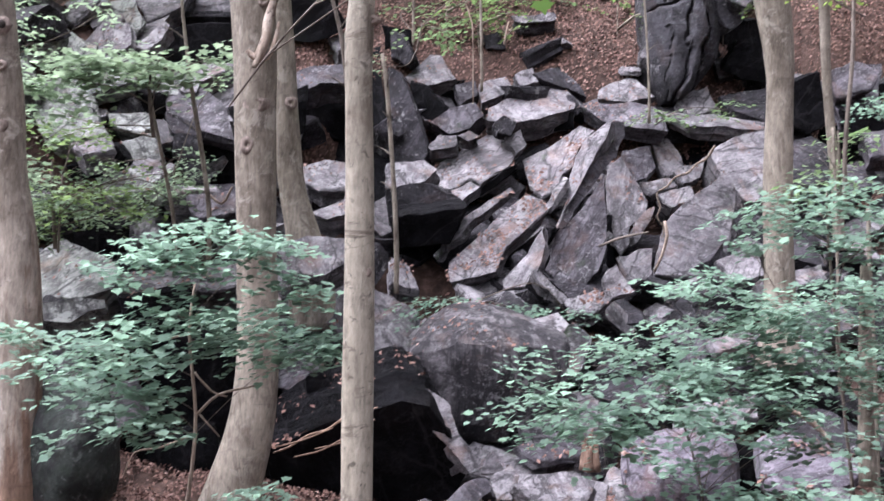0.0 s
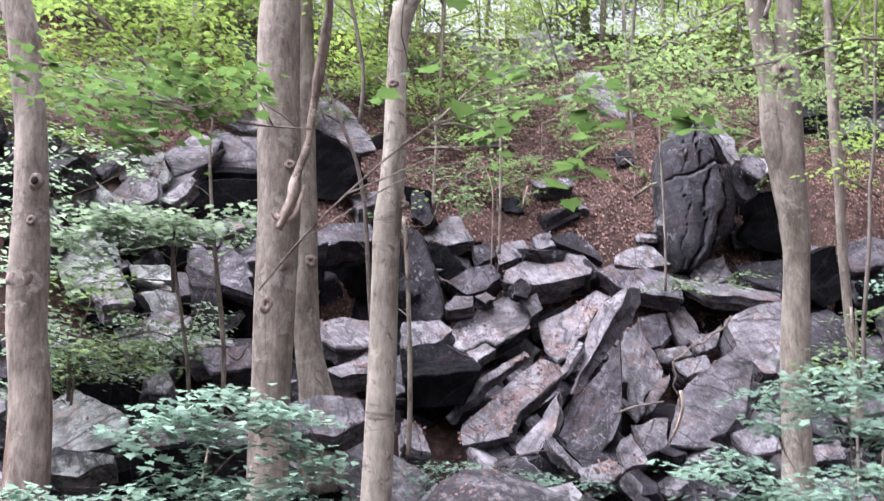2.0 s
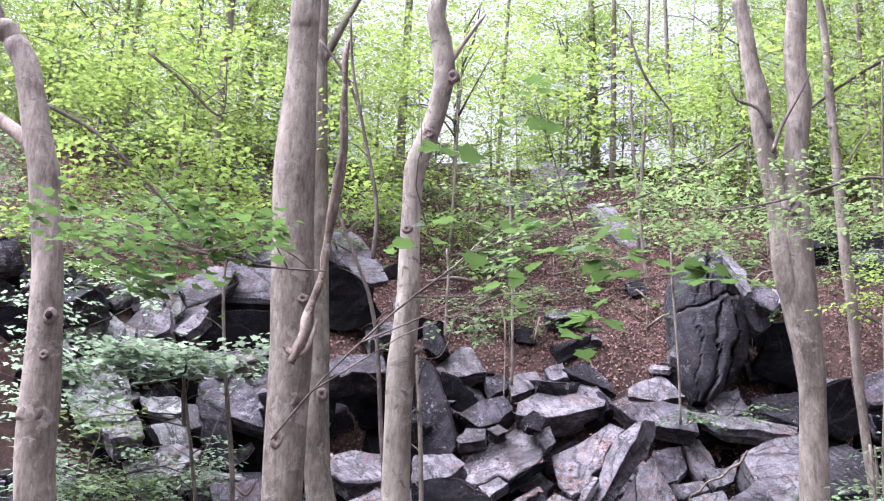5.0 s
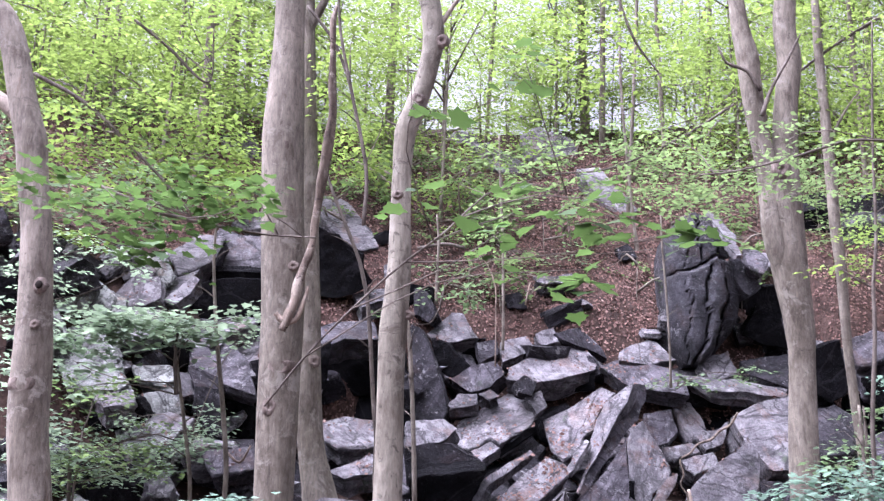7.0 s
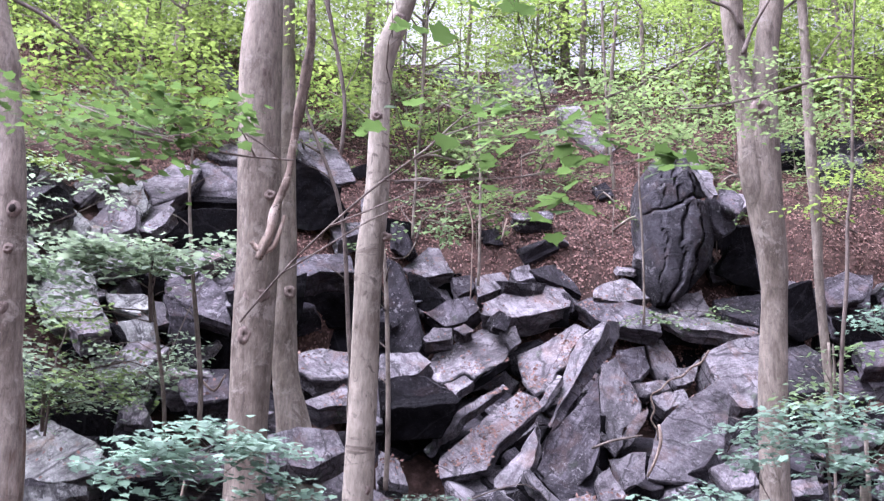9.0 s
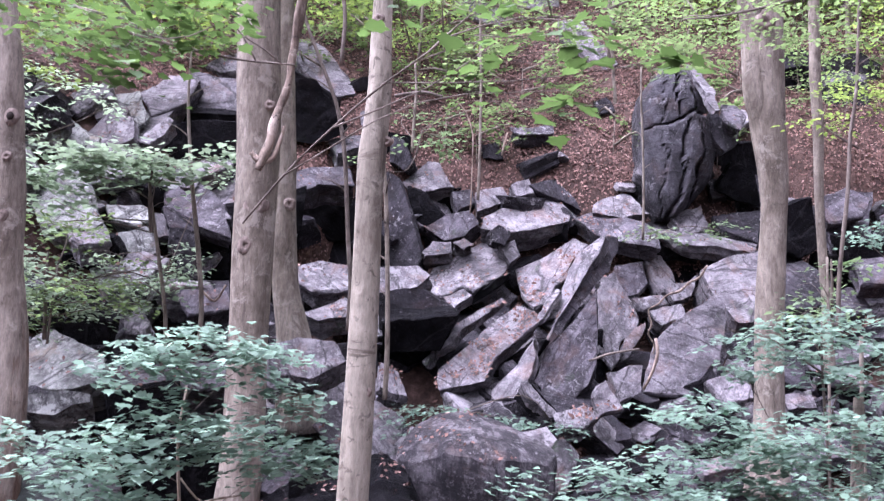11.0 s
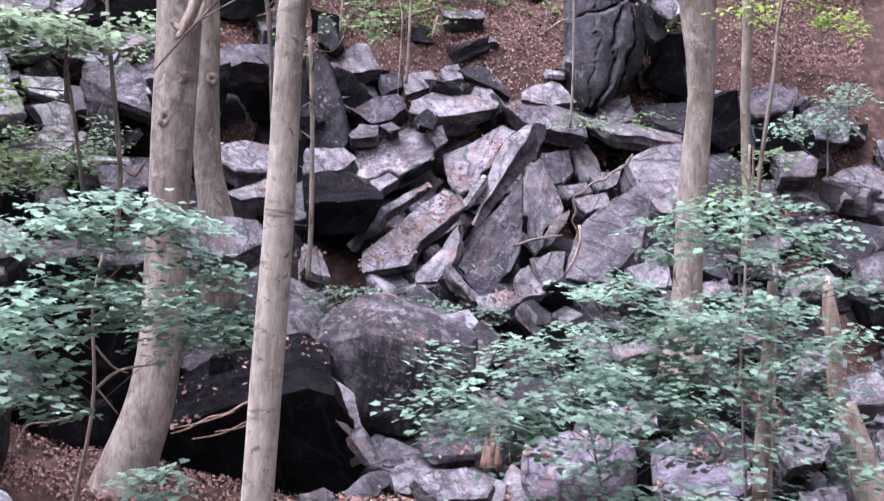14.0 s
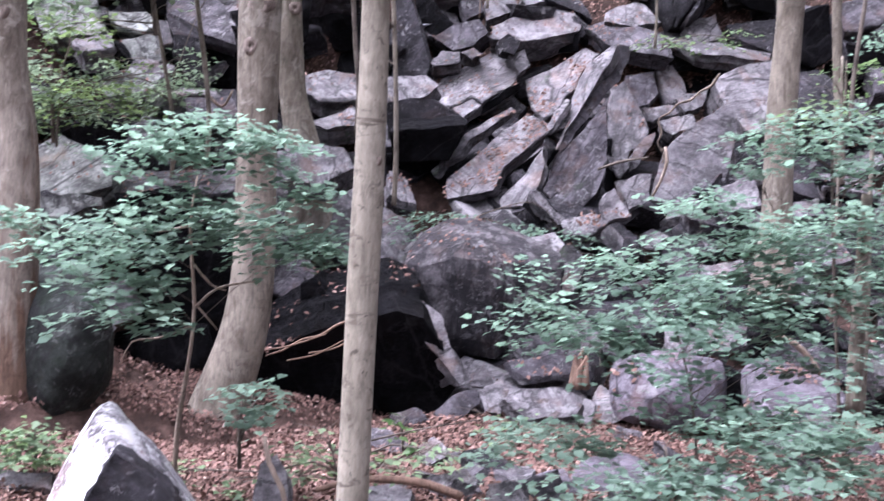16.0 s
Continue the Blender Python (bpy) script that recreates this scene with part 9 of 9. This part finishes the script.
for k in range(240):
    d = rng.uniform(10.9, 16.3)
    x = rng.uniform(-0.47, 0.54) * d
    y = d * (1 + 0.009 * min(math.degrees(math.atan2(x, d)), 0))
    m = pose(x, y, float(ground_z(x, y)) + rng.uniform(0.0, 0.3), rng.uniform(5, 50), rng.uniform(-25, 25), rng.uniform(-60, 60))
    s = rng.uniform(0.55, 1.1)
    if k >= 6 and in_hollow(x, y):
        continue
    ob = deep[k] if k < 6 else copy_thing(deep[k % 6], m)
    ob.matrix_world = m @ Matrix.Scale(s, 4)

# half-buried stones on the level ground
low = [boulder("stone", "half-buried grey stone on the leaf litter", (0, 0, -30), (0.42, 0.3, 0.2), (0, 0, 0), (ROCK_MID, ROCK_MID, ROCK_BOULDER)[k % 3], 580 + k, 9, "stones on the level ground") for k in range(6)]
for k in range(40):
    y = rng.uniform(6.2, 10.4)
    x = rng.uniform(-0.02, 0.5) * y
    m = pose(x, y, float(ground_z(x, y)) + rng.uniform(-0.02, 0.05), rng.uniform(-15, 30), rng.uniform(-20, 20), rng.uniform(-180, 180))
    s = rng.uniform(0.3, 0.95)
    ob = low[k] if k < 6 else copy_thing(low[k % 6], m)
    ob.matrix_world = m @ Matrix.Scale(s, 4)


def litter(name, label, n, x0, x1, y0, y1, size, seed, keep):
    rng = np.random.default_rng(seed)
    y = rng.uniform(y0, y1, n)
    x = rng.uniform(x0, x1, n) * y
    k = np.array([keep(a, b) for a, b in zip(x, y)])
    x, y = x[k], y[k]
    n = len(x)
    at = np.stack([x, y, ground_z(x, y) + rng.uniform(0.0, 0.06, n)], -1)
    gx = (ground_z(x + 0.1, y) - ground_z(x - 0.1, y)) / 0.2
    gy = (ground_z(x, y + 0.1) - ground_z(x, y - 0.1)) / 0.2
    turn = turn_matrix(rng.uniform(0, 6.28, n), rng.normal(0, 0.45, n), rng.normal(0, 0.45, n))
    nrm = np.stack([-gx, -gy, np.ones(n)], -1)
    nrm /= np.linalg.norm(nrm, axis=1)[:, None]
    ux = np.stack([np.ones(n), np.zeros(n), gx], -1)
    ux /= np.linalg.norm(ux, axis=1)[:, None]
    base = np.stack([ux, np.cross(nrm, ux), nrm], -1)
    v, t = stamp(leaf_shape("far"), at, base @ turn, rng.uniform(0.6, 1.4, n) * size)
    ob = part(name, tri_mesh(name, v, t), LITTER)
    return tagged(ob, label, "leaf litter", kind="stuff")


litter("dead_leaves", "brown dead leaves covering the upper slope", 200000, -0.45, 0.46, 15.0, 25, 0.048, 21, lambda x, y: noise.noise(Vector((x * 0.9, y * 0.9, 3))) + 0.4 * noise.noise(Vector((x * 4, y * 4, 8))) > -0.55)
litter("dead_leaves", "brown dead leaves on the level ground", 100000, -0.46, 0.46, 5.4, 10.7, 0.040, 22, lambda x, y: noise.noise(Vector((x, y, 9))) + 0.5 * noise.noise(Vector((x * 5, y * 5, 2))) > -0.62)
litter("dead_leaves", "dead leaves caught between the boulders", 14000, -0.5, 0.58, 11.5, 16.0, 0.08, 23, lambda x, y: noise.noise(Vector((x * 1.2, y * 1.2, 5))) > 0.2)


def strew(n, seed, x0, x1, y0, y1, size):
    """Single dead leaves fallen on the stones."""
    rng = np.random.default_rng(seed)
    y = rng.uniform(y0, y1, n)
    x = rng.uniform(x0, x1, n) * y
    z = ground_z(x, y) + 2.6
    keep = np.array([noise.noise(Vector((a * 1.1, b * 1.1, 31))) > -0.15 for a, b in zip(x, y)])
    spot, face, met = settle(np.stack([x, y, z], -1)[keep], (0, 0, -1), 5.0)
    met &= face[:, 2] > 0.62
    v, t = lie(spot[met], face[met], size, rng, 0.35)
    return tagged(part("dead_leaves", tri_mesh("dead_leaves", v, t), LITTER), "single dead leaves fallen on the boulders", "leaf litter", kind="stuff")


strew(9000, 41, -0.48, 0.55, 10.4, 16.4, 0.055)
